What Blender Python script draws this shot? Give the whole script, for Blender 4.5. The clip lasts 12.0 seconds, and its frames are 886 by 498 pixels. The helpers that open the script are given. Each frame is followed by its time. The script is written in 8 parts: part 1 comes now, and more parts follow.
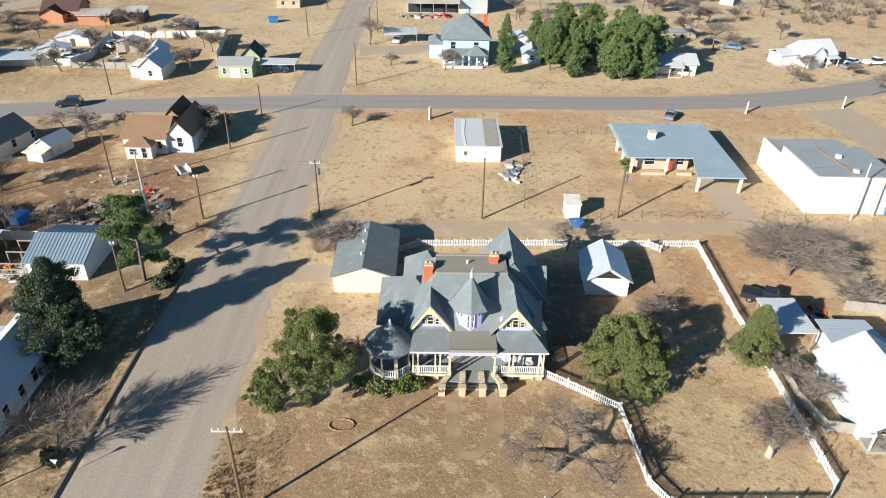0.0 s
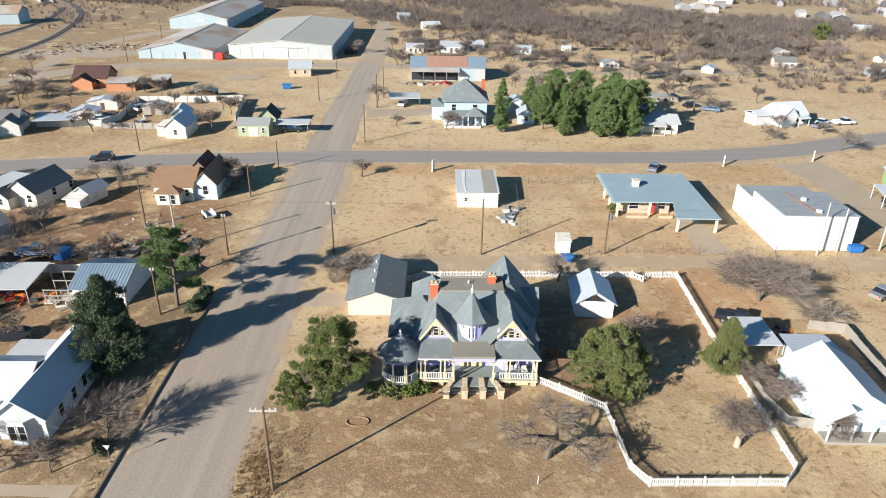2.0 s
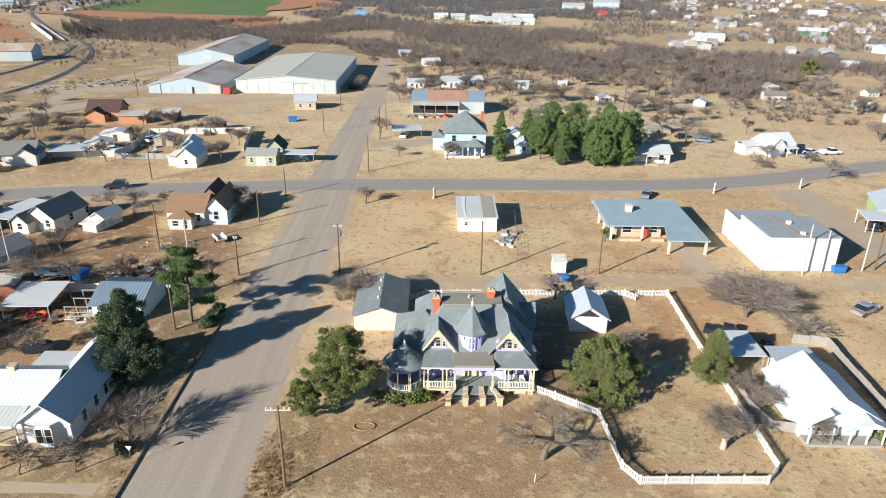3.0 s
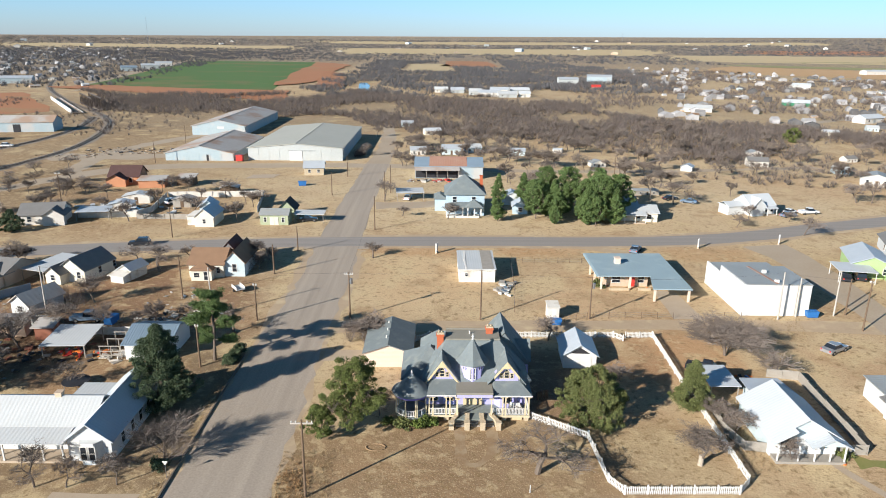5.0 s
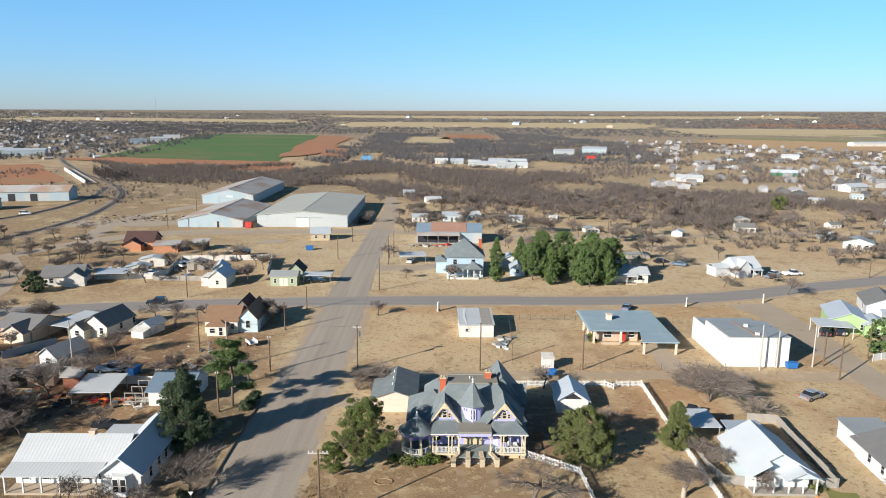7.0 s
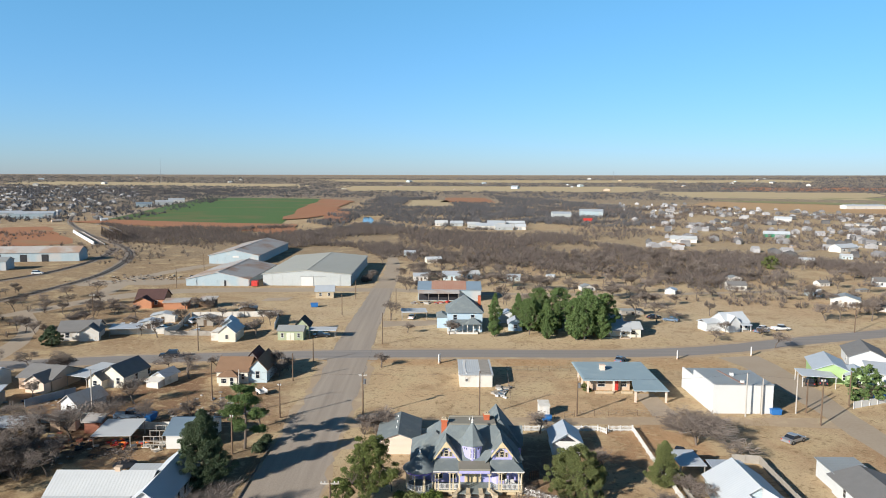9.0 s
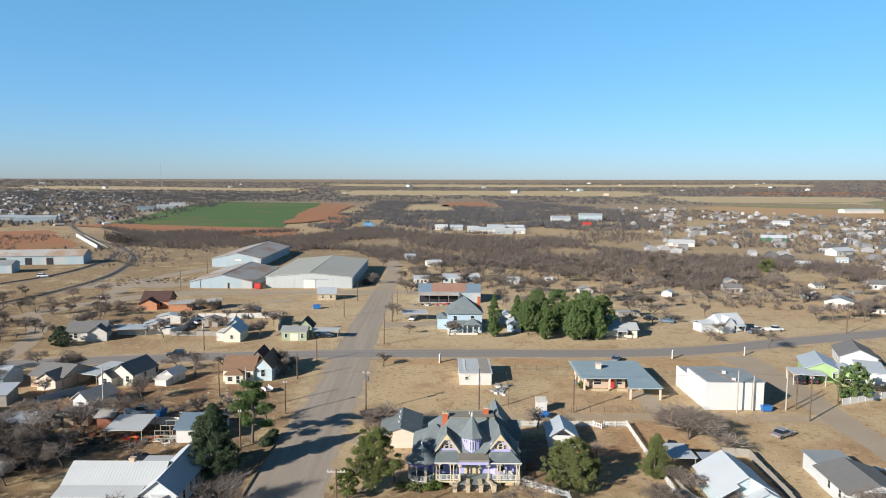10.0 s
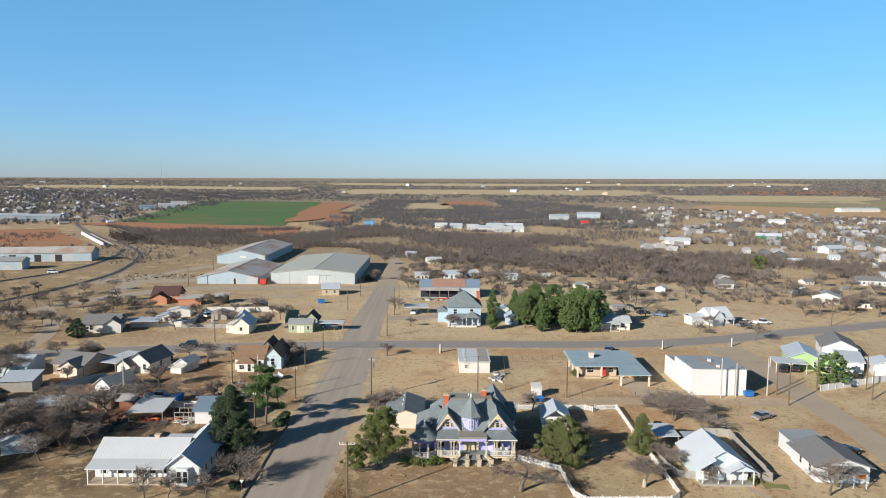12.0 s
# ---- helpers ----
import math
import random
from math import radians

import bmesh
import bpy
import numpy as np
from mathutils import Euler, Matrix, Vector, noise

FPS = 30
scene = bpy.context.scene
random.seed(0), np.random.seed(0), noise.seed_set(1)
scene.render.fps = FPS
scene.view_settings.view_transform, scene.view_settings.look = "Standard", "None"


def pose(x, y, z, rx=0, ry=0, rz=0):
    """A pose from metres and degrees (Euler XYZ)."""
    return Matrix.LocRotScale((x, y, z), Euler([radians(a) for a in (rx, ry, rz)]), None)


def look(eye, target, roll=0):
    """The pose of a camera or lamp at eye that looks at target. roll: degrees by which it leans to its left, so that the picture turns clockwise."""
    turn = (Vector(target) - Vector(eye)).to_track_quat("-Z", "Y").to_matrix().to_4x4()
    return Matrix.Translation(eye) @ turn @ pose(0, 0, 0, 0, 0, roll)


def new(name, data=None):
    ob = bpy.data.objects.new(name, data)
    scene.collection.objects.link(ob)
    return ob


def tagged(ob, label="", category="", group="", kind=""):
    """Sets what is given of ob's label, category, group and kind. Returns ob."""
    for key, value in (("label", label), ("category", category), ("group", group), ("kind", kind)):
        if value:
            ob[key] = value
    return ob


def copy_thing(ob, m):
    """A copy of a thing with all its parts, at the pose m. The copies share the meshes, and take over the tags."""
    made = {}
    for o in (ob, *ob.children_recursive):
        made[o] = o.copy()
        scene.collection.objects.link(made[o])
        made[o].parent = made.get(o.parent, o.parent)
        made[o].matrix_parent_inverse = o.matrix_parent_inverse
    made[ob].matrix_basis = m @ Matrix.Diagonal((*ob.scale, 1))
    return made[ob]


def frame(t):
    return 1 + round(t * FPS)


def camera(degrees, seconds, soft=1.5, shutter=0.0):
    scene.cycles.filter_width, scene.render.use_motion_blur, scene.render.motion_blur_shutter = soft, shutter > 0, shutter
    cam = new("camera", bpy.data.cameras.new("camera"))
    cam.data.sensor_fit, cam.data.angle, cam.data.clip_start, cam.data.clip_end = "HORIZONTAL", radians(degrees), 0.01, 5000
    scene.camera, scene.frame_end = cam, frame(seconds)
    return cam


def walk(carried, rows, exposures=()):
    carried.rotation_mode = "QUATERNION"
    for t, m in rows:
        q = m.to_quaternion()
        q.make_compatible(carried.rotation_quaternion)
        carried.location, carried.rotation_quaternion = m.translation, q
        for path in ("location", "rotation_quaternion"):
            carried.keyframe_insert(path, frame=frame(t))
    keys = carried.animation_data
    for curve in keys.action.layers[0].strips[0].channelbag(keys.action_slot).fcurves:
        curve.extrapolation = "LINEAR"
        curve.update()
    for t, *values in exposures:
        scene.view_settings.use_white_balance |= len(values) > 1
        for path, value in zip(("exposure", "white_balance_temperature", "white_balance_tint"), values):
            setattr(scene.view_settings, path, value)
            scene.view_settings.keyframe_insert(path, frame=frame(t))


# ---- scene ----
cam = camera(65.8, 12.0, soft=1.0)
METRES, EYE, TILT, LEAN, TURN = 55.33, 44.0, 0.0, 0.0, -0.8
ROWS = [
    (0.0, 0.0, 0.0, 0.0, 0.54, -31.45, -0.88),
    (0.5, -0.0018, -0.0456, 0.0, 0.52, -30.01, -0.85),
    (1.0, -0.0038, -0.0919, 0.0007, 0.49, -28.56, -0.8),
    (1.5, -0.0057, -0.1382, 0.0015, 0.46, -27.15, -0.78),
    (2.0, -0.0065, -0.1839, 0.0023, 0.46, -25.7, -0.76),
    (2.5, -0.008, -0.2295, 0.0024, 0.45, -24.24, -0.74),
    (3.0, -0.0094, -0.2756, 0.0036, 0.43, -22.81, -0.7),
    (5.0, -0.0152, -0.4534, 0.0068, 0.39, -17.07, -0.58),
    (5.5, -0.0165, -0.4959, 0.0074, 0.38, -15.61, -0.57),
    (6.0, -0.0177, -0.5378, 0.0076, 0.38, -14.17, -0.55),
    (6.5, -0.0186, -0.5788, 0.0081, 0.37, -12.71, -0.53),
    (7.0, -0.0199, -0.6193, 0.008, 0.36, -11.25, -0.5),
    (7.5, -0.021, -0.659, 0.0073, 0.35, -9.82, -0.48),
    (9.5, -0.0243, -0.8154, 0.0002, 0.32, -5.61, -0.44),
    (10.0, -0.0255, -0.853, -0.0012, 0.31, -5.62, -0.45),
    (10.5, -0.0268, -0.8904, -0.0024, 0.29, -5.63, -0.45),
    (11.0, -0.0279, -0.9273, -0.0034, 0.29, -5.64, -0.45),
    (11.5, -0.0289, -0.9637, -0.004, 0.28, -5.66, -0.46),
    (12.0, -0.0297, -0.9992, -0.0041, 0.27, -5.7, -0.47),
]
walk(cam, [(t, pose(0, 0, EYE, TILT, LEAN, TURN) @ pose(METRES * x, METRES * y, METRES * z, 90 + pitch, roll, yaw)) for t, x, y, z, yaw, pitch, roll in ROWS],
     exposures=[(0.0, 0.98), (3.0, 0.95), (5.5, 0.79), (7.5, 0.69), (9.5, 0.58), (12.0, 0.55)])

# ---------------------------------------------------------------- light
SUN_EL, SUN_DIR = 22.5, 41.3        # degrees: height, and the way that shadows point from +x to +y
world = bpy.data.worlds.new("world")
scene.world = world
world.use_nodes = True
wn = world.node_tree.nodes
sky = wn.new("ShaderNodeTexSky")
sky.sky_type = "NISHITA"
sky.sun_disc = False
sky.sun_elevation = radians(SUN_EL)
sky.sun_rotation = radians(270 - 180 - SUN_DIR + 180)
sky.air_density, sky.dust_density, sky.ozone_density, sky.altitude = 1.0, 0.2, 4.0, 400
wn["Background"].inputs[1].default_value = 0.08
sky_way = wn.new("ShaderNodeTexCoord")
sky_xyz = wn.new("ShaderNodeSeparateXYZ")
world.node_tree.links.new(sky_way.outputs["Generated"], sky_xyz.inputs[0])
tint = (0.605, 0.755, 1.12, 1)            # clear winter air: pale at the horizon, clean blue above, deeper overhead
for lo, hi, colour in ((0.0, 0.3, (0.88, 1.42, 1.40, 1)), (0.33, 0.6, (0.15, 0.19, 0.27, 1))):
    height = wn.new("ShaderNodeMapRange")
    height.inputs["From Min"].default_value, height.inputs["From Max"].default_value = lo, hi
    world.node_tree.links.new(sky_xyz.outputs[2], height.inputs["Value"])
    step = wn.new("ShaderNodeMix")
    step.data_type = "RGBA"
    world.node_tree.links.new(height.outputs[0], step.inputs["Factor"])
    if isinstance(tint, tuple):
        step.inputs["A"].default_value = tint
    else:
        world.node_tree.links.new(tint, step.inputs["A"])
    step.inputs["B"].default_value = colour
    tint = step.outputs["Result"]
blue = wn.new("ShaderNodeMix")
blue.data_type, blue.blend_type = "RGBA", "MULTIPLY"
blue.inputs["Factor"].default_value = 1.0
world.node_tree.links.new(sky.outputs[0], blue.inputs["A"])
world.node_tree.links.new(tint, blue.inputs["B"])
across = wn.new("ShaderNodeMapRange")       # thin haze lies paler over the west
across.inputs["From Min"].default_value, across.inputs["From Max"].default_value = -0.55, 0.55
across.inputs["To Min"].default_value, across.inputs["To Max"].default_value = 1.14, 0.93
world.node_tree.links.new(sky_xyz.outputs[0], across.inputs["Value"])
even = wn.new("ShaderNodeVectorMath")
even.operation = "SCALE"
world.node_tree.links.new(blue.outputs["Result"], even.inputs[0])
world.node_tree.links.new(across.outputs[0], even.inputs["Scale"])
world.node_tree.links.new(even.outputs[0], wn["Background"].inputs[0])
sun_data = bpy.data.lights.new("sun", "SUN")
sun_data.energy, sun_data.angle, sun_data.color = 5.0, radians(0.55), (1.0, 0.945, 0.86)
sun = new("sun", sun_data)
a, e = radians(SUN_DIR), radians(SUN_EL)
ray = Vector((math.cos(a) * math.cos(e), math.sin(a) * math.cos(e), -math.sin(e)))
sun.matrix_world = look((-60, -40, 80), Vector((-60, -40, 80)) + ray)


# ---------------------------------------------------------------- materials
def mat(name, c1, c2=None, rough=0.85, metal=0.0, scale=0.6, fine=6.0, mix=0.5, bump=0.2, ribs=0.0, axis="Y", island=0.0, rand=0.0, spec=0.3, dirt=None, dirt_at=0.62, stretch=None, rib_depth=0.3):
    """A surface of two shades mixed by coarse and fine noise; ribs: spacing of folded sheets in metres; island, rand: change of brightness from piece to piece."""
    m = bpy.data.materials.new(name)
    m.use_nodes = True
    n, l = m.node_tree.nodes, m.node_tree.links
    b = n["Principled BSDF"]
    b.inputs["Roughness"].default_value, b.inputs["Metallic"].default_value = rough, metal
    b.inputs["Specular IOR Level"].default_value = spec
    c2 = c2 or tuple(v * 0.78 for v in c1)
    co = n.new("ShaderNodeTexCoord")
    n1, n2 = n.new("ShaderNodeTexNoise"), n.new("ShaderNodeTexNoise")
    n1.inputs["Scale"].default_value, n1.inputs["Detail"].default_value = scale, 5
    n2.inputs["Scale"].default_value, n2.inputs["Detail"].default_value = fine, 3
    for k in (n1, n2):
        l.new(co.outputs["Object"], k.inputs["Vector"])
    if stretch:
        mp0 = n.new("ShaderNodeMapping")
        mp0.inputs["Scale"].default_value = stretch
        l.new(co.outputs["Object"], mp0.inputs[0])
        l.new(mp0.outputs[0], n1.inputs["Vector"])
    add = n.new("ShaderNodeMath")
    add.operation = "MULTIPLY_ADD"
    add.inputs[1].default_value = 0.5
    half = n.new("ShaderNodeMath")
    half.operation = "MULTIPLY"
    half.inputs[1].default_value = 0.5
    l.new(n1.outputs["Fac"], half.inputs[0])
    l.new(n2.outputs["Fac"], add.inputs[0])
    l.new(half.outputs[0], add.inputs[2])
    ramp = n.new("ShaderNodeMapRange")
    ramp.inputs["From Min"].default_value, ramp.inputs["From Max"].default_value = 0.5 - mix * 0.4, 0.5 + mix * 0.4
    l.new(add.outputs[0], ramp.inputs["Value"])
    cm = n.new("ShaderNodeMix")
    cm.data_type = "RGBA"
    cm.inputs["A"].default_value, cm.inputs["B"].default_value = (*c1, 1), (*c2, 1)
    l.new(ramp.outputs[0], cm.inputs["Factor"])
    col = cm.outputs["Result"]
    if dirt:
        n3 = n.new("ShaderNodeTexNoise")
        n3.inputs["Scale"].default_value, n3.inputs["Detail"].default_value = scale * 0.8, 8
        mp = n.new("ShaderNodeMapping")
        mp.inputs["Location"].default_value = (7.3, 2.1, 4.4)
        l.new(co.outputs["Object"], mp.inputs[0])
        l.new(mp.outputs[0], n3.inputs["Vector"])
        r3 = n.new("ShaderNodeMapRange")
        r3.inputs["From Min"].default_value, r3.inputs["From Max"].default_value = dirt_at - 0.08, dirt_at + 0.08
        l.new(n3.outputs["Fac"], r3.inputs["Value"])
        dm = n.new("ShaderNodeMix")
        dm.data_type = "RGBA"
        dm.inputs["B"].default_value = (*dirt, 1)
        l.new(r3.outputs[0], dm.inputs["Factor"])
        l.new(col, dm.inputs["A"])
        col = dm.outputs["Result"]
    for amount, kind in ((island, "ShaderNodeNewGeometry"), (rand, "ShaderNodeObjectInfo")):
        if amount:
            src = n.new(kind)
            mr = n.new("ShaderNodeMapRange")
            mr.inputs["To Min"].default_value, mr.inputs["To Max"].default_value = 1 - amount, 1 + amount
            l.new(src.outputs["Random Per Island" if amount == island and kind.endswith("Geometry") else "Random"], mr.inputs["Value"])
            hs = n.new("ShaderNodeHueSaturation")
            l.new(mr.outputs[0], hs.inputs["Value"])
            l.new(col, hs.inputs["Color"])
            col = hs.outputs[0]
    l.new(col, b.inputs["Base Color"])
    bp = n.new("ShaderNodeBump")
    bp.inputs["Strength"].default_value, bp.inputs["Distance"].default_value = bump, 0.05
    l.new(n2.outputs["Fac"], bp.inputs["Height"])
    l.new(bp.outputs[0], b.inputs["Normal"])
    if ribs:
        w = n.new("ShaderNodeTexWave")
        w.bands_direction = axis
        w.inputs["Scale"].default_value = 0.314 / ribs
        l.new(co.outputs["Object"], w.inputs["Vector"])
        b2 = n.new("ShaderNodeBump")
        b2.inputs["Strength"].default_value, b2.inputs["Distance"].default_value = rib_depth, 0.05
        l.new(w.outputs["Fac"], b2.inputs["Height"])
        l.new(bp.outputs[0], b2.inputs["Normal"])
        l.new(b2.outputs[0], b.inputs["Normal"])
    return m


def ground_material():
    """Dry winter grass with bare reddish earth, some tree shade and far haze put into the colours; each mask is a soft
    patch: centre, half size, turn, softness, colour, strength.
    """
    m = bpy.data.materials.new("dry_ground")
    m.use_nodes = True
    n, l = m.node_tree.nodes, m.node_tree.links
    b = n["Principled BSDF"]
    b.inputs["Roughness"].default_value, b.inputs["Specular IOR Level"].default_value = 0.95, 0.1
    co = n.new("ShaderNodeTexCoord").outputs["Object"]

    def nz(scale, detail=5, at=(0, 0, 0), stretch=(1, 1, 1)):
        mp = n.new("ShaderNodeMapping")
        mp.inputs["Location"].default_value, mp.inputs["Scale"].default_value = at, stretch
        l.new(co, mp.inputs[0])
        k = n.new("ShaderNodeTexNoise")
        k.inputs["Scale"].default_value, k.inputs["Detail"].default_value = scale, detail
        l.new(mp.outputs[0], k.inputs["Vector"])
        return k.outputs["Fac"]

    def span(v, lo, hi, out=1.0):
        k = n.new("ShaderNodeMapRange")
        k.interpolation_type = "SMOOTHSTEP"
        k.inputs["From Min"].default_value, k.inputs["From Max"].default_value, k.inputs["To Max"].default_value = lo, hi, out
        l.new(v, k.inputs["Value"])
        return k.outputs[0]

    def mixc(f, a_, c):
        k = n.new("ShaderNodeMix")
        k.data_type = "RGBA"
        l.new(f, k.inputs["Factor"])
        if isinstance(a_, tuple):
            k.inputs["A"].default_value = (*a_, 1)
        else:
            l.new(a_, k.inputs["A"])
        k.inputs["B"].default_value = (*c, 1)
        return k.outputs["Result"]

    def math2(op, a_, b_):
        k = n.new("ShaderNodeMath")
        k.operation = op
        for i, v in enumerate((a_, b_)):
            if isinstance(v, (int, float)):
                k.inputs[i].default_value = v
            else:
                l.new(v, k.inputs[i])
        return k.outputs[0]

    edge = nz(0.12, 6)
    col = mixc(span(nz(0.05, 6), 0.4, 0.62), (0.52, 0.395, 0.245), (0.44, 0.305, 0.18))
    col = mixc(span(nz(0.022, 6, (30, 9, 0)), 0.56, 0.68, 0.6), col, (0.38, 0.215, 0.115))
    sep = n.new("ShaderNodeSeparateXYZ")
    l.new(co, sep.inputs[0])
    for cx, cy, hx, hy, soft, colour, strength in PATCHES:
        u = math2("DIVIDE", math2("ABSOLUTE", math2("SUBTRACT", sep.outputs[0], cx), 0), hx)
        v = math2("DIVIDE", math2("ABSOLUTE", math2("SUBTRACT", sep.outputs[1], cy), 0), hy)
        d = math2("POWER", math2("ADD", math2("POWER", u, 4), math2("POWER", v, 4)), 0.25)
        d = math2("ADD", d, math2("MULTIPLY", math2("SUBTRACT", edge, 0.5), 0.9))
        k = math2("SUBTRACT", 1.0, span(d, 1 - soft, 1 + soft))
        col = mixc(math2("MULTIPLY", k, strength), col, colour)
    # straw, weeds, leaf litter and bare spots
    col = mixc(span(nz(0.16, 7, (4, 1, 2)), 0.53, 0.66, 0.55), col, (0.33, 0.215, 0.12))
    col = mixc(span(nz(0.10, 7, (14, 31, 2)), 0.54, 0.66, 0.7), col, (0.55, 0.425, 0.25))
    col = mixc(span(nz(0.8, 6, (14, 1, 2)), 0.52, 0.66, 0.55), col, (0.53, 0.41, 0.245))
    col = mixc(span(nz(1.3, 6, (3, 21, 2)), 0.54, 0.68, 0.65), col, (0.21, 0.14, 0.07))
    col = mixc(span(nz(5.0, 4, (3, 2, 8)), 0.52, 0.66, 0.5), col, (0.19, 0.125, 0.065))
    col = mixc(span(nz(6.0, 4, (9, 2, 3)), 0.54, 0.68, 0.5), col, (0.60, 0.48, 0.30))
    l.new(col, b.inputs["Base Color"])
    bp = n.new("ShaderNodeBump")
    bp.inputs["Strength"].default_value, bp.inputs["Distance"].default_value = 0.5, 0.12
    l.new(nz(2.2, 7), bp.inputs["Height"])
    l.new(bp.outputs[0], b.inputs["Normal"])
    return m


PATCHES = [
    (-58, 90, 25, 20, 0.35, (0.215, 0.118, 0.07), 0.9),
    # side yard: brown leaf litter, with the shade of its trees painted in (two patches)
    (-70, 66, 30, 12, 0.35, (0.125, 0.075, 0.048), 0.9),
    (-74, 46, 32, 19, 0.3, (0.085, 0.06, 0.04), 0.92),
    # darker ground on the left side of the street
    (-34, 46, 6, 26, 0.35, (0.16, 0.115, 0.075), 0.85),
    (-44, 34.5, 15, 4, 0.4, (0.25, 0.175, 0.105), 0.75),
    (15, 58, 6, 10, 0.35, (0.215, 0.13, 0.078), 0.85),
    (-20, 90, 4, 40, 0.6, (0.50, 0.40, 0.24), 0.6),
    (20, 114, 60, 3.5, 0.6, (0.50, 0.39, 0.23), 0.5),
    (-2, 101, 13, 16, 0.3, (0.56, 0.395, 0.23), 0.7),
    (2, 40, 22, 8.5, 0.3, (0.235, 0.15, 0.085), 0.85),
    (27, 65, 6, 8, 0.3, (0.34, 0.185, 0.095), 0.7),
    (25, 42, 6, 6, 0.4, (0.38, 0.28, 0.16), 0.7),
    (38, 67, 5.5, 10, 0.35, (0.42, 0.235, 0.12), 0.75),
    (30, 88, 12, 9, 0.4, (0.52, 0.345, 0.20), 0.6),
    (10, 118, 30, 4, 0.5, (0.43, 0.23, 0.105), 0.6),
    (62, 141, 12, 8, 0.5, (0.44, 0.30, 0.17), 0.7),
    (58, 116, 10, 5, 0.4, (0.42, 0.235, 0.11), 0.6),
    (-96, 262, 90, 26, 0.35, (0.50, 0.40, 0.28), 0.6),
    (-60, 206, 60, 14, 0.35, (0.42, 0.31, 0.19), 0.5),
    (-180, 265, 90, 75, 0.5, (0.27, 0.185, 0.11), 0.85),
    (-135, 165, 48, 45, 0.45, (0.24, 0.17, 0.105), 0.85),
    (-80, 155, 30, 20, 0.4, (0.30, 0.19, 0.11), 0.7),
    (-49, 58, 11, 5.5, 0.4, (0.36, 0.225, 0.125), 0.85),
    (60, 190, 110, 55, 0.45, (0.56, 0.44, 0.29), 0.65),
    (140, 190, 45, 22, 0.5, (0.48, 0.32, 0.19), 0.5),
    (20, 145, 40, 14, 0.4, (0.56, 0.43, 0.27), 0.55),
    (-20, 420, 320, 110, 0.3, (0.25, 0.19, 0.13), 0.8),
    (400, 600, 330, 330, 0.4, (0.47, 0.36, 0.23), 0.6),
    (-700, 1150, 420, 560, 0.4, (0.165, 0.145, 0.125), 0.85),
    # far woodland floor, with a little distance haze greyed into its colour
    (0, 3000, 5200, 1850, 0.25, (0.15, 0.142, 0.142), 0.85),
]
M = {}
M["ground"] = ground_material()
M["street"] = mat("worn_street", (0.44, 0.37, 0.295), (0.25, 0.21, 0.175), scale=0.6, fine=4, mix=0.6, bump=0.15, stretch=(1.5, 0.03, 1))
M["highway"] = mat("grey_asphalt", (0.33, 0.295, 0.265), (0.20, 0.183, 0.17), scale=0.6, fine=4, mix=0.6, bump=0.12, stretch=(0.02, 1.5, 1))
M["track"] = mat("dirt_track", (0.46, 0.35, 0.235), (0.36, 0.265, 0.175), scale=0.4, fine=2.5, mix=0.7, dirt=(0.50, 0.39, 0.25))
M["gravel"] = mat("pale_gravel", (0.42, 0.345, 0.26), (0.34, 0.265, 0.19), scale=0.15, fine=2.0, mix=0.6)
M["concrete"] = mat("concrete", (0.45, 0.36, 0.27), (0.37, 0.29, 0.21), scale=0.4, mix=0.5)
M["path"] = mat("worn_path", (0.37, 0.28, 0.18), (0.30, 0.215, 0.13), scale=0.7, fine=4, mix=0.8, dirt=(0.28, 0.185, 0.105), dirt_at=0.5)
M["far_roof"] = mat("far_pale_roofs", (0.30, 0.295, 0.30), (0.20, 0.19, 0.185), scale=0.05, fine=0.5, island=0.7)
M["tar"] = mat("tar_marks", (0.13, 0.115, 0.105), (0.18, 0.155, 0.14), scale=0.8)
M["shingle"] = mat("slate_grey_shingle", (0.19, 0.218, 0.222), (0.135, 0.158, 0.166), scale=0.9, fine=9, mix=0.6, bump=0.35, dirt=(0.215, 0.235, 0.225))
M["deck_roof"] = mat("brown_felt_roof", (0.26, 0.245, 0.205), (0.21, 0.195, 0.16), scale=0.4, fine=5, mix=0.7)
M["lavender"] = mat("lavender_paint", (0.42, 0.40, 0.68), (0.37, 0.35, 0.61), scale=1.2, mix=0.5, bump=0.05)
M["violet"] = mat("violet_paint", (0.20, 0.16, 0.48), scale=1.2, bump=0.05)
M["yellow"] = mat("yellow_trim_paint", (0.61, 0.49, 0.30), (0.54, 0.43, 0.265), scale=1.0, bump=0.05)
M["yellow_wood"] = mat("buff_trim_paint", (0.60, 0.51, 0.35), (0.51, 0.43, 0.29), scale=1.0, bump=0.05)
M["white"] = mat("white_paint", (0.64, 0.625, 0.60), (0.54, 0.53, 0.505), scale=0.7, fine=8, mix=0.5, bump=0.05, spec=0.4)
M["white_worn"] = mat("worn_white_boards", (0.66, 0.63, 0.58), (0.50, 0.47, 0.42), scale=0.8, fine=7, mix=0.6, dirt=(0.40, 0.33, 0.25), dirt_at=0.66)
M["grey_wood"] = mat("weathered_grey_wood", (0.36, 0.33, 0.29), (0.24, 0.215, 0.185), scale=1.0, fine=9, mix=0.6)
M["brown_wood"] = mat("brown_wood", (0.15, 0.10, 0.065), (0.10, 0.068, 0.045), scale=1.2, fine=10)
M["pole_wood"] = mat("pole_wood", (0.17, 0.115, 0.075), (0.11, 0.075, 0.05), scale=1.0, fine=12)
M["pole_grey"] = mat("pole_grey", (0.46, 0.42, 0.37), (0.36, 0.33, 0.29), scale=1.0, fine=12)
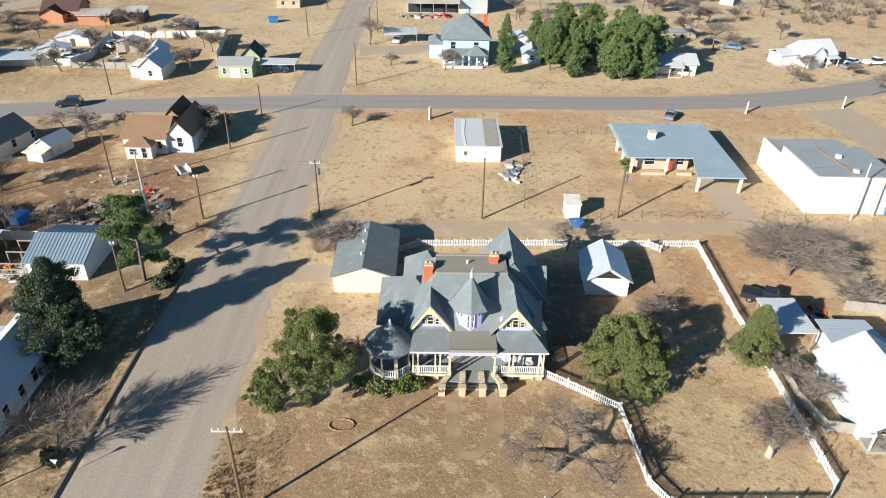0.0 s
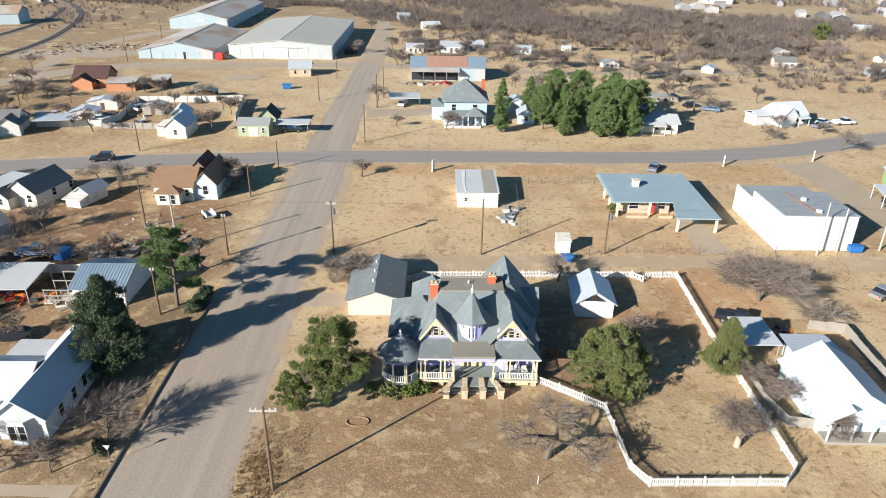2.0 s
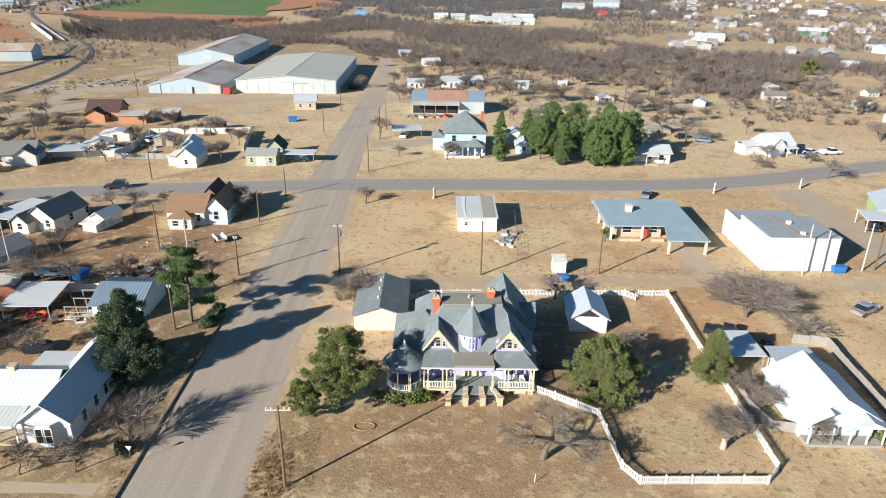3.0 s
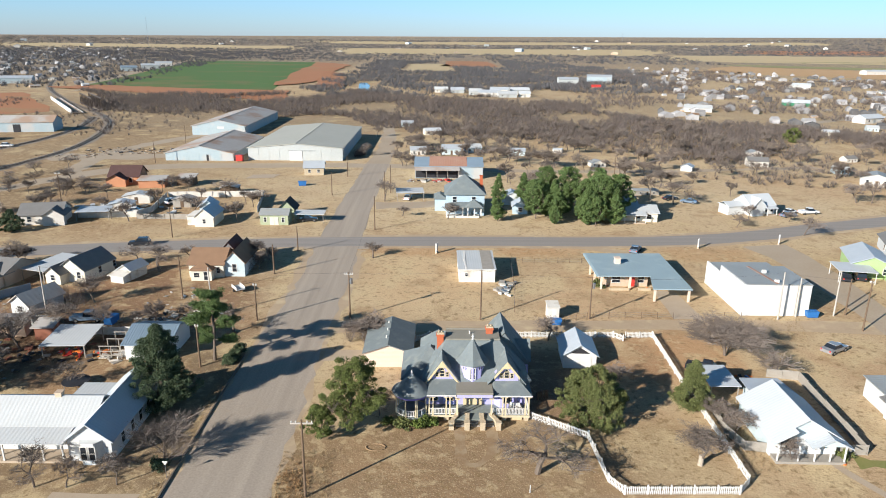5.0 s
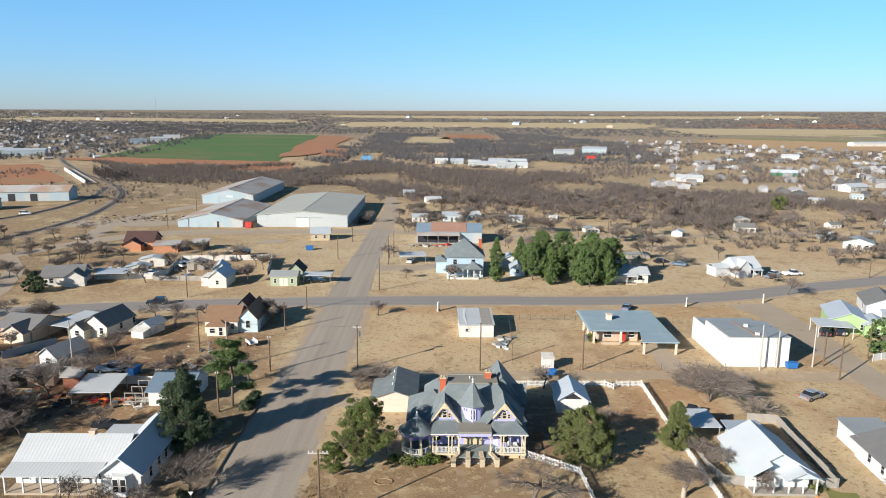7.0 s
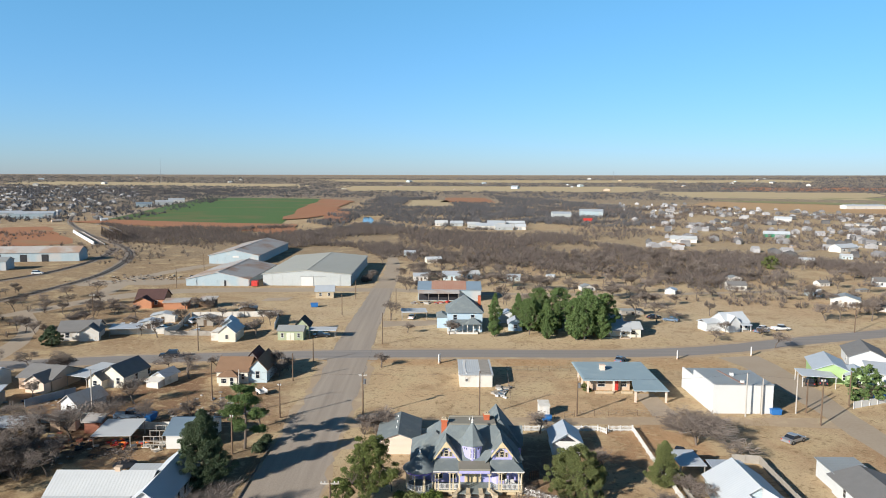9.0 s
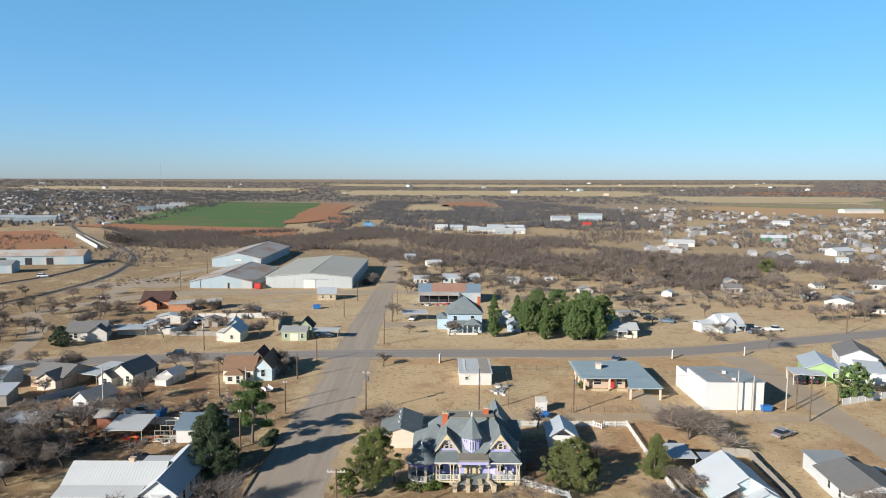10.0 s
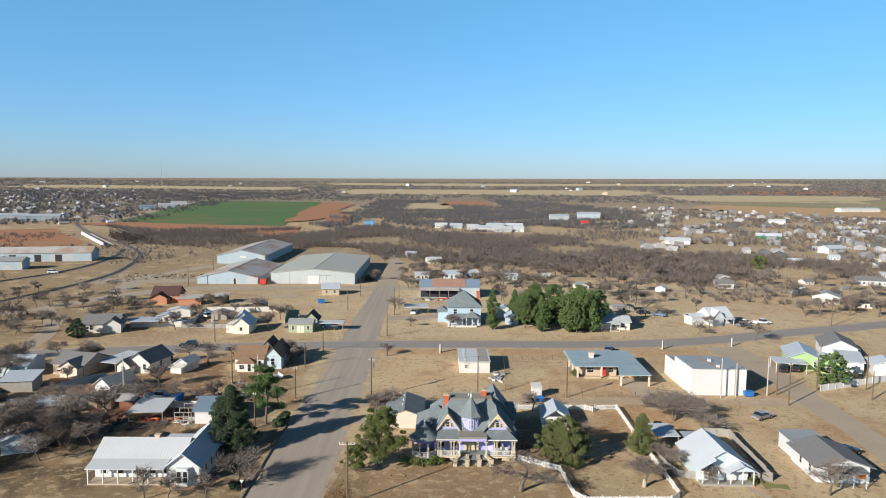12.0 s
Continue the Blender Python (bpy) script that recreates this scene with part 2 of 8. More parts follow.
M["stone"] = mat("tan_stone", (0.56, 0.46, 0.32), (0.36, 0.29, 0.20), scale=2.2, fine=7, mix=0.6, bump=0.5)
M["porch_floor"] = mat("green_grey_deck", (0.23, 0.26, 0.25), (0.19, 0.22, 0.21), scale=0.8, mix=0.4)
M["brick"] = mat("red_chimney_brick", (0.50, 0.135, 0.06), (0.38, 0.095, 0.045), scale=3, fine=12, mix=0.7, bump=0.4)
M["brick_dark"] = mat("dark_red_brick", (0.30, 0.12, 0.075), (0.22, 0.09, 0.06), scale=3, fine=12, mix=0.7, bump=0.4)
M["cream"] = mat("cream_siding", (0.68, 0.63, 0.52), (0.60, 0.55, 0.45), scale=0.5, mix=0.4, ribs=0.2, axis="Z")
M["peach"] = mat("pale_peach_siding", (0.68, 0.545, 0.44), (0.61, 0.48, 0.385), scale=0.5, mix=0.4, ribs=0.2, axis="Z")
M["pale_blue"] = mat("pale_blue_siding", (0.50, 0.58, 0.60), (0.42, 0.50, 0.53), scale=0.6, mix=0.4, ribs=0.2, axis="Z")
M["sky_blue"] = mat("blue_siding", (0.42, 0.52, 0.585), (0.35, 0.445, 0.515), scale=0.6, mix=0.4, ribs=0.2, axis="Z")
M["white_siding"] = mat("white_siding", (0.58, 0.59, 0.585), (0.50, 0.51, 0.51), scale=0.5, mix=0.45, ribs=0.2, axis="Z")
M["green_siding"] = mat("lime_green_siding", (0.34, 0.47, 0.22), (0.28, 0.40, 0.185), scale=0.6, mix=0.4, ribs=0.2, axis="Z")
M["olive"] = mat("olive_green_boards", (0.37, 0.41, 0.28), (0.29, 0.325, 0.21), scale=0.7, mix=0.5, ribs=0.25, axis="X")
M["tan_wall"] = mat("tan_brick_wall", (0.55, 0.42, 0.31), (0.46, 0.34, 0.25), scale=1.0, fine=9, mix=0.5)
M["rust_wall"] = mat("orange_brick_wall", (0.50, 0.24, 0.13), (0.40, 0.18, 0.10), scale=0.8, fine=9, mix=0.6)
M["block_white"] = mat("whitewashed_block_wall", (0.62, 0.615, 0.595), (0.56, 0.555, 0.535), scale=0.25, fine=4, mix=0.5, bump=0.1)
M["metal_white"] = mat("white_sheet_roof", (0.535, 0.56, 0.58), (0.45, 0.475, 0.50), rough=0.5, scale=0.3, mix=0.6, ribs=0.45, rib_depth=0.2)
M["metal_whitex"] = mat("white_sheet_roof_cross", (0.52, 0.53, 0.53), (0.44, 0.455, 0.46), rough=0.5, scale=0.3, mix=0.5, ribs=0.45, axis="X", rib_depth=0.2)
M["metal_blue"] = mat("blue_grey_sheet_roof", (0.22, 0.29, 0.355), (0.175, 0.235, 0.295), rough=0.5, scale=0.35, mix=0.5, ribs=0.3)
M["metal_bright"] = mat("galvanised_sheet", (0.53, 0.565, 0.60), (0.42, 0.455, 0.49), rough=0.5, metal=0.2, scale=0.4, mix=0.6, ribs=0.35)
M["metal_grey"] = mat("grey_sheet", (0.37, 0.38, 0.37), (0.29, 0.30, 0.295), rough=0.5, metal=0.2, scale=0.2, mix=0.6, ribs=0.6)
M["metal_tan"] = mat("tan_grey_sheet_roof", (0.44, 0.43, 0.37), (0.385, 0.375, 0.325), rough=0.6, scale=0.06, fine=0.8, mix=0.6, ribs=0.9, rib_depth=0.12)
M["metal_wall"] = mat("pale_sheet_wall", (0.46, 0.475, 0.465), (0.38, 0.40, 0.395), rough=0.6, scale=0.1, fine=1.5, mix=0.5, ribs=0.9, axis="X", rib_depth=0.12)
M["metal_bluewall"] = mat("pale_blue_sheet_wall", (0.37, 0.44, 0.47), (0.29, 0.36, 0.395), rough=0.6, scale=0.25, fine=1.5, mix=0.7, ribs=0.9, axis="X", rib_depth=0.12, dirt=(0.42, 0.42, 0.41), dirt_at=0.56, stretch=(1.0, 1.0, 0.15))
M["metal_rust"] = mat("rusty_sheet_roof", (0.47, 0.47, 0.46), (0.36, 0.31, 0.27), rough=0.65, scale=0.12, fine=1.2, mix=0.8, ribs=0.8, dirt=(0.36, 0.255, 0.19), dirt_at=0.54, rib_depth=0.15)
M["rust_red"] = mat("red_rust_roof", (0.33, 0.15, 0.10), (0.38, 0.26, 0.20), rough=0.7, scale=0.3, fine=1.5, mix=0.8, ribs=0.8, axis="X")
M["roof_brown"] = mat("brown_shingle_roof", (0.27, 0.165, 0.10), (0.21, 0.125, 0.078), scale=0.8, fine=8, mix=0.6, bump=0.3)
M["roof_black"] = mat("dark_shingle_roof", (0.055, 0.05, 0.05), (0.04, 0.037, 0.037), scale=0.8, fine=8, mix=0.6, bump=0.3)
M["roof_maroon"] = mat("maroon_roof", (0.10, 0.055, 0.05), (0.075, 0.04, 0.036), scale=0.8, fine=8)
M["roof_grey"] = mat("grey_shingle_roof", (0.20, 0.195, 0.19), (0.155, 0.15, 0.145), scale=0.8, fine=8, mix=0.6, bump=0.3)
M["roof_teal"] = mat("blue_grey_felt_roof", (0.285, 0.37, 0.41), (0.235, 0.315, 0.355), rough=0.7, scale=0.3, fine=4, mix=0.7, dirt=(0.31, 0.39, 0.42))
M["glass"] = mat("window_glass", (0.02, 0.026, 0.035), (0.015, 0.02, 0.028), rough=0.08, spec=0.6, bump=0.0)
M["rubber"] = mat("tyre_rubber", (0.02, 0.02, 0.02), rough=0.9)
M["chrome"] = mat("grey_metal", (0.45, 0.45, 0.46), rough=0.35, metal=0.8)
M["dark"] = mat("dark_material", (0.035, 0.035, 0.04), (0.02, 0.02, 0.024), rough=0.7)
M["red"] = mat("red_paint", (0.55, 0.05, 0.04), rough=0.5)
M["blue"] = mat("blue_paint", (0.03, 0.16, 0.42), (0.025, 0.12, 0.34), rough=0.5)
M["green_paint"] = mat("green_paint", (0.05, 0.25, 0.14), rough=0.5)
M["orange"] = mat("orange_paint", (0.75, 0.20, 0.04), rough=0.5)
M["car_dark"] = mat("dark_car_paint", (0.025, 0.028, 0.035), rough=0.25, spec=0.6, bump=0.0)
M["car_blue"] = mat("blue_grey_car_paint", (0.16, 0.22, 0.30), rough=0.25, spec=0.6, bump=0.0)
M["car_white"] = mat("white_car_paint", (0.78, 0.78, 0.77), rough=0.25, spec=0.6, bump=0.0)
M["car_silver"] = mat("silver_car_paint", (0.42, 0.43, 0.45), rough=0.3, metal=0.5, bump=0.0)
M["bark"] = mat("grey_bark", (0.16, 0.125, 0.10), (0.10, 0.08, 0.065), scale=2, fine=12, mix=0.6, bump=0.4)
M["twig"] = mat("bare_twigs", (0.215, 0.175, 0.15), (0.145, 0.118, 0.10), scale=1, fine=4, rand=0.15)
M["pale_bark"] = mat("pale_bark", (0.42, 0.36, 0.29), (0.30, 0.25, 0.20), scale=2, fine=12, mix=0.6)
M["oak_leaf"] = mat("oak_leaves", (0.135, 0.16, 0.042), (0.085, 0.105, 0.03), scale=1.0, island=0.45, rough=0.7)
M["olive_leaf"] = mat("olive_green_leaves", (0.15, 0.165, 0.055), (0.10, 0.115, 0.04), scale=1.0, island=0.45, rough=0.7)
M["cedar_leaf"] = mat("cedar_leaves", (0.08, 0.11, 0.055), (0.05, 0.072, 0.036), scale=1.0, island=0.45, rough=0.7)
M["pine_leaf"] = mat("pine_leaves", (0.125, 0.18, 0.058), (0.08, 0.125, 0.04), scale=1.0, island=0.45, rough=0.7)
M["bush_leaf"] = mat("bright_bush_leaves", (0.12, 0.16, 0.032), (0.08, 0.11, 0.025), scale=1.0, island=0.3, rough=0.7)
M["brush"] = mat("bare_brush", (0.155, 0.125, 0.11), (0.10, 0.082, 0.074), scale=0.05, fine=0.5, island=0.35)
# grey bare woods, shifted bluer so the colour carries some distance haze
M["far_wood"] = mat("hazed_bare_woods", (0.118, 0.113, 0.117), (0.083, 0.081, 0.086), scale=0.02, fine=0.2, island=0.3)
M["kerb"] = mat("dirty_old_kerb", (0.20, 0.165, 0.13), (0.13, 0.105, 0.085), scale=0.8, fine=5, mix=0.7)
M["leaf_litter"] = mat("brown_leaf_litter", (0.38, 0.235, 0.115), (0.26, 0.165, 0.085), scale=1.5, island=0.45)
M["straw"] = mat("dry_straw", (0.34, 0.25, 0.14), (0.22, 0.155, 0.08), scale=1, island=0.3)
M["field_green"] = mat("green_crop", (0.075, 0.15, 0.036), (0.10, 0.155, 0.045), scale=0.012, fine=0.25, mix=0.8, dirt=(0.20, 0.145, 0.06), dirt_at=0.6)
M["field_red"] = mat("red_ploughed_earth", (0.40, 0.18, 0.085), (0.34, 0.16, 0.08), scale=0.02, fine=0.3, mix=0.8, dirt=(0.30, 0.2, 0.10))
M["field_straw"] = mat("straw_field", (0.52, 0.41, 0.24), (0.45, 0.34, 0.19), scale=0.01, fine=0.2, mix=0.7)
M["field_tan"] = mat("orange_tan_field", (0.50, 0.33, 0.17), (0.43, 0.26, 0.125), scale=0.01, fine=0.2, mix=0.7)
M["field_lime"] = mat("pale_green_field", (0.22, 0.24, 0.09), (0.28, 0.25, 0.11), scale=0.01, fine=0.2, mix=0.7)
M["ballast"] = mat("rail_ballast", (0.31, 0.255, 0.20), (0.22, 0.18, 0.145), scale=0.4, fine=4, mix=0.6)
M["rail"] = mat("rail_steel", (0.13, 0.10, 0.085), rough=0.4, metal=0.6)
M["water"] = mat("pond_water", (0.06, 0.16, 0.28), rough=0.1, spec=0.6, bump=0.02)
M["grass_green"] = mat("green_lawn", (0.16, 0.19, 0.05), (0.26, 0.22, 0.09), scale=0.5, fine=4, mix=0.8)


# ---------------------------------------------------------------- mesh tools
class Build:
    """Collects vertices and faces of one mesh."""

    def __init__(self):
        self.v, self.f = [], []

    def poly(self, pts):
        k = len(self.v)
        self.v += [tuple(p) for p in pts]
        self.f.append(tuple(range(k, k + len(pts))))
        return self

    def solid(self, pts, faces):
        k = len(self.v)
        self.v += [tuple(p) for p in pts]
        self.f += [tuple(k + i for i in f) for f in faces]
        return self

    def box(self, x0, x1, y0, y1, z0, z1):
        p = [(x, y, z) for z in (z0, z1) for x, y in ((x0, y0), (x1, y0), (x1, y1), (x0, y1))]
        return self.solid(p, ((3, 2, 1, 0), (4, 5, 6, 7), (0, 1, 5, 4), (1, 2, 6, 5), (2, 3, 7, 6), (3, 0, 4, 7)))

    def prism(self, pts, way):
        """Pushes the outline pts along way."""
        n = len(pts)
        w = Vector(way)
        p = [tuple(q) for q in pts] + [tuple(Vector(q) + w) for q in pts]
        return self.solid(p, [tuple(reversed(range(n))), tuple(range(n, 2 * n))] + [(i, (i + 1) % n, n + (i + 1) % n, n + i) for i in range(n)])

    def slab(self, pts, t=0.12):
        """A roof plane with thickness below its top face."""
        return self.prism([(x, y, z - t) for x, y, z in pts], (0, 0, t))

    def tube(self, a_, b_, r0, r1, n=6):
        a_, b_ = Vector(a_), Vector(b_)
        d = (b_ - a_)
        if d.length < 1e-5:
            return self
        d.normalize()
        s = d.cross(Vector((0.31, 0.95, 0.05) if abs(d.y) < 0.9 else (1, 0, 0))).normalized()
        t = d.cross(s)
        k = len(self.v)
        for q, r in ((a_, r0), (b_, r1)):
            for i in range(n):
                w = 2 * math.pi * i / n
                self.v.append(tuple(q + r * (math.cos(w) * s + math.sin(w) * t)))
        self.f += [(k + i, k + (i + 1) % n, k + n + (i + 1) % n, k + n + i) for i in range(n)]
        if n > 3:
            self.f.append(tuple(k + n + i for i in range(n)))
            self.f.append(tuple(k + n - 1 - i for i in range(n)))
        return self

    def lathe(self, prof, n=20, c=(0, 0)):
        """prof: (radius, z) from below to above."""
        k = len(self.v)
        for r, z in prof:
            for i in range(n):
                w = 2 * math.pi * i / n
                self.v.append((c[0] + r * math.cos(w), c[1] + r * math.sin(w), z))
        for j in range(len(prof) - 1):
            for i in range(n):
                self.f.append((k + j * n + i, k + j * n + (i + 1) % n, k + (j + 1) * n + (i + 1) % n, k + (j + 1) * n + i))
        self.f.append(tuple(k + (len(prof) - 1) * n + i for i in range(n)))
        self.f.append(tuple(k + n - 1 - i for i in range(n)))
        return self

    def mesh(self, name, material):
        me = bpy.data.meshes.new(name)
        me.from_pydata(self.v, [], self.f)
        me.materials.append(material)
        me.update()
        return me


def part(name, b, material, parent, label="", m=None):
    ob = new(name, b.mesh(name, material) if isinstance(b, Build) else b)
    ob.parent = parent
    if m is not None:
        ob.matrix_basis = m
    if label:
        ob["label"] = label
    return ob


def thing(name, x, y, rz, label, category, group="", z=0.0, kind=""):
    ob = new(name)
    ob.empty_display_size = 0.3
    ob.matrix_basis = pose(x, y, z, 0, 0, rz)
    return tagged(ob, label, category, group, kind)


def single(name, b, material, label, category, group="", kind="", m=None):
    ob = new(name, b.mesh(name, material))
    if m is not None:
        ob.matrix_basis = m
    return tagged(ob, label, category, group, kind)


def gable_roof(b, x0, x1, y0, y1, z, rise, over=0.4, t=0.14):
    """Ridge along y."""
    c, s = (x0 + x1) / 2, rise / ((x1 - x0) / 2)
    for sign, edge in ((-1, x0), (1, x1)):
        e_ = edge + sign * over
        ze = z - s * over
        b.slab([(c, y0 - over, z + rise + t), (c, y1 + over, z + rise + t), (e_, y1 + over, ze + t), (e_, y0 - over, ze + t)], t)
    return b


def gable_roof_x(b, x0, x1, y0, y1, z, rise, over=0.4, t=0.14):
    c, s = (y0 + y1) / 2, rise / ((y1 - y0) / 2)
    for sign, edge in ((-1, y0), (1, y1)):
        e_ = edge + sign * over
        ze = z - s * over
        b.slab([(x0 - over, c, z + rise + t), (x1 + over, c, z + rise + t), (x1 + over, e_, ze + t), (x0 - over, e_, ze + t)], t)
    return b


def hip_roof(b, x0, x1, y0, y1, z, rise, over=0.4, t=0.14, flat=0.0):
    """Four slopes; flat: half width of a level deck on top."""
    x0, x1, y0, y1 = x0 - over, x1 + over, y0 - over, y1 + over
    h = min(x1 - x0, y1 - y0) / 2 - flat
    a_, c_ = (x0 + h, y0 + h), (x1 - h, y1 - h)
    lo = [(x0, y0, z), (x1, y0, z), (x1, y1, z), (x0, y1, z)]
    mid = [(x, y, z + t) for x, y, _ in lo]
    hi = [(a_[0], a_[1], z + rise), (c_[0], a_[1], z + rise), (c_[0], c_[1], z + rise), (a_[0], c_[1], z + rise)]
    fs = [(3, 2, 1, 0), (8, 9, 10, 11)]
    for i in range(4):
        j = (i + 1) % 4
        fs += [(i, j, 4 + j, 4 + i), (4 + i, 4 + j, 8 + j, 8 + i)]
    return b.solid(lo + mid + hi, fs)


def win(parent, x, y, z, w, h, side, frame_mat=None, name="window", bars=1):
    """A window proud of its wall: side F, B, L, R; z is its sill."""
    turn = {"F": 0, "R": 90, "B": 180, "L": 270}[side]
    f = Build()
    k = 0.09
    for q in ((-w / 2 - k, -w / 2, -k, h + k), (w / 2, w / 2 + k, -k, h + k), (-w / 2, w / 2, h, h + k), (-w / 2, w / 2, -k, 0)):
        f.box(q[0], q[1], -0.06, 0.02, q[2], q[3])
    if bars:
        f.box(-w / 2, w / 2, -0.045, 0.0, h / 2 - 0.03, h / 2 + 0.03)
    o = part(name, f, frame_mat or M["white"], parent, m=pose(x, y, z, 0, 0, turn))
    part("pane", Build().box(-w / 2, w / 2, -0.03, 0.01, 0, h), M["glass"], o)
    return o


def door_part(parent, x, y, z, w, h, side, material, label=""):
    turn = {"F": 0, "R": 90, "B": 180, "L": 270}[side]
    f = Build().box(-w / 2, w / 2, -0.05, 0.01, 0, h).box(-w / 2 + 0.12, w / 2 - 0.12, -0.065, 0, 0.15, h * 0.45).box(-w / 2 + 0.12, w / 2 - 0.12, -0.065, 0, h * 0.52, h - 0.15)
    return part("door", f, material, parent, label, m=pose(x, y, z, 0, 0, turn))


def house(label, x, y, rz, w, d, h, rise, roof, wall_mat, roof_mat, wins=(), doors=(), over=0.4, name="house", category="house", trim=None, chimney=None, porch=None, group="", base=0.0):
    """Front wall on local y = 0, its middle at (x, y). roof: gable (ridge into the depth), cross, hip or lean.
    wins: side, place along the wall, sill, width, height. porch: x0, x1, depth, height."""
    h_ = thing(name, x, y, rz, label, category, group)
    x0, x1 = -w / 2, w / 2
    b = Build().box(x0, x1, 0, d, -0.2, h)
    if roof == "gable":
        for yy in (0, d - 0.15):
            b.prism([(x0, yy, h), (x1, yy, h), (0, yy, h + rise)], (0, 0.15, 0))
    if roof == "cross":
        for xx in (x0, x1 - 0.15):
            b.prism([(xx, 0, h), (xx, d, h), (xx, d / 2, h + rise)], (0.15, 0, 0))
    part("wall", b, wall_mat, h_)
    r = Build()
    if roof == "gable":
        gable_roof(r, x0, x1, 0, d, h, rise, over)
    elif roof == "cross":
        gable_roof_x(r, x0, x1, 0, d, h, rise, over)
    elif roof == "hip":
        hip_roof(r, x0, x1, 0, d, h, rise, over)
    else:
        r.slab([(x0 - over, -over, h + 0.15), (x1 + over, -over, h + 0.15), (x1 + over, d + over, h + rise + 0.15), (x0 - over, d + over, h + rise + 0.15)], 0.14)
    part("roof", r, roof_mat, h_)
    for s, u, z, ww, hh in wins:
        px, py = {"F": (u, 0), "B": (u, d), "L": (x0, u), "R": (x1, u)}[s]
        win(h_, px, py, z, ww, hh, s, trim)
    for s, u, ww, hh, dm in doors:
        px, py = {"F": (u, 0), "B": (u, d), "L": (x0, u), "R": (x1, u)}[s]
        door_part(h_, px, py, base, ww, hh, s, dm)
    if chimney:
        cx, cy, cw, top, cm = chimney
        part("chimney", Build().box(cx - cw, cx + cw, cy - cw, cy + cw, h * 0.8, top - 0.18).box(cx - cw - 0.07, cx + cw + 0.07, cy - cw - 0.07, cy + cw + 0.07, top - 0.18, top), cm, h_)
    if porch:
        p0, p1, pd, ph = porch
        part("porch_roof", Build().slab([(p0 - 0.2, -pd - 0.2, ph), (p1 + 0.2, -pd - 0.2, ph), (p1 + 0.2, 0.02, ph + 0.5), (p0 - 0.2, 0.02, ph + 0.5)], 0.12), roof_mat, h_)
        part("porch_floor", Build().box(p0, p1, -pd, -0.01, 0, 0.25), M["concrete"], h_)
        k = max(2, round((p1 - p0) / 2.4) + 1)
        for i in range(k):
            xx = p0 + 0.1 + (p1 - p0 - 0.2) * i / (k - 1)
            part("post", Build().box(xx - 0.08, xx + 0.08, -pd + 0.02, -pd + 0.18, 0.25, ph - 0.1), trim or M["white"], h_)
    return h_


def terrain(x, y):
    """Level near the town, rising gently to the far horizon."""
    r = math.hypot(x, y)
    k = min(max((r - 1400) / 3500, 0), 1)
    return (58.0 + 30.0 * x / max(r, 1.0)) * k ** 1.6


def patch(name, corners, material, label, category, n=12, m_=4, wobble=0.4, z=0.03, kind="structure", seed=1):
    """A sheet on the ground between four corners, with uneven long edges."""
    rnd = random.Random(seed)
    b = Build()
    a_, c_, d_, e_ = (Vector((*q, 0)) for q in corners)
    for i in range(n + 1):
        for j in range(m_ + 1):
            u, v = i / n, j / m_
            q = (a_ * (1 - u) + c_ * u) * (1 - v) + (e_ * (1 - u) + d_ * u) * v
            if j in (0, m_) or i in (0, n):
                q = q + Vector((rnd.uniform(-1, 1), rnd.uniform(-1, 1), 0)) * wobble
            b.v.append((q.x, q.y, terrain(q.x, q.y) + z))
    for i in range(n):
        for j in range(m_):
            k = i * (m_ + 1) + j
            b.f.append((k, k + m_ + 1, k + m_ + 2, k + 1))
    return single(name, b, material, label, category, kind=kind)


def ribbon(name, line, widths, material, label, category, z=0.03, wobble=0.25, kind="structure", seed=2, step=4.0):
    """A road along a line of places (glided), with uneven edges."""
    rnd = random.Random(seed)
    pts = []
    for i in range(len(line) - 1):
        p0, p1, p2, p3 = (Vector(line[min(max(k, 0), len(line) - 1)]) for k in (i - 1, i, i + 1, i + 2))
        n = max(2, int((p2 - p1).length / step))
        for j in range(n + (i == len(line) - 2)):
            t = j / n
            q = 0.5 * ((2 * p1) + (p2 - p0) * t + (2 * p0 - 5 * p1 + 4 * p2 - p3) * t * t + (3 * p1 - p0 - 3 * p2 + p3) * t ** 3)
            w = widths if isinstance(widths, (int, float)) else widths[i] * (1 - t) + widths[min(i + 1, len(widths) - 1)] * t
            pts.append((q, w))
    b = Build()
    for i, (q, w) in enumerate(pts):
        d = (pts[min(i + 1, len(pts) - 1)][0] - pts[max(i - 1, 0)][0]).normalized()
        s = Vector((-d.y, d.x))
        for k in (-1, 0, 1):
            p = q + s * k * (w / 2 + (rnd.uniform(-wobble, wobble) if k else 0))
            b.v.append((p.x, p.y, terrain(p.x, p.y) + z * 0.3))
    for i in range(len(pts) - 1):
        for j in range(2):
            k = i * 3 + j
            b.f.append((k + 1, k, k + 3, k + 4))
    return single(name, b, material, label, category, kind=kind)


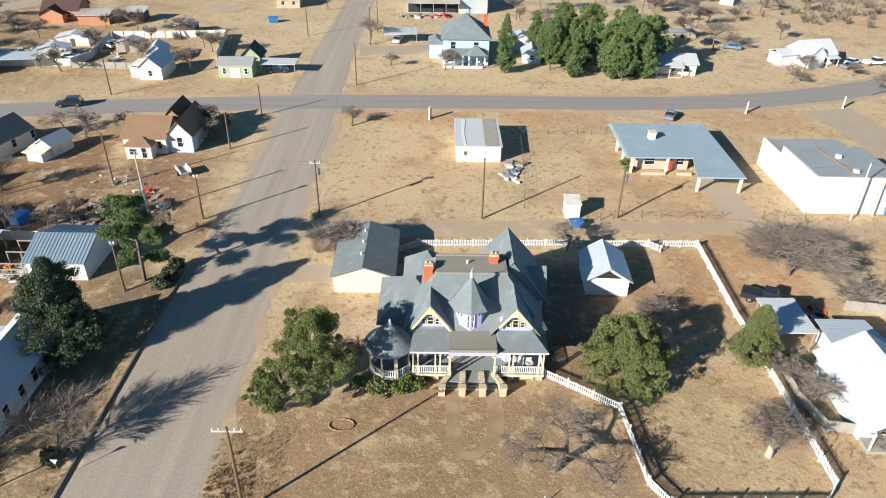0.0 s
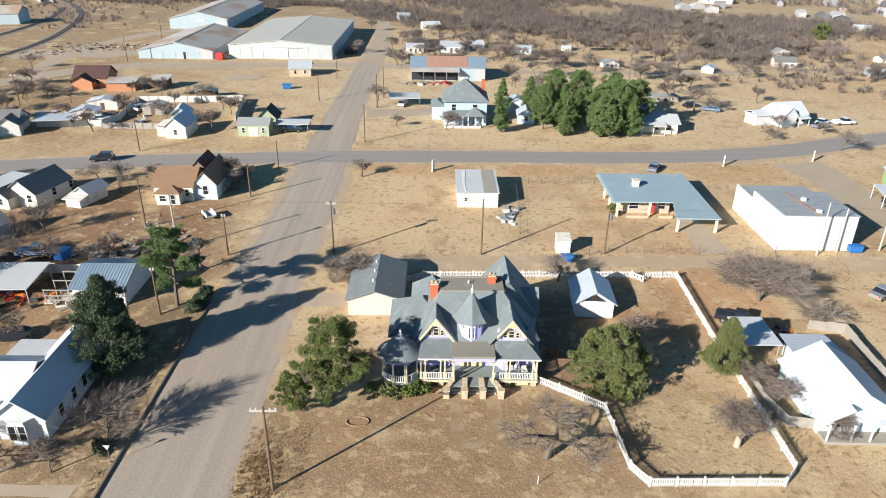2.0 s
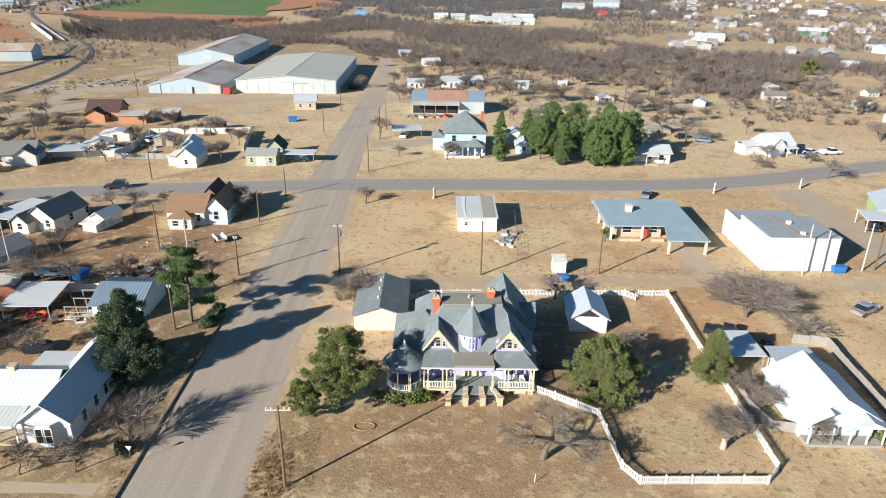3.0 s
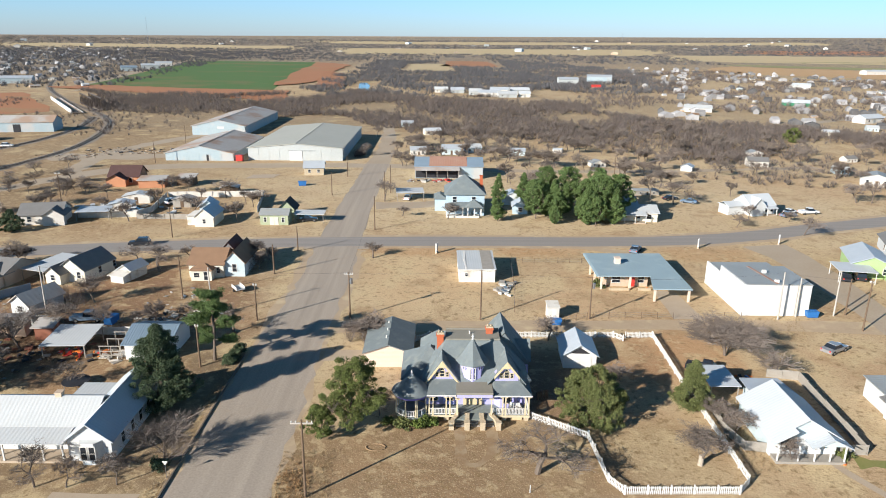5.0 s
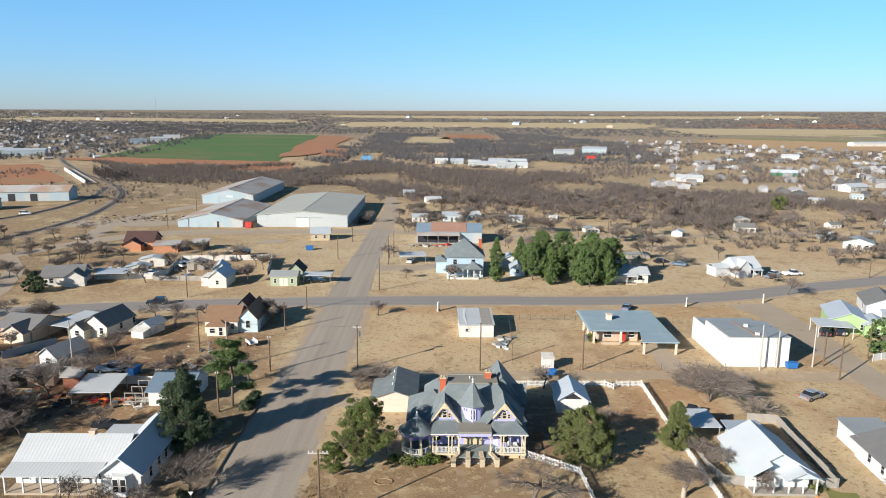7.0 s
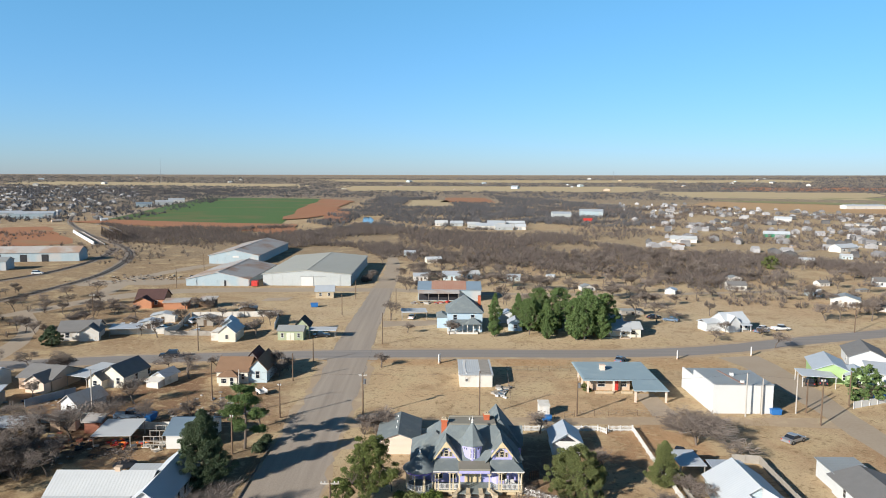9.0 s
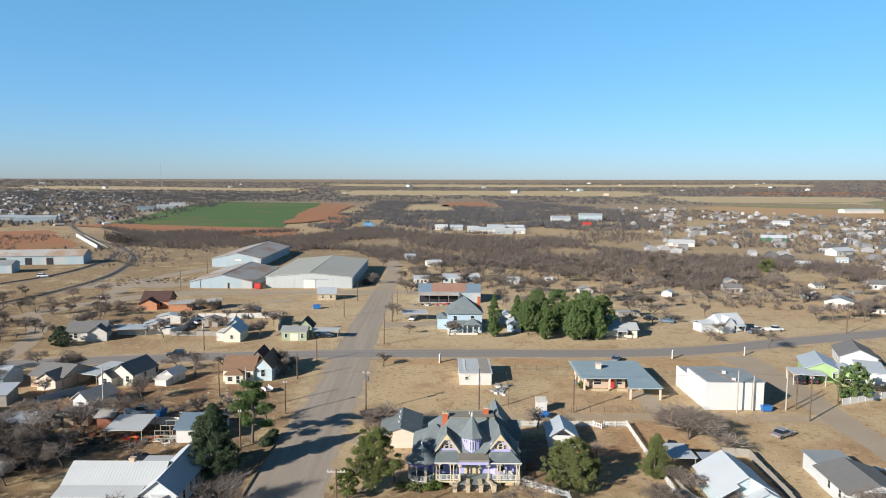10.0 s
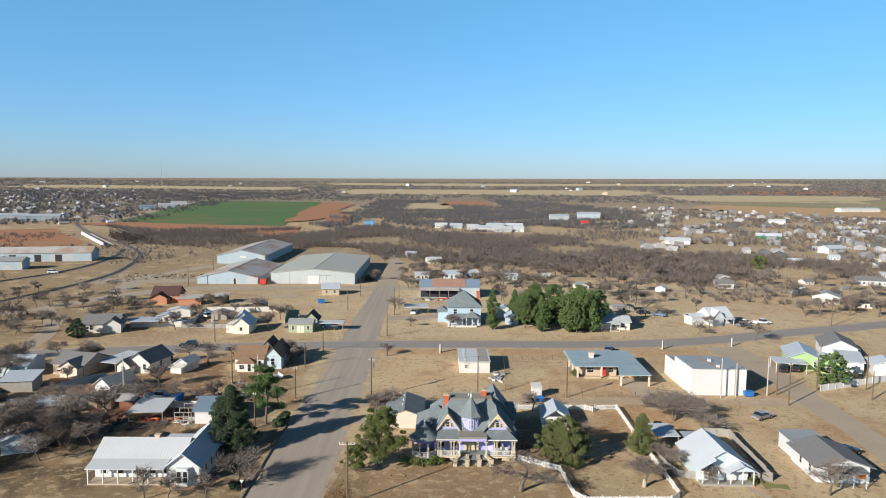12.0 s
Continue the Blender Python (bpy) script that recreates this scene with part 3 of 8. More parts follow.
# ---------------------------------------------------------------- ground, roads, fields
def ground_sheet():
    b = Build()
    rings = [0, 15, 30, 50, 75, 100, 130, 170, 220, 300, 400, 550, 750, 1000, 1400, 1800, 2200, 2700, 3200, 3700, 4200, 4600, 4900]
    n = 96
    b.v.append((0, 0, 0))
    for r in rings[1:]:
        for i in range(n):
            w = 2 * math.pi * i / n
            x, y = r * math.cos(w), r * math.sin(w)
            b.v.append((x, y, terrain(x, y)))
    for i in range(n):
        b.f.append((0, 1 + i, 1 + (i + 1) % n))
    for j in range(len(rings) - 2):
        for i in range(n):
            p, q = 1 + j * n, 1 + (j + 1) * n
            b.f.append((p + i, q + i, q + (i + 1) % n, p + (i + 1) % n))
    return single("ground", b, M["ground"], "dry tan winter grass with patches of reddish bare earth and painted shade", "ground", kind="structure")


ground_sheet()
ribbon("road_side_street", [(-24, -200), (-23.4, -30), (-23.3, 20), (-23.2, 60), (-22.7, 100), (-23.3, 120)], [11, 11, 10.6, 10.6, 9.4, 9.6], M["street"], "worn pale asphalt side street with sandy edges", "road", z=0.03, wobble=0.5, step=2.5)
ribbon("road_edge", [(-24, -200), (-23.4, -30), (-23.3, 20), (-23.2, 60), (-22.7, 100), (-23.3, 118)], [12.4, 12.4, 11.8, 12, 12.4, 13], M["track"], "sandy edge of the side street", "road", z=0.018, wobble=0.7, step=3)
ribbon("road_street_far", [(-23.4, 126), (-23.5, 165), (-23.2, 205), (-23.2, 226)], [10, 9.2, 8.4, 9], M["street"], "pale street leading on past the main road", "road", z=0.03, seed=4)
ribbon("road_dirt_end", [(-23.2, 222), (-22.5, 260), (-24, 300), (-27, 345)], [8.5, 7.5, 6.5, 4], M["gravel"], "sandy dirt lane running on to the creek woods", "road", z=0.028, wobble=0.6)
ribbon("road_main", [(-260, 86), (-160, 100), (-85, 116.5), (-38, 123.2), (-18, 124.8), (8, 125.8), (36, 126), (58, 128), (77, 132.8), (94, 139.5), (118, 147.5), (140, 155.5), (175, 168), (260, 200)], 7.4, M["highway"], "grey two-lane asphalt road crossing the town", "road", z=0.045, wobble=0.12)
ribbon("road_shoulder", [(-260, 86), (-160, 100), (-85, 116.5), (-38, 123.2), (-18, 124.8), (8, 125.8), (36, 126), (58, 128), (77, 132.8), (94, 139.5), (118, 147.5), (140, 155.5), (175, 168), (260, 200)], 10.5, M["track"], "sandy shoulder of the main road", "road", z=0.02, wobble=0.5)
ribbon("road_apron", [(-23.3, 119), (-23.3, 128)], [14, 15], M["street"], "sandy street corner widening at the crossing", "road", z=0.036)
ribbon("road_alley", [(-17, 76.5), (10, 77.4), (30, 78), (44, 78), (58, 78), (72, 77)], [4.6, 3.8, 3.8, 4, 4.4, 5], M["track"], "sandy gravel alley behind the houses", "track", z=0.025)
ribbon("road_right", [(71.5, 20), (72, 45), (73, 62), (74, 81), (75.5, 109), (73.5, 124)], [7, 7, 6, 6.5, 8, 11], M["gravel"], "pale gravel street beside the white building", "road", z=0.03)
ribbon("road_warehouse", [(-175, 150), (-140, 165), (-120, 200), (-100, 216), (-60, 221), (-20, 222), (30, 214), (80, 216), (140, 226)], [5, 6, 9, 10, 9, 8, 6, 5, 4], M["gravel"], "pale gravel road past the warehouses", "road", z=0.025, wobble=0.6)
ribbon("road_yard", [(-125, 205), (-130, 245), (-118, 285), (-100, 320)], [6, 8, 7, 5], M["gravel"], "gravel yard track beside the warehouses", "road", z=0.028, wobble=0.8)
ribbon("road_lot", [(-150, 235), (-100, 240)], [16, 12], M["gravel"], "pale rubble-strewn yard by the railway", "track", z=0.02, wobble=2.5)
ribbon("road_town", [(110, 262), (170, 330), (260, 400), (420, 440)], 7, M["gravel"], "dirt road among the far houses", "road", z=0.03, wobble=0.8)
ribbon("road_left_far", [(-112, 100), (-108, 118), (-118, 150), (-135, 175)], [4, 5, 5, 4], M["gravel"], "pale gravel lane climbing from the road", "road", z=0.05, wobble=0.4)
ribbon("driveway_blue_house", [(41.2, 80.5), (41, 94)], [5.2, 3.8], M["concrete"], "pale concrete driveway with a worn surface", "driveway", z=0.04, wobble=0.1)
ribbon("driveway_car", [(31, 122.5), (37, 119), (43, 117.5)], [4, 3, 3], M["track"], "dirt drive off the main road", "driveway", z=0.028)
ribbon("driveway_garage", [(-17.5, 66.2), (-11, 66.2)], [3.6, 3.6], M["concrete"], "concrete driveway to the garage", "driveway", z=0.04, wobble=0.1)
ribbon("driveway_two_storey", [(-18, 160), (-4, 162), (2, 166)], [8, 7, 4], M["gravel"], "gravel drive in front of the carport", "driveway", z=0.03, wobble=0.7)
ribbon("path_front_left", [(1.8, 40.5), (1.7, 46.4)], [1.3, 1.3], M["path"], "curving pale garden path to the steps", "path", z=0.02, wobble=0.12)
ribbon("path_front_right", [(4.2, 40.4), (5.4, 42), (5.5, 46.4)], [0.7, 1.3, 1.4], M["path"], "curving pale garden path to the steps", "path", z=0.022, wobble=0.12)
ribbon("path_loop", [(1.8, 41), (2.3, 39.6), (3.6, 39.4), (4.5, 40.6)], [0.7, 0.8, 0.8, 0.7], M["path"], "rounded end of the garden path", "path", z=0.025, wobble=0.08)
ribbon("path_white_house", [(42.2, 41.6), (43.5, 38), (46, 33)], 1.0, M["concrete"], "narrow concrete path to the porch", "path", z=0.03, wobble=0.08)
ribbon("pavement_corner", [(-40, 33.6), (-31, 33.4)], 1.4, M["concrete"], "old concrete pavement in the grass", "pavement", z=0.03, wobble=0.1)
ribbon("pavement_front", [(-17, 31.6), (12, 31.4), (33, 31.2)], 1.3, M["concrete"], "pale pavement along the front of the lot", "pavement", z=0.03, wobble=0.1)
ribbon("grass_strip", [(45.5, 40.3), (49, 39.6)], [2.4, 1.4], M["grass_green"], "green grass by the fence", "grass", z=0.02, wobble=0.4)
kerb = Build()
for y0 in range(30, 66, 2):
    kerb.box(-28.98, -28.82, y0 + 0.02, y0 + 1.98, -0.1, 0.2)
single("kerb", kerb, M["kerb"], "weathered concrete kerb along the street", "kerb", kind="structure")

patch("field_green", [(-322, 607), (-140, 560), (-226, 1300), (-462, 1320)], M["field_green"], "bright green crop field", "field", 14, 8, 4, 0.1)
patch("field_edge", [(-345, 598), (-110, 470), (-128, 575), (-318, 625)], M["field_red"], "reddish bare earth along the green field", "field", 14, 3, 5, 0.6)
patch("field_red_left", [(-420, 480), (-265, 365), (-235, 395), (-330, 540)], M["field_red"], "red ploughed earth", "field", 10, 4, 3, 0.1)
patch("field_orange", [(-126, 690), (-150, 1180), (-228, 1290), (-156, 640)], M["field_red"], "orange bare earth beside the crop", "field", 12, 2, 5, 0.9)
patch("field_orange_small", [(-86, 604), (-120, 880), (-142, 845), (-112, 606)], M["field_red"], "orange bare earth beside the creek woods", "field", 8, 2, 2, 1.3)
patch("field_straw_mid", [(-52, 985), (22, 1000), (16, 1260), (-46, 1260)], M["field_straw"], "pale straw field among the woods", "field", 10, 4, 5, 0.1)
patch("field_orange_mid", [(6, 1165), (95, 1165), (110, 1640), (24, 1640)], M["field_red"], "orange earth field", "field", 10, 4, 7, 0.1)
ribbon("road_field", [(-300, 560), (-340, 680), (-362, 780), (-388, 890), (-470, 1340)], [6, 8, 12, 14, 12], M["gravel"], "pale gravel road along the green field", "road", z=0.3, wobble=0.8)
patch("field_far_a", [(-250, 1900), (560, 1950), (900, 2600), (-380, 2500)], M["field_straw"], "long straw-coloured fields far away", "field", 20, 6, 40, 0.3)
patch("field_far_b", [(500, 1500), (900, 1450), (1300, 1900), (640, 2000)], M["field_straw"], "long straw-coloured fields far away", "field", 20, 6, 40, 0.3)
patch("field_far_c", [(560, 1340), (800, 1080), (1350, 1450), (700, 1620)], M["field_lime"], "pale green field beyond the houses", "field", 20, 6, 20, 0.3)
patch("field_far_d", [(400, 1070), (640, 760), (900, 920), (540, 1310)], M["field_tan"], "orange-tan bare field beyond the houses", "field", 20, 6, 20, 0.25)
patch("field_far_e", [(-1500, 2300), (-500, 2300), (-500, 2700), (-1700, 2800)], M["field_straw"], "long straw-coloured fields far away", "field", 20, 6, 60, 0.4)
patch("field_far_f", [(-500, 3200), (1700, 3100), (1900, 3500), (-700, 3700)], M["field_straw"], "long straw-coloured fields far away", "field", 20, 6, 60, 0.4)
patch("field_far_g", [(900, 2200), (1700, 1900), (2000, 2200), (1100, 2500)], M["field_red"], "reddish fields far away", "field", 20, 6, 60, 0.4)
patch("pond", [(-69, 562), (-59, 566), (-73, 705), (-82, 705)], M["water"], "blue pond among the trees", "water", 8, 3, 1.5, 0.15)


# ---------------------------------------------------------------- the violet house
def main_house():
    h_ = thing("victorian_house", 0, 0, 0, "lavender Victorian house with slate-grey roofs and yellow trim", "house")
    P = lambda name, b, m, label="": part(name, b, M[m], h_, label)
    fl = 0.75
    # walls
    w = Build()
    w.box(-2.5, 10.2, 51.0, 62.0, 0, 3.9)
    w.box(-5.2, -2.5, 53.2, 60.0, 0, 3.5)
    w.box(4.6, 10.8, 62.0, 64.0, 0, 3.7)
    P("wall", w, "lavender")
    P("gable_front", Build().prism([(-2.2, 51.05, 3.9), (1.7, 51.05, 3.9), (-0.35, 51.05, 6.75)], (0, 0.2, 0)), "lavender", "lavender boarded gable")
    P("gable_front_small", Build().prism([(6.1, 50.45, 4.0), (9.0, 50.45, 4.0), (9.0, 50.45, 5.3), (7.55, 50.45, 6.9), (6.1, 50.45, 5.3)], (0, 0.6, 0)), "lavender", "lavender boarded gable")
    # main roof: steep slopes up to a level deck
    r = Build()
    z0, z1 = 3.9, 7.9
    lo = [(-2.9, 50.7), (10.5, 50.7), (10.5, 62.3), (-2.9, 62.3)]
    hi = [(0.2, 54.6), (6.9, 54.6), (6.9, 57.6), (0.2, 57.6)]
    r.solid([(*p, z0 - 0.15) for p in lo] + [(*p, z0) for p in lo] + [(*p, z1) for p in hi],
            [(3, 2, 1, 0), (8, 9, 10, 11)] + [q for i in range(4) for q in ((i, (i + 1) % 4, 4 + (i + 1) % 4, 4 + i), (4 + i, 4 + (i + 1) % 4, 8 + (i + 1) % 4, 8 + i))])
    P("main_roof", r, "shingle")
    P("roof_deck", Build().box(0.1, 7.0, 54.5, 57.7, 7.86, 7.98).box(0.1, 7.0, 54.45, 54.6, 7.9, 8.1).box(0.1, 7.0, 57.6, 57.75, 7.9, 8.15), "deck_roof", "flat brown felt deck with a low rim")
    P("roof_vent", Build().tube((3.2, 56.3, 7.9), (3.2, 56.3, 8.35), 0.1, 0.1, 8), "white")

    # front gables
    def gable(x0, x1, zb, xa, za, y0, y1, xl=None, zl=None, over=0.35):
        b = Build()
        sl, sr = (za - zb) / (xa - x0), (za - zb) / (x1 - xa)
        for xe, s in ((x0 - over, sl), (x1 + over, sr)):
            ze = za - s * abs(xa - xe)
            b.slab([(xa, y0 - 0.4, za + 0.14), (xa, y1, za + 0.14), (xe, y1, ze + 0.14), (xe, y0 - 0.4, ze + 0.14)], 0.14)
        return b

    P("gable_roof", gable(-2.4, 1.8, 3.95, -0.35, 6.85, 51.05, 57.0), "shingle")
    P("gable_roof", gable(5.4, 9.7, 4.2, 7.55, 7.0, 50.45, 57.0, over=0.2), "shingle")
    for x0, x1, zb, xa, za, yy in ((-2.5, 1.85, 3.75, -0.35, 6.8, 50.6), (6.0, 9.1, 5.05, 7.55, 7.0, 50.0)):
        b = Build()
        for xe in (x0, x1):
            b.prism([(xa, yy, za + 0.06), (xa, yy, za - 0.34), (xe, yy, zb - 0.34), (xe, yy, zb + 0.02)], (0, 0.07, 0))
        P("bargeboard", b, "yellow", "yellow gable bargeboard")
        # carved ornament below the peak
        s = Build()
        s.prism([(xa, yy - 0.02, za - 0.15), (xa - 0.45, yy - 0.02, za - 0.85), (xa + 0.45, yy - 0.02, za - 0.85)], (0, 0.05, 0))
        P("ornament", s, "yellow", "yellow carved gable ornament")
    # triple gable windows with an arched middle light
    for xc, yy, zs in ((-0.35, 51.05, 4.6), (7.55, 50.45, 4.75)):
        for dx, ww, hh in ((-0.64, 0.28, 0.55), (0, 0.48, 0.75), (0.64, 0.28, 0.55)):
            o = win(h_, xc + dx, yy, zs, ww, hh, "F", M["yellow_wood"])
            if ww > 0.4:
                arch = Build().prism([(0.24 * math.cos(t), -0.03, hh + 0.09 + 0.24 * math.sin(t)) for t in np.linspace(0, math.pi, 9)], (0, 0.05, 0))
                part("fanlight", arch, M["glass"], o)
                ring = Build()
                for i in range(8):
                    t0, t1 = math.pi * i / 8, math.pi * (i + 1) / 8
                    ring.prism([(r_ * math.cos(t), -0.06, hh + 0.09 + r_ * math.sin(t)) for r_, t in ((0.24, t0), (0.34, t0), (0.34, t1), (0.24, t1))], (0, 0.08, 0))
                part("arch", ring, M["white"], o)
    # eight-sided turret
    cx, cy = 3.4, 52.2
    P("turret_wall", Build().lathe([(1.45, 3.9), (1.45, 6.5)], 8, (cx, cy)), "lavender")
    P("turret_roof", Build().lathe([(2.08, 6.2), (2.08, 6.3), (1.5, 6.85), (0.05, 9.2)], 8, (cx, cy)), "shingle")
    P("turret_cornice", Build().lathe([(1.5, 6.0), (1.9, 6.2)], 8, (cx, cy)), "yellow_wood")
    P("finial", Build().lathe([(0.03, 9.0), (0.17, 9.1), (0.1, 9.3), (0.2, 9.45), (0.04, 9.65), (0.015, 10.1)], 10, (cx, cy)), "white", "white turned finial")
    o = win(h_, cx, cy - 1.35, 4.35, 0.55, 1.35, "F", M["white"])
    for sx in (-1, 1):
        b = Build().lathe([(0.26, -0.03), (0.26, 0.03)], 12)
        part("oval_window", b, M["glass"], h_, "small round turret window", m=pose(cx + sx * 0.96, cy - 0.96, 5.6, 90, 0, sx * 45))
    # left wing, back wing and side gable
    P("wing_roof", hip_roof(Build(), -5.2, 1.6, 52.6, 60.0, 3.4, 2.9, 0.35), "shingle")
    b = Build()
    b.slab([(7.7, 56, 8.3), (7.7, 63.0, 8.3), (11.1, 64.2, 3.8), (11.1, 56, 3.8)])
    b.slab([(7.7, 56, 8.3), (7.7, 63.0, 8.3), (4.3, 64.2, 3.8), (4.3, 56, 3.8)])
    b.poly([(7.7, 63.0, 8.3), (11.1, 64.2, 3.8), (4.3, 64.2, 3.8)])
    b.poly([(7.7, 56.0, 8.3), (11.1, 56, 3.8), (4.3, 56, 3.8)])
    P("back_roof", b, "shingle")
    b = Build()
    for sy in (-1, 1):
        b.slab([(8.6, 58.6, 6.3), (11.4, 58.6, 6.3), (11.4, 58.6 + sy * 1.9, 3.9), (8.6, 58.6 + sy * 1.9, 3.9)])
    P("side_gable_roof", b, "shingle")
    P("side_gable", Build().prism([(11.0, 56.9, 3.9), (11.0, 60.3, 3.9), (11.0, 58.6, 6.1)], (0.1, 0, 0)).box(10.2, 11.1, 57, 60.2, 0, 3.9), "lavender")
    P("rear_gable_roof", hip_roof(Build(), -3.0, 1.6, 58.6, 63.6, 3.7, 2.7, 0.3), "shingle")
    b = Build()
    b.slab([(8.7, 50.5, 5.4), (9.9, 51.7, 5.3), (10.7, 51.0, 4.1), (9.3, 50.0, 4.1)])
    P("corner_roof", b, "shingle")
    # porch roofs
    b = Build()
    b.slab([(-2.2, 48.2, 3.55), (1.5, 48.2, 3.55), (1.5, 51.1, 4.15), (-2.2, 51.1, 4.15)])
    P("porch_roof", b, "shingle")
    b = Build()
    b.slab([(5.6, 48.2, 3.5), (10.5, 48.2, 3.5), (8.9, 50.9, 4.5), (6.1, 50.9, 4.5)])
    b.slab([(10.5, 48.2, 3.5), (10.5, 52.0, 3.5), (8.9, 51.0, 4.5), (8.9, 50.9, 4.5)])
    b.slab([(5.6, 48.2, 3.5), (6.1, 50.9, 4.5), (5.6, 50.9, 3.6)])
    P("porch_roof", b, "shingle")
    P("entry_roof", Build().box(1.35, 5.75, 47.9, 51.0, 3.82, 3.98).box(1.35, 5.75, 47.85, 47.95, 3.78, 4.06), "deck_roof", "flat brown felt entry roof")
    P("entry_fascia", Build().box(1.4, 5.7, 47.93, 48.1, 3.35, 3.8), "lavender")
    for q in ((-2.0, 1.4, 48.45, 48.65), (5.7, 10.04, 48.45, 48.65), (10.05, 10.25, 48.45, 51)):
        P("porch_beam", Build().box(*q, 3.2, 3.5), "violet", "violet porch beam")
    for x0, x1, z in ((-2.2, 1.34, 3.42), (5.76, 10.5, 3.37)):
        P("porch_fascia", Build().box(x0, x1, 48.13, 48.19, z, z + 0.16), "white")
    # porch floor, skirt, piers
    P("porch_floor", Build().box(-2.4, 10.3, 48.4, 51.0, fl - 0.12, fl).box(1.2, 5.9, 47.4, 48.4, fl - 0.12, fl), "porch_floor", "grey-green painted porch boards")
    for x0, x1 in ((-2.4, 1.2), (5.9, 10.3)):
        P("porch_rim", Build().box(x0, x1, 48.33, 48.39, fl - 0.25, fl + 0.02), "yellow_wood")
    P("porch_skirt", Build().box(-2.3, 10.2, 49.4, 49.5, 0, fl - 0.12), "brown_wood")
    for x in (-2.0, 0.2, 7.2, 9.9):
        P("pier", Build().box(x - 0.28, x + 0.28, 48.42, 48.95, 0, fl - 0.12), "stone")
    P("yellow_panel", Build().box(8.2, 9.4, 48.6, 48.7, 0.02, fl - 0.15), "yellow", "yellow painted panel below the porch")

    # posts in pairs with brackets
    def post(x, y, z0=fl, z1=3.22):
        P("post", Build().box(x - 0.07, x + 0.07, y - 0.07, y + 0.07, z0, z1).box(x - 0.1, x + 0.1, y - 0.1, y + 0.1, z0, z0 + 0.9).box(x - 0.28, x + 0.28, y - 0.04, y + 0.04, z1 - 0.18, z1), "yellow_wood", "buff turned porch post")

    for x in (-1.9, -1.45, 0.15, 0.6, 1.45, 5.65, 7.0, 7.35, 9.75, 10.15):
        post(x, 48.55)
    for x in (1.5, 5.6):
        post(x, 48.05)

    # railings
    def rail(pts, z=fl):
        b = Build()
        for p, q in zip(pts, pts[1:]):
            p, q = Vector(p), Vector(q)
            d = (q - p)
            s = Vector((-d.y, d.x)).normalized() * 0.04
            for za, zb in ((0.82, 0.9), (0.1, 0.18)):
                b.prism([(p.x - s.x, p.y - s.y, z + za), (q.x - s.x, q.y - s.y, z + za), (q.x + s.x, q.y + s.y, z + za), (p.x + s.x, p.y + s.y, z + za)], (0, 0, zb - za))
            n = max(2, int(d.length / 0.17))
            for i in range(n):
                c = p + d * ((i + 0.5) / n)
                b.box(c.x - 0.035, c.x + 0.035, c.y - 0.035, c.y + 0.035, z + 0.16, z + 0.84)
        P("railing", b, "white", "white turned porch railing")

    rail([(-1.9, 48.5), (1.4, 48.5)])
    rail([(5.7, 48.5), (10.2, 48.5), (10.2, 50.9)])
    # round corner porch
    tx, ty = -4.05, 49.75
    P("rotunda_floor", Build().lathe([(2.0, 0.5), (2.1, 0.55), (2.1, fl)], 28, (tx, ty)), "porch_floor")
    P("rotunda_skirt", Build().lathe([(1.7, 0.0), (1.7, 0.55)], 20, (tx, ty)), "stone")
    P("rotunda_beam", Build().lathe([(2.05, 3.1), (2.15, 3.1), (2.15, 3.42), (2.05, 3.42)], 28, (tx, ty)), "violet")
    P("rotunda_cornice", Build().lathe([(2.1, 3.34), (2.34, 3.46)], 32, (tx, ty)), "lavender")
    P("rotunda_roof", Build().lathe([(2.42, 3.44), (2.42, 3.5), (1.9, 3.85), (1.25, 4.45), (0.55, 5.15), (0.06, 5.5)], 32, (tx, ty)), "shingle", "bell-shaped slate-grey turret roof")
    P("finial", Build().lathe([(0.2, 5.3), (0.25, 5.45), (0.12, 5.65), (0.16, 5.8), (0.02, 6.1)], 10, (tx, ty)), "white", "white turned finial")
    ring = [(tx + 2.0 * math.cos(t), ty + 2.0 * math.sin(t)) for t in np.linspace(radians(100), radians(345), 15)]
    rail(ring)
    for t in (150, 200, 205, 250, 285, 290, 330):
        post(tx + 2.0 * math.cos(radians(t)), ty + 2.0 * math.sin(radians(t)))
    # front wall: door, windows, bay
    o = door_part(h_, 3.5, 51.0, fl, 1.1, 2.2, "F", M["yellow"], "yellow front door")
    P("door_surround", Build().box(2.3, 2.85, 50.93, 51, fl, 3.3).box(4.15, 4.7, 50.93, 51, fl, 3.3).box(2.85, 4.15, 50.93, 51, fl + 2.25, 3.3), "yellow", "yellow panelled door surround")
    P("bay_wall", Build().prism([(6.2, 51.0, fl), (6.8, 50.2, fl), (8.5, 50.2, fl), (9.1, 51.0, fl)], (0, 0, 3.0)), "lavender", "lavender bay with yellow windows")
    win(h_, 7.65, 50.2, fl + 0.7, 0.9, 1.6, "F", M["yellow"])
    for x in (-1.3, 0.6):
        win(h_, x, 51.0, fl + 0.6, 0.8, 1.7, "F", M["yellow"])
    for y in (53.5, 56):
        win(h_, 10.2, y, 1.5, 0.9, 1.7, "R", M["yellow"])
    for y in (55, 58, 61):
        win(h_, -5.2, y, 1.4, 0.9, 1.6, "L", M["yellow"])
    # stone wing walls and two flights of steps
    for i, (xt, xb) in enumerate(((1.5, 0.75), (2.7, 2.62), (4.4, 4.48), (5.6, 6.35))):
        w_ = None
        for k in range(9):                      # each wall swings out towards its foot
            u0, u1 = k / 9, (k + 1) / 9
            c0, c1 = (xt + (xb - xt) * u * u * (3 - 2 * u) for u in (u0, u1))
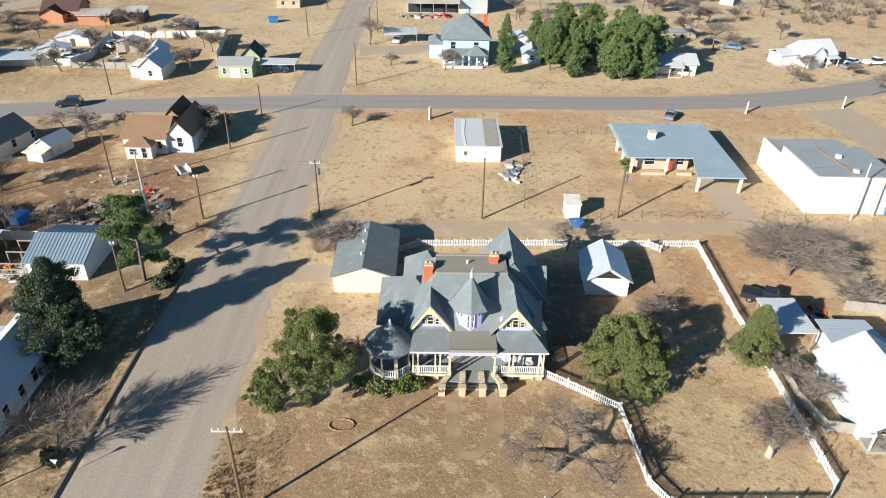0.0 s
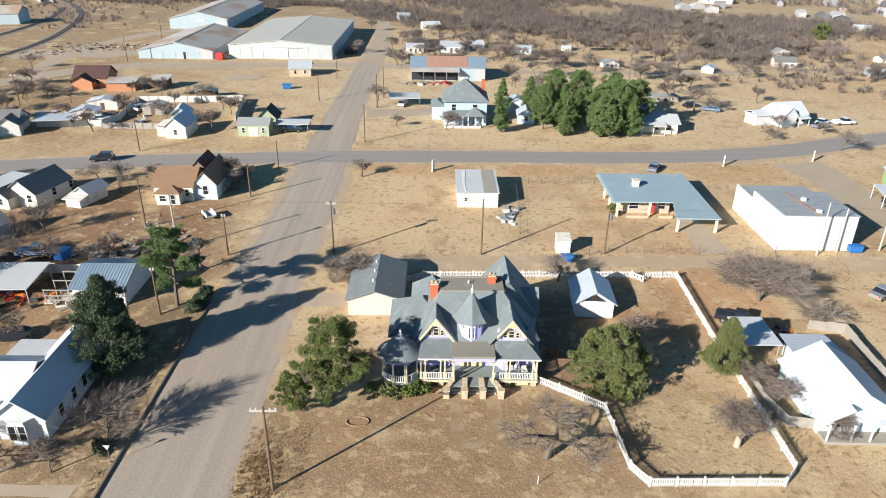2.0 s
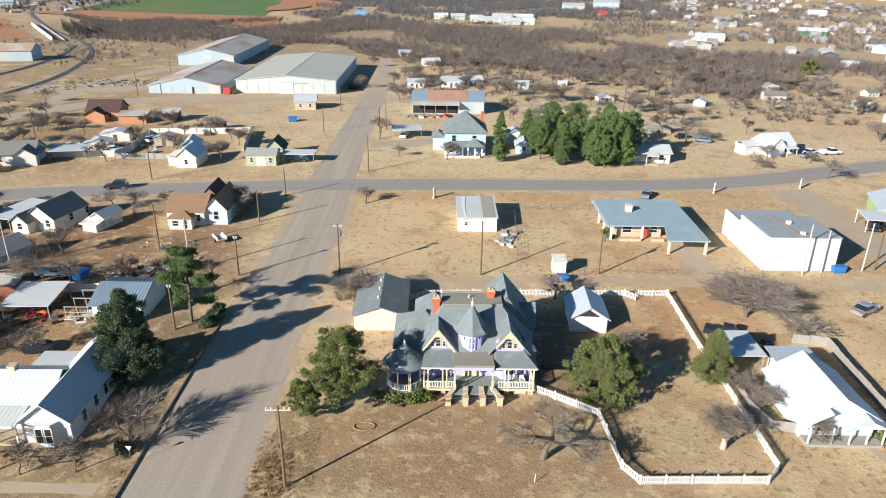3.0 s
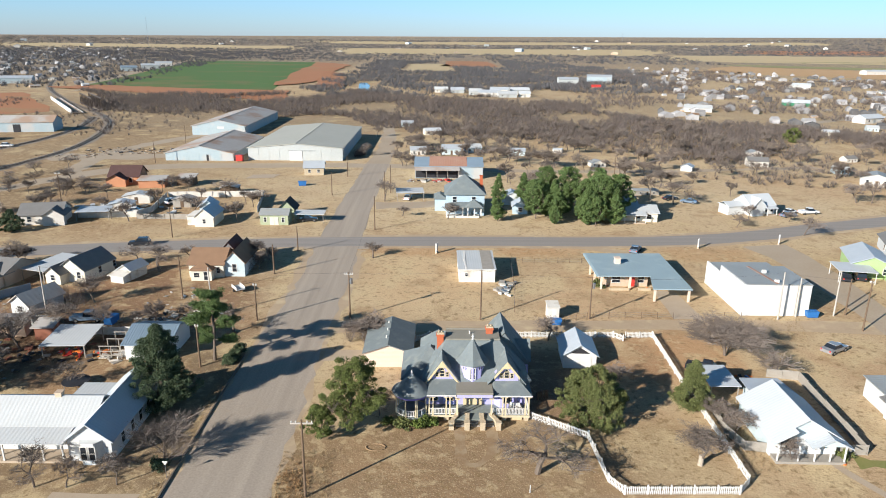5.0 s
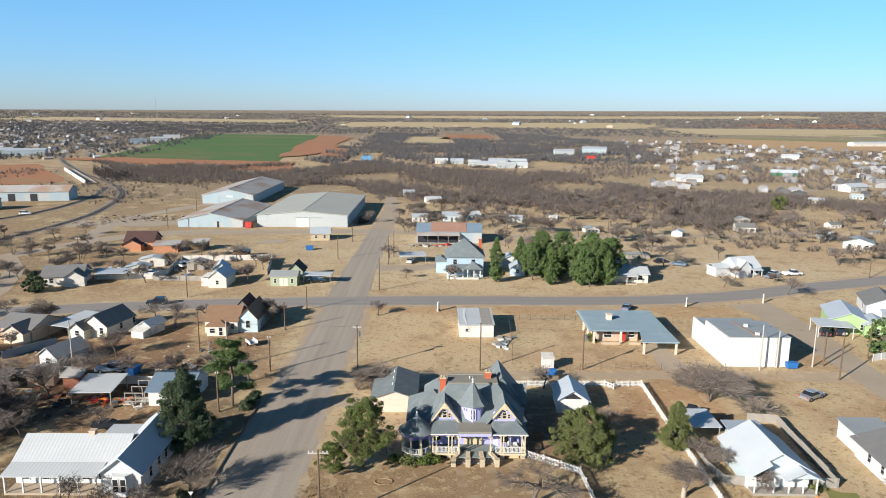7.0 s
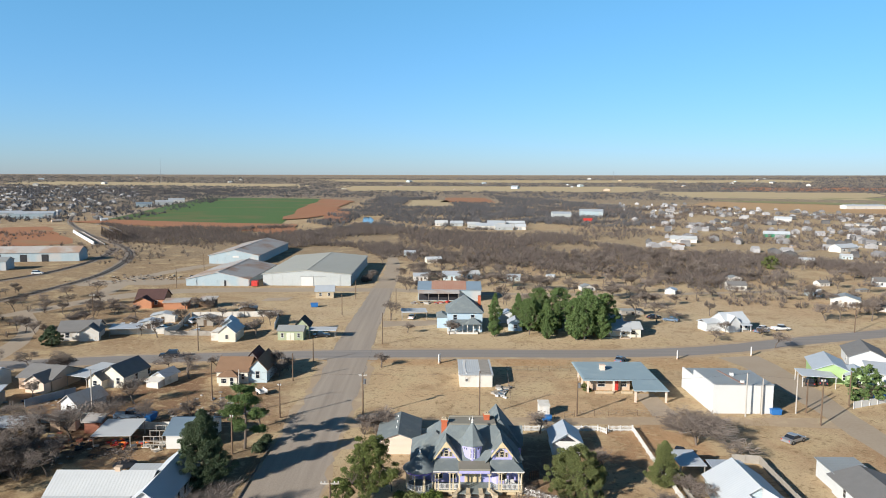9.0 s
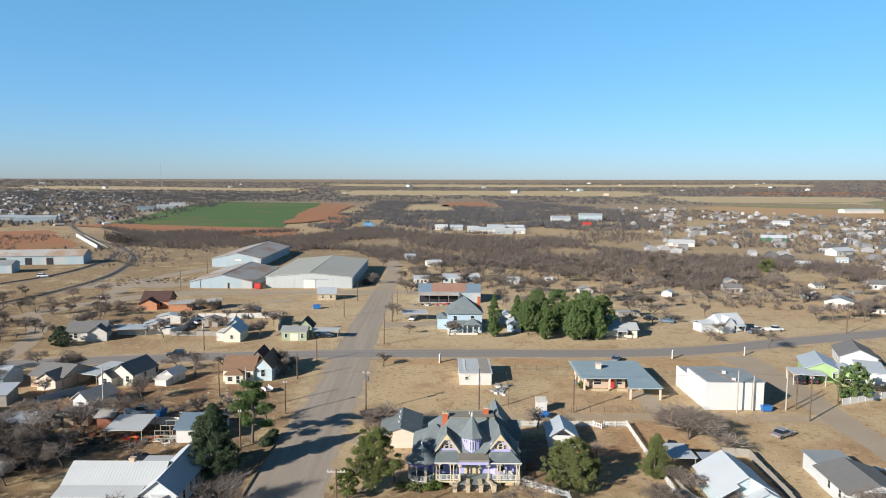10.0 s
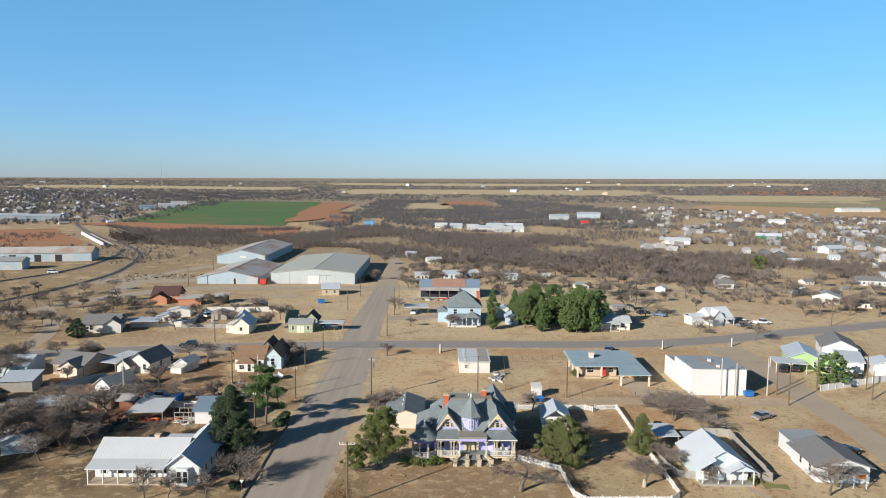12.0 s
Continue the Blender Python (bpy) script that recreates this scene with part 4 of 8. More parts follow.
            y0, y1 = 48.4 - 1.7 * u0, 48.4 - 1.7 * u1
            top = 1.0 - 0.3 * (u0 + u1) / 2
            body = Build().prism([(c0 - 0.22, y0, 0), (c0 + 0.22, y0, 0), (c1 + 0.22, y1, 0), (c1 - 0.22, y1, 0)], (0, 0, top))
            if w_ is None:
                w_ = P("stone_wing_wall", body, "stone", "tan curved stone wing wall of the steps")
            else:
                part("stone", body, M["stone"], w_)
            part("coping", Build().prism([(c0 - 0.28, y0, top + 0.004), (c0 + 0.28, y0, top + 0.004), (c1 + 0.28, y1 + 0.015, top + 0.004), (c1 - 0.28, y1 + 0.015, top + 0.004)], (0, 0, 0.1)), M["stone"], w_)
        part("end_post", Build().box(xb - 0.3, xb + 0.3, 46.2, 46.7, 0, 0.95).box(xb - 0.35, xb + 0.35, 46.15, 46.75, 0.95, 1.07), M["stone"], w_)
    for x0, x1 in ((1.22, 2.38), (2.92, 4.18), (4.72, 5.88)):
        for k in range(3):
            P("step", Build().box(x0, x1, 47.0 + 0.28 * k, 47.28 + 0.28 * k if k < 2 else 47.8, 0.0, 0.2 * (k + 1) - 0.02), "grey_wood")
    # chimneys
    for x, y, zb, zt in ((-0.6, 55.4, 5.0, 8.7), (5.75, 56.6, 7.5, 9.1)):
        c = P("chimney", Build().box(x - 0.42, x + 0.42, y - 0.36, y + 0.36, zb, zt - 0.3).box(x - 0.52, x + 0.52, y - 0.46, y + 0.46, zt - 0.55, zt - 0.3), "brick", "orange-red brick chimney")
        part("cap", Build().box(x - 0.45, x + 0.45, y - 0.4, y + 0.4, zt - 0.3, zt - 0.12).tube((x - 0.18, y, zt - 0.2), (x - 0.18, y, zt + 0.1), 0.12, 0.12, 8).tube((x + 0.2, y, zt - 0.2), (x + 0.2, y, zt + 0.05), 0.12, 0.12, 8), M["stone"], c)
    return h_


main_house()


def garden_chair(x, y, rz):
    c = thing("porch_chair", x, y, rz, "white wicker porch chair", "chair", z=0.75)
    part("seat", Build().box(-0.28, 0.28, -0.28, 0.28, 0.38, 0.45), M["white"], c)
    part("backrest", Build().box(-0.28, 0.28, 0.24, 0.3, 0.45, 1.0), M["white"], c)
    for sx in (-1, 1):
        part("armrest", Build().box(sx * 0.3 - 0.04, sx * 0.3 + 0.04, -0.28, 0.28, 0.6, 0.66), M["white"], c)
        for sy in (-1, 1):
            part("leg", Build().box(sx * 0.25 - 0.03, sx * 0.25 + 0.03, sy * 0.25 - 0.03, sy * 0.25 + 0.03, 0, 0.4), M["white"], c)


garden_chair(9.0, 49.4, 10)
garden_chair(8.2, 49.5, -15)

g_ = house("cream garage with a slate-grey shingle roof", -7.85, 62.5, 0, 6.6, 9.8, 2.25, 1.15, "gable", M["peach"], M["shingle"], over=0.3, name="garage", category="garage", wins=[("R", 4, 1, 0.8, 0.9)])
for yy in (65, 67.6, 70.2):
    part("roof_vent", Build().tube((-0.35, yy - 62.5, 3.25), (-0.35, yy - 62.5, 3.75), 0.12, 0.12, 8), M["white"], g_)
s_ = house("white garden shed with a pale metal roof", 19.15, 62.4, -3, 4.6, 5.8, 2.1, 1.5, "gable", M["white"], M["metal_bright"], over=0.35, name="shed", category="shed")
for sx in (-1, 1):
    part("door", Build().box(min(sx * 0.03, sx * 1.6), max(sx * 0.03, sx * 1.6), -0.06, 0.01, 0.05, 1.95), M["white"], s_, "white double door leaf")
part("gable_opening", Build().prism([(-1.4, -0.02, 2.3), (1.4, -0.02, 2.3), (0, -0.02, 3.2)], (0, 0.03, 0)), M["dark"], s_)

# ---------------------------------------------------------------- other buildings
# across the street: long white house with a wing
lh = house("long white house with a pale metal roof and columned porch", -45.8, 41.6, 0, 12.5, 7.6, 2.7, 2.0, "cross", M["white_siding"], M["metal_whitex"], over=0.4,
           wins=[("F", -5, 0.8, 0.8, 1.5), ("F", -2.6, 0.8, 0.8, 1.5), ("F", 2.2, 0.8, 0.8, 1.5), ("F", 4.2, 0.8, 0.8, 1.5)], doors=[("F", -0.3, 1, 2.1, M["white"])],
           chimney=(1.5, 3.9, 0.35, 5.3, M["tan_wall"]), porch=(-6.3, 4.6, 2.3, 2.5))
part("wing_wall", Build().box(4.9, 9.6, -1.8, 12.5, -0.2, 2.7).prism([(4.9, -1.8, 2.7), (9.6, -1.8, 2.7), (7.25, -1.8, 4.5)], (0, 0.15, 0)).prism([(6.2, -1.8, 0), (6.7, -2.6, 0), (8.1, -2.6, 0), (8.7, -1.8, 0)], (0, 0, 2.6)), M["white_siding"], lh)
part("wing_roof", gable_roof(Build(), 4.9, 9.6, -1.8, 12.5, 2.7, 1.85, 0.4), M["metal_white"], lh, "pale metal wing roof")
for i, u in enumerate((1.5, 4.0, 6.2, 8.4, 10.6)):
    win(lh, 9.6, u - 0.6, 0.7, 0.75, 1.6, "R")
for u in (6.95, 7.85):
    win(lh, u, -2.6, 0.6, 0.6, 1.6, "F")
part("back_roof", Build().box(0.6, 4.8, 7.7, 11.0, 2.5, 2.65), M["metal_whitex"], lh)
part("back_wall", Build().box(0.8, 4.7, 7.6, 10.8, -0.2, 2.5), M["white_siding"], lh)
ts = Build().lathe([(1.75, 0.72), (1.75, 0.78), (0.1, 0.76)], 24)
tr = thing("trampoline", -48.6, 56.6, 0, "round black trampoline on steel legs", "trampoline")
part("mat", ts, M["dark"], tr)
for i in range(6):
    w_ = i * math.pi / 3
    part("leg", Build().tube((1.7 * math.cos(w_), 1.7 * math.sin(w_), 0), (1.7 * math.cos(w_), 1.7 * math.sin(w_), 0.75), 0.04, 0.04), M["chrome"], tr)

# metal barn with a rounded roof
mb = thing("metal_barn", -39.1, 68.4, 90, "white barn with a blue-grey corrugated metal roof", "barn")
prof = [(-4.4, 2.3), (0.0, 3.75), (4.4, 2.3)]
part("wall", Build().prism([(-4.05, 0, -0.2), (4.05, 0, -0.2)] + [(x * 0.92, 0, z - 0.06) for x, z in reversed(prof)], (0, 6.4, 0)), M["white"], mb)
b_ = Build()
for (xa, za), (xb, zb) in zip(prof, prof[1:]):
    b_.slab([(xa, -0.3, za + 0.1), (xb, -0.3, zb + 0.1), (xb, 6.8, zb + 0.1), (xa, 6.8, za + 0.1)], 0.1)
barn_roof = part("roof", b_, M["metal_blue"], mb)
for i in range(18):                      # raised seams of the sheets
    yy = -0.2 + i * 0.4
    for (xa, za), (xb, zb) in zip(prof, prof[1:]):
        part("seam", Build().slab([(xa, yy - 0.05, za + 0.15), (xb, yy - 0.05, zb + 0.15), (xb, yy + 0.05, zb + 0.15), (xa, yy + 0.05, za + 0.15)], 0.06), M["metal_blue"], barn_roof)
win(mb, -4.06, 2.0, 0.9, 0.7, 0.6, "L")


def shelter(name, label, x, y, rz, w, d, h0, h1, roof_mat, category="carport", post_mat=None):
    c = thing(name, x, y, rz, label, category)
    part("roof", Build().slab([(-w / 2, 0, h0), (w / 2, 0, h0), (w / 2, d, h1), (-w / 2, d, h1)], 0.1), roof_mat, c)
    for sx in (-1, 1):
        for yy, hh in ((0.25, h0), (d - 0.25, h1)):
            part("post", Build().box(sx * (w / 2 - 0.25) - 0.06, sx * (w / 2 - 0.25) + 0.06, yy - 0.06, yy + 0.06, 0, hh - 0.05 + (h1 - h0) * 0.02), post_mat or M["grey_wood"], c)
    return c


shelter("carport", "open shelter with a white sheet roof over machinery", -54.4, 64.4, 2, 6.4, 6.6, 2.1, 2.6, M["metal_whitex"])
shelter("carport", "open shelter with a pale sheet roof", -73.5, 67.5, 0, 7.0, 5.0, 2.2, 2.5, M["metal_bright"])
shelter("carport", "white flat carport beside the yellow house", -76.5, 96, -18, 5.5, 10, 2.5, 2.7, M["metal_whitex"])
shelter("carport", "white metal carport with thin posts", 79.8, 98.4, -12, 7, 5.8, 2.5, 2.6, M["metal_white"], post_mat=M["white"])
shelter("carport", "pale carport beside the white house", 35.8, 52.8, 0, 4.0, 5.8, 2.5, 2.6, M["metal_white"])
shelter("carport", "white carport beside the street", -8.6, 165.5, 6, 8, 6, 2.5, 2.7, M["metal_whitex"])
shelter("carport", "white carport beside the green shed", -33, 140.5, 0, 7.5, 4, 2.3, 2.5, M["metal_whitex"])

# brown-roofed house
bh = house("cream house with brown shingle roof beside the street", -45.3, 99.7, 0, 6.6, 8, 2.7, 2.0, "cross", M["cream"], M["roof_brown"], over=0.35, wins=[("F", 1.2, 0.9, 0.8, 1.2), ("F", 2.3, 0.9, 0.6, 1.2)])
part("wing_wall", Build().box(3.3, 7.2, 0.6, 10, -0.2, 2.9).prism([(3.3, 0.6, 2.9), (7.2, 0.6, 2.9), (5.25, 0.6, 5.0)], (0, 0.15, 0)), M["pale_blue"], bh, "pale blue gabled wing")
part("wing_roof", gable_roof(Build(), 3.3, 7.2, 0.6, 10, 2.9, 2.15, 0.3), M["roof_brown"], bh, "brown shingle wing roof")
part("back_gable", gable_roof(Build(), 0.6, 5.0, 5.5, 11.5, 2.9, 2.5, 0.3), M["roof_maroon"], bh)
part("bump_wall", Build().box(-2.3, 1.6, -2.0, 0.1, -0.2, 2.0), M["cream"], bh)
part("bump_roof", hip_roof(Build(), -2.3, 1.6, -2.0, 1.2, 2.0, 1.0, 0.25), M["roof_brown"], bh)
win(bh, -1.2, -2.0, 0.7, 1.0, 0.9, "F")
win(bh, 0.5, -2.0, 0.2, 0.7, 1.6, "F")
win(bh, 5.25, 0.6, 1.0, 0.8, 1.5, "F", bars=1)

house("pale yellow house with a dark gabled roof", -69.3, 96.5, -14, 5.6, 8.0, 2.6, 2.0, "gable", M["cream"], M["roof_grey"], wins=[("F", -1.5, 0.9, 0.8, 1.2), ("F", 1.5, 0.9, 0.8, 1.2), ("R", 4, 0.9, 0.8, 1.2), ("R", 8, 0.9, 0.8, 1.2)], doors=[("F", 0, 0.9, 2, M["white"])])
house("small projecting yellow gable of a bungalow", -72.2, 95.2, -14, 3.2, 4, 2.2, 1.2, "gable", M["cream"], M["roof_grey"], name="bungalow_annex", wins=[("F", 0, 0.8, 0.9, 1.0)])
house("small white outbuilding with a bright blue metal roof", -60.2, 98.2, -18, 2.8, 4.2, 2.0, 0.9, "gable", M["white_worn"], M["metal_bright"], name="shed", category="shed")
house("weathered low white annex with a sagging roof", -60.9, 96.2, -18, 2.9, 1.9, 1.3, 0.5, "lean", M["white_worn"], M["white_worn"], name="shed", category="shed")
house("white cottage with a dark low roof and wooden fence", -69.6, 80.3, -22, 4.2, 6.5, 2.1, 1.5, "gable", M["white_siding"], M["metal_rust"], wins=[("F", 0, 0.7, 1.1, 0.9)])
house("tan bungalow with a brown-grey roof", -84, 94.5, -12, 8, 8, 2.6, 1.6, "cross", M["tan_wall"], M["roof_grey"], wins=[("F", -2, 0.9, 1, 1), ("F", 2, 0.9, 1, 1)])
house("peach gabled front of a bungalow", -83, 92.4, -12, 4.4, 4, 2.4, 1.4, "gable", M["peach"], M["roof_grey"], name="bungalow_annex", wins=[("F", 0, 0.8, 1.0, 1.0)])
house("pale blue-grey house with a metal roof", -96, 92.5, 0, 8, 7, 2.7, 1.5, "cross", M["pale_blue"], M["metal_bright"], wins=[("F", -2, 0.9, 1, 1), ("F", 2, 0.9, 1, 1)])
house("weathered grey shed with a bright metal roof", -88, 82, 8, 6, 5, 2.3, 0.8, "lean", M["grey_wood"], M["metal_bright"], name="shed", category="shed")
house("old grey shed with a rusty metal roof", -96, 76, 0, 5, 5, 2.3, 1.0, "gable", M["grey_wood"], M["metal_rust"], name="shed", category="shed")
house("small red shed behind the white fence", -60.6, 70.8, 4, 2.6, 2.4, 2.0, 0.5, "lean", M["brick_dark"], M["metal_rust"], name="shed", category="shed")
house("low grey shed with a worn pale roof", -68.5, 50.5, 20, 5, 4.5, 2.3, 0.9, "gable", M["pale_blue"], M["metal_bright"], name="shed", category="shed")

# lot behind the house
mo = house("white box-shaped cottage with a worn flat pale roof", 6.6, 98, 0, 6.9, 10.6, 2.55, 0.35, "lean", M["white_worn"], M["metal_whitex"], over=0.2, wins=[("F", -2, 1.2, 0.5, 0.6)], doors=[("F", 0.6, 0.85, 1.95, M["white"])], name="cottage", category="cottage")
part("roof_strip", Build().slab([(1.0, -0.1, 2.74), (3.2, -0.1, 2.74), (3.2, 10.7, 3.09), (1.0, 10.7, 3.09)], 0.03), M["grey_wood"], mo, "bare brownish strip of the roof")
part("tarpaulin", Build().slab([(-2.2, 0.4, 2.77), (-1.9, 0.3, 2.77), (-2.1, 5, 2.93), (-1.8, 10, 3.1), (-2.4, 10, 3.1), (-2.5, 5, 2.93)], 0.05), M["white"], mo)
house("small white outhouse beside the alley", 18.3, 80.1, 0, 1.9, 2.2, 2.0, 0.35, "lean", M["white_worn"], M["white_worn"], over=0.12, name="outhouse", category="shed", doors=[("F", 0.2, 0.7, 1.8, M["white"])])

# low house with a blue-grey roof and carport
bl = thing("house", 35.5, 95, 0, "low tan brick house with a wide blue-grey flat roof", "house")
part("wall", Build().box(-4.9, 3.2, 1.3, 11.5, -0.2, 2.6), M["tan_wall"], bl)
part("roof", Build().slab([(-6.5, -0.6, 2.75), (3.0, -0.6, 2.75), (3.0, 12.6, 3.0), (-6.5, 12.6, 3.0)], 0.2).slab([(3.0, -0.6, 2.75), (1.6, -7.0, 2.62), (8.6, -7.2, 2.6), (8.8, 12.8, 3.0), (3.0, 12.6, 3.0)], 0.2).slab([(-6.5, -0.6, 2.75), (-6.5, 12.6, 3.0), (-6.9, 12.6, 2.9), (-6.9, -0.6, 2.65)], 0.15), M["roof_teal"], bl)
for x, y in ((-5.9, -0.2), (-0.6, -0.3), (-6.2, 4), (-6.2, 8), (2.2, -6.4), (8.2, -6.6), (8.3, 0), (8.4, 6)):
    part("pillar", Build().box(x - 0.18, x + 0.18, y - 0.18, y + 0.18, 0, 2.6), M["peach"], bl)
part("chimney", Build().box(-1.9, -0.9, 6.0, 7.2, 2.5, 3.9).box(-2.0, -0.8, 5.9, 7.3, 3.9, 4.02), M["peach"], bl)
door_part(bl, 0.3, 1.3, 0, 0.95, 2.1, "F", M["red"], "red front door")
win(bl, -2.8, 1.3, 0.8, 1.5, 1.1, "F")
win(bl, 1.9, 1.3, 0.8, 1.1, 1.1, "F")
part("planter", Build().box(-4.5, -0.8, -1.0, -0.75, 0, 0.45).box(0.9, 3.2, -1.0, -0.75, 0, 0.45), M["stone"], bl)

# windowless white block building
wb = thing("block_building", 56.2, 82.3, 0, "windowless white block building with a flat grey roof", "building")
for q in ((-5.7, 5.7, 0, 0.3, -0.2, 5.6), (-5.7, -5.4, 0.3, 10.2, -0.2, 5.6), (5.4, 5.7, 0.3, 10.2, -0.2, 5.4), (-5.4, 5.4, 9.9, 10.2, -0.2, 5.5)):
    part("wall", Build().box(*q), M["block_white"], wb)
part("annex_wall", Build().box(-5.7, 5.7, 10.21, 16.5, -0.2, 4.0).box(-5.7, -5.4, 10.21, 16.5, 4.0, 4.4), M["block_white"], wb)
part("roof", Build().slab([(-5.4, -0.1, 5.66), (5.85, -0.1, 5.6), (5.85, 10.3, 5.5), (-5.4, 10.3, 5.58)], 0.1), M["metal_grey"], wb)
part("annex_roof", Build().box(-5.4, 5.9, 10.3, 16.7, 4.0, 4.12), M["metal_grey"], wb)
part("roof_seam", Build().slab([(-0.2, 0.3, 5.68), (0.25, 0.3, 5.68), (-0.8, 9.9, 5.6), (-1.2, 9.9, 5.6)], 0.04), M["rust_red"], wb, "rust-stained seam of the roof")
for x, y in ((0.3, 6.2), (0.2, 1.2)):
    part("roof_vent", Build().box(x - 0.3, x + 0.3, y - 0.3, y + 0.3, 5.5, 6.1), M["white"], wb)
part("corner_board", Build().box(3.3, 3.42, -0.05, 0.0, 0, 5.6), M["pole_grey"], wb)

# white house beyond the garden fence
rw = house("white cottage with a bright metal roof and blue porch", 40.0, 41.3, -1, 7.4, 8.5, 2.5, 2.25, "gable", M["white_siding"], M["metal_white"], over=0.45, wins=[("L", 2, 0.8, 0.8, 1.4), ("L", 4.2, 0.8, 0.8, 1.4), ("L", 6.5, 0.8, 0.8, 1.4), ("F", -1.6, 0.8, 0.8, 1.3)])
part("porch_roof", gable_roof(Build(), 0.3, 4.2, -1.6, 2.4, 2.15, 0.95, 0.3), M["metal_bright"], rw, "bluish metal porch gable roof")
part("porch_floor", Build().box(-3.6, 4.0, -1.6, -0.02, 0, 0.3), M["grey_wood"], rw)
for x in (-3.5, -1.2, 0.6, 2.3, 3.9):
    part("porch_post", Build().box(x - 0.07, x + 0.07, -1.5, -1.36, 0.3, 2.2), M["white"], rw)
part("porch_front", Build().prism([(0.4, -1.55, 2.2), (4.1, -1.55, 2.2), (2.25, -1.55, 3.0)], (0, 0.1, 0)), M["pale_blue"], rw)
part("porch_slope", Build().slab([(-4.15, -1.5, 2.37), (-1.6, -1.5, 3.92), (-1.6, -0.46, 3.92), (-4.15, -0.46, 2.37)], 0.12), M["metal_white"], rw, "white metal slope over the porch")
part("side_cladding", Build().box(-3.76, -3.7, 0.05, 8.55, 0.1, 2.45), M["pale_blue"], rw, "pale blue clapboard side wall")
part("gable_panel", Build().prism([(-3.6, -0.05, 2.5), (0.3, -0.05, 2.5), (0.3, -0.05, 4.4), (0, -0.05, 4.6)], (0, 0.04, 0)), M["pale_blue"], rw)
part("back_wall", Build().box(-1.2, 3.4, 8.7, 13.4, -0.2, 2.4), M["pale_blue"], rw)
part("back_roof", Build().slab([(-2.2, 8.6, 2.75), (3.6, 8.6, 2.75), (3.2, 13.8, 2.5), (-1.8, 13.8, 2.5)], 0.1), M["metal_bright"], rw, "lower blue-grey metal roof")
hb = house("white house with a low grey roof at the corner", 57.6, 41.0, -4, 7.6, 8.4, 2.6, 1.2, "gable", M["white_siding"], M["roof_grey"], over=0.6, wins=[("L", 2, 0.9, 0.7, 1.2), ("L", 5, 0.9, 0.7, 1.2), ("F", -1.6, 0.9, 1.0, 1.2)], doors=[("F", 0.3, 0.9, 2, M["white"])])
part("back_wall", Build().box(-3.4, 1.8, 8.45, 14.0, -0.2, 2.6), M["white_siding"], hb)
part("back_roof", Build().slab([(-3.7, 8.3, 2.8), (2.1, 8.3, 2.95), (2.1, 14.3, 2.95), (-3.7, 14.3, 2.8)], 0.12), M["metal_grey"], hb)
part("porch_roof", Build().slab([(-1.4, -2.0, 2.3), (2.6, -2.0, 2.3), (2.6, 0.05, 2.6), (-1.4, 0.05, 2.6)], 0.1), M["roof_grey"], hb)
for x in (-1.2, 0.6, 2.4):
    part("porch_post", Build().box(x - 0.07, x + 0.07, -1.9, -1.76, 0, 2.25), M["pale_blue"], hb)
part("shutter", Build().box(2.0, 3.2, -0.07, 0.0, 0.7, 1.9), M["orange"], hb, "boarded orange window")

house("lime green house with a pale metal roof", 84.6, 102, -20, 7, 11, 2.8, 1.5, "gable", M["green_siding"], M["metal_bright"], wins=[("F", -2.5, 0.9, 1, 1.2), ("F", 2.5, 0.9, 1, 1.2)])
house("lime green annex of a house", 88.6, 99, -20, 4.6, 6, 2.5, 1.0, "gable", M["green_siding"], M["metal_bright"], name="bungalow_annex", wins=[("F", 0, 0.9, 0.8, 1)])
house("white house with a grey roof behind the green house", 99.5, 113, -22, 8, 11, 2.8, 1.8, "gable", M["white_siding"], M["roof_grey"], wins=[("F", 0, 0.9, 1, 1.2), ("L", 4, 0.9, 1, 1.2)])
house("long low white building", 94.6, 100, -24, 5, 9, 2.5, 0.5, "lean", M["white"], M["metal_white"], name="outbuilding", category="building")
house("white garage with a pale roof", 101, 96.5, -20, 6, 6, 2.6, 1, "gable", M["white"], M["metal_white"], name="garage", category="garage")

# beyond the main road
ts_ = house("two-storey blue-grey house with a steep hipped roof", 6.3, 149.6, 0, 10, 10.5, 5.6, 4.4, "hip", M["sky_blue"], M["shingle"], over=0.5, wins=[("F", -2.8, 3.6, 1, 1.4), ("F", 2.2, 3.6, 1, 1.4), ("R", 3, 3.6, 0.9, 1.4), ("R", 7, 3.6, 0.9, 1.4), ("F", -3.5, 0.8, 1, 1.5)], chimney=(4.4, 6, 0.4, 9.6, M["brick"]))
part("porch_roof", hip_roof(Build(), -5, 3.6, -2.6, 1.5, 2.8, 1.0, 0.3), M["shingle"], ts_)
part("porch_floor", Build().box(-5, 3.6, -2.6, -0.02, 0, 0.5), M["white_worn"], ts_)
part("porch_gable", hip_roof(Build(), 0.4, 4.2, -3.4, 0.5, 3.0, 1.6, 0.3), M["shingle"], ts_)
for x in (-4.9, -2.8, -0.7, 0.6, 2.3, 4.0):
    part("porch_post", Build().box(x - 0.14, x + 0.14, -2.7, -2.4, 0.5, 2.8), M["white"], ts_)
part("rear_wing", Build().box(-8, -5.0, 5, 11, -0.2, 3.2), M["sky_blue"], ts_)
part("rear_wing_roof", hip_roof(Build(), -8, -5.0, 5, 11, 3.2, 1.2, 0.3), M["shingle"], ts_)
house("small blue cottage under the trees", 21, 151.5, -4, 4.0, 4.5, 2.3, 1.2, "gable", M["sky_blue"], M["metal_bright"], name="shed", category="shed", wins=[("F", 0, 0.8, 1, 1)])
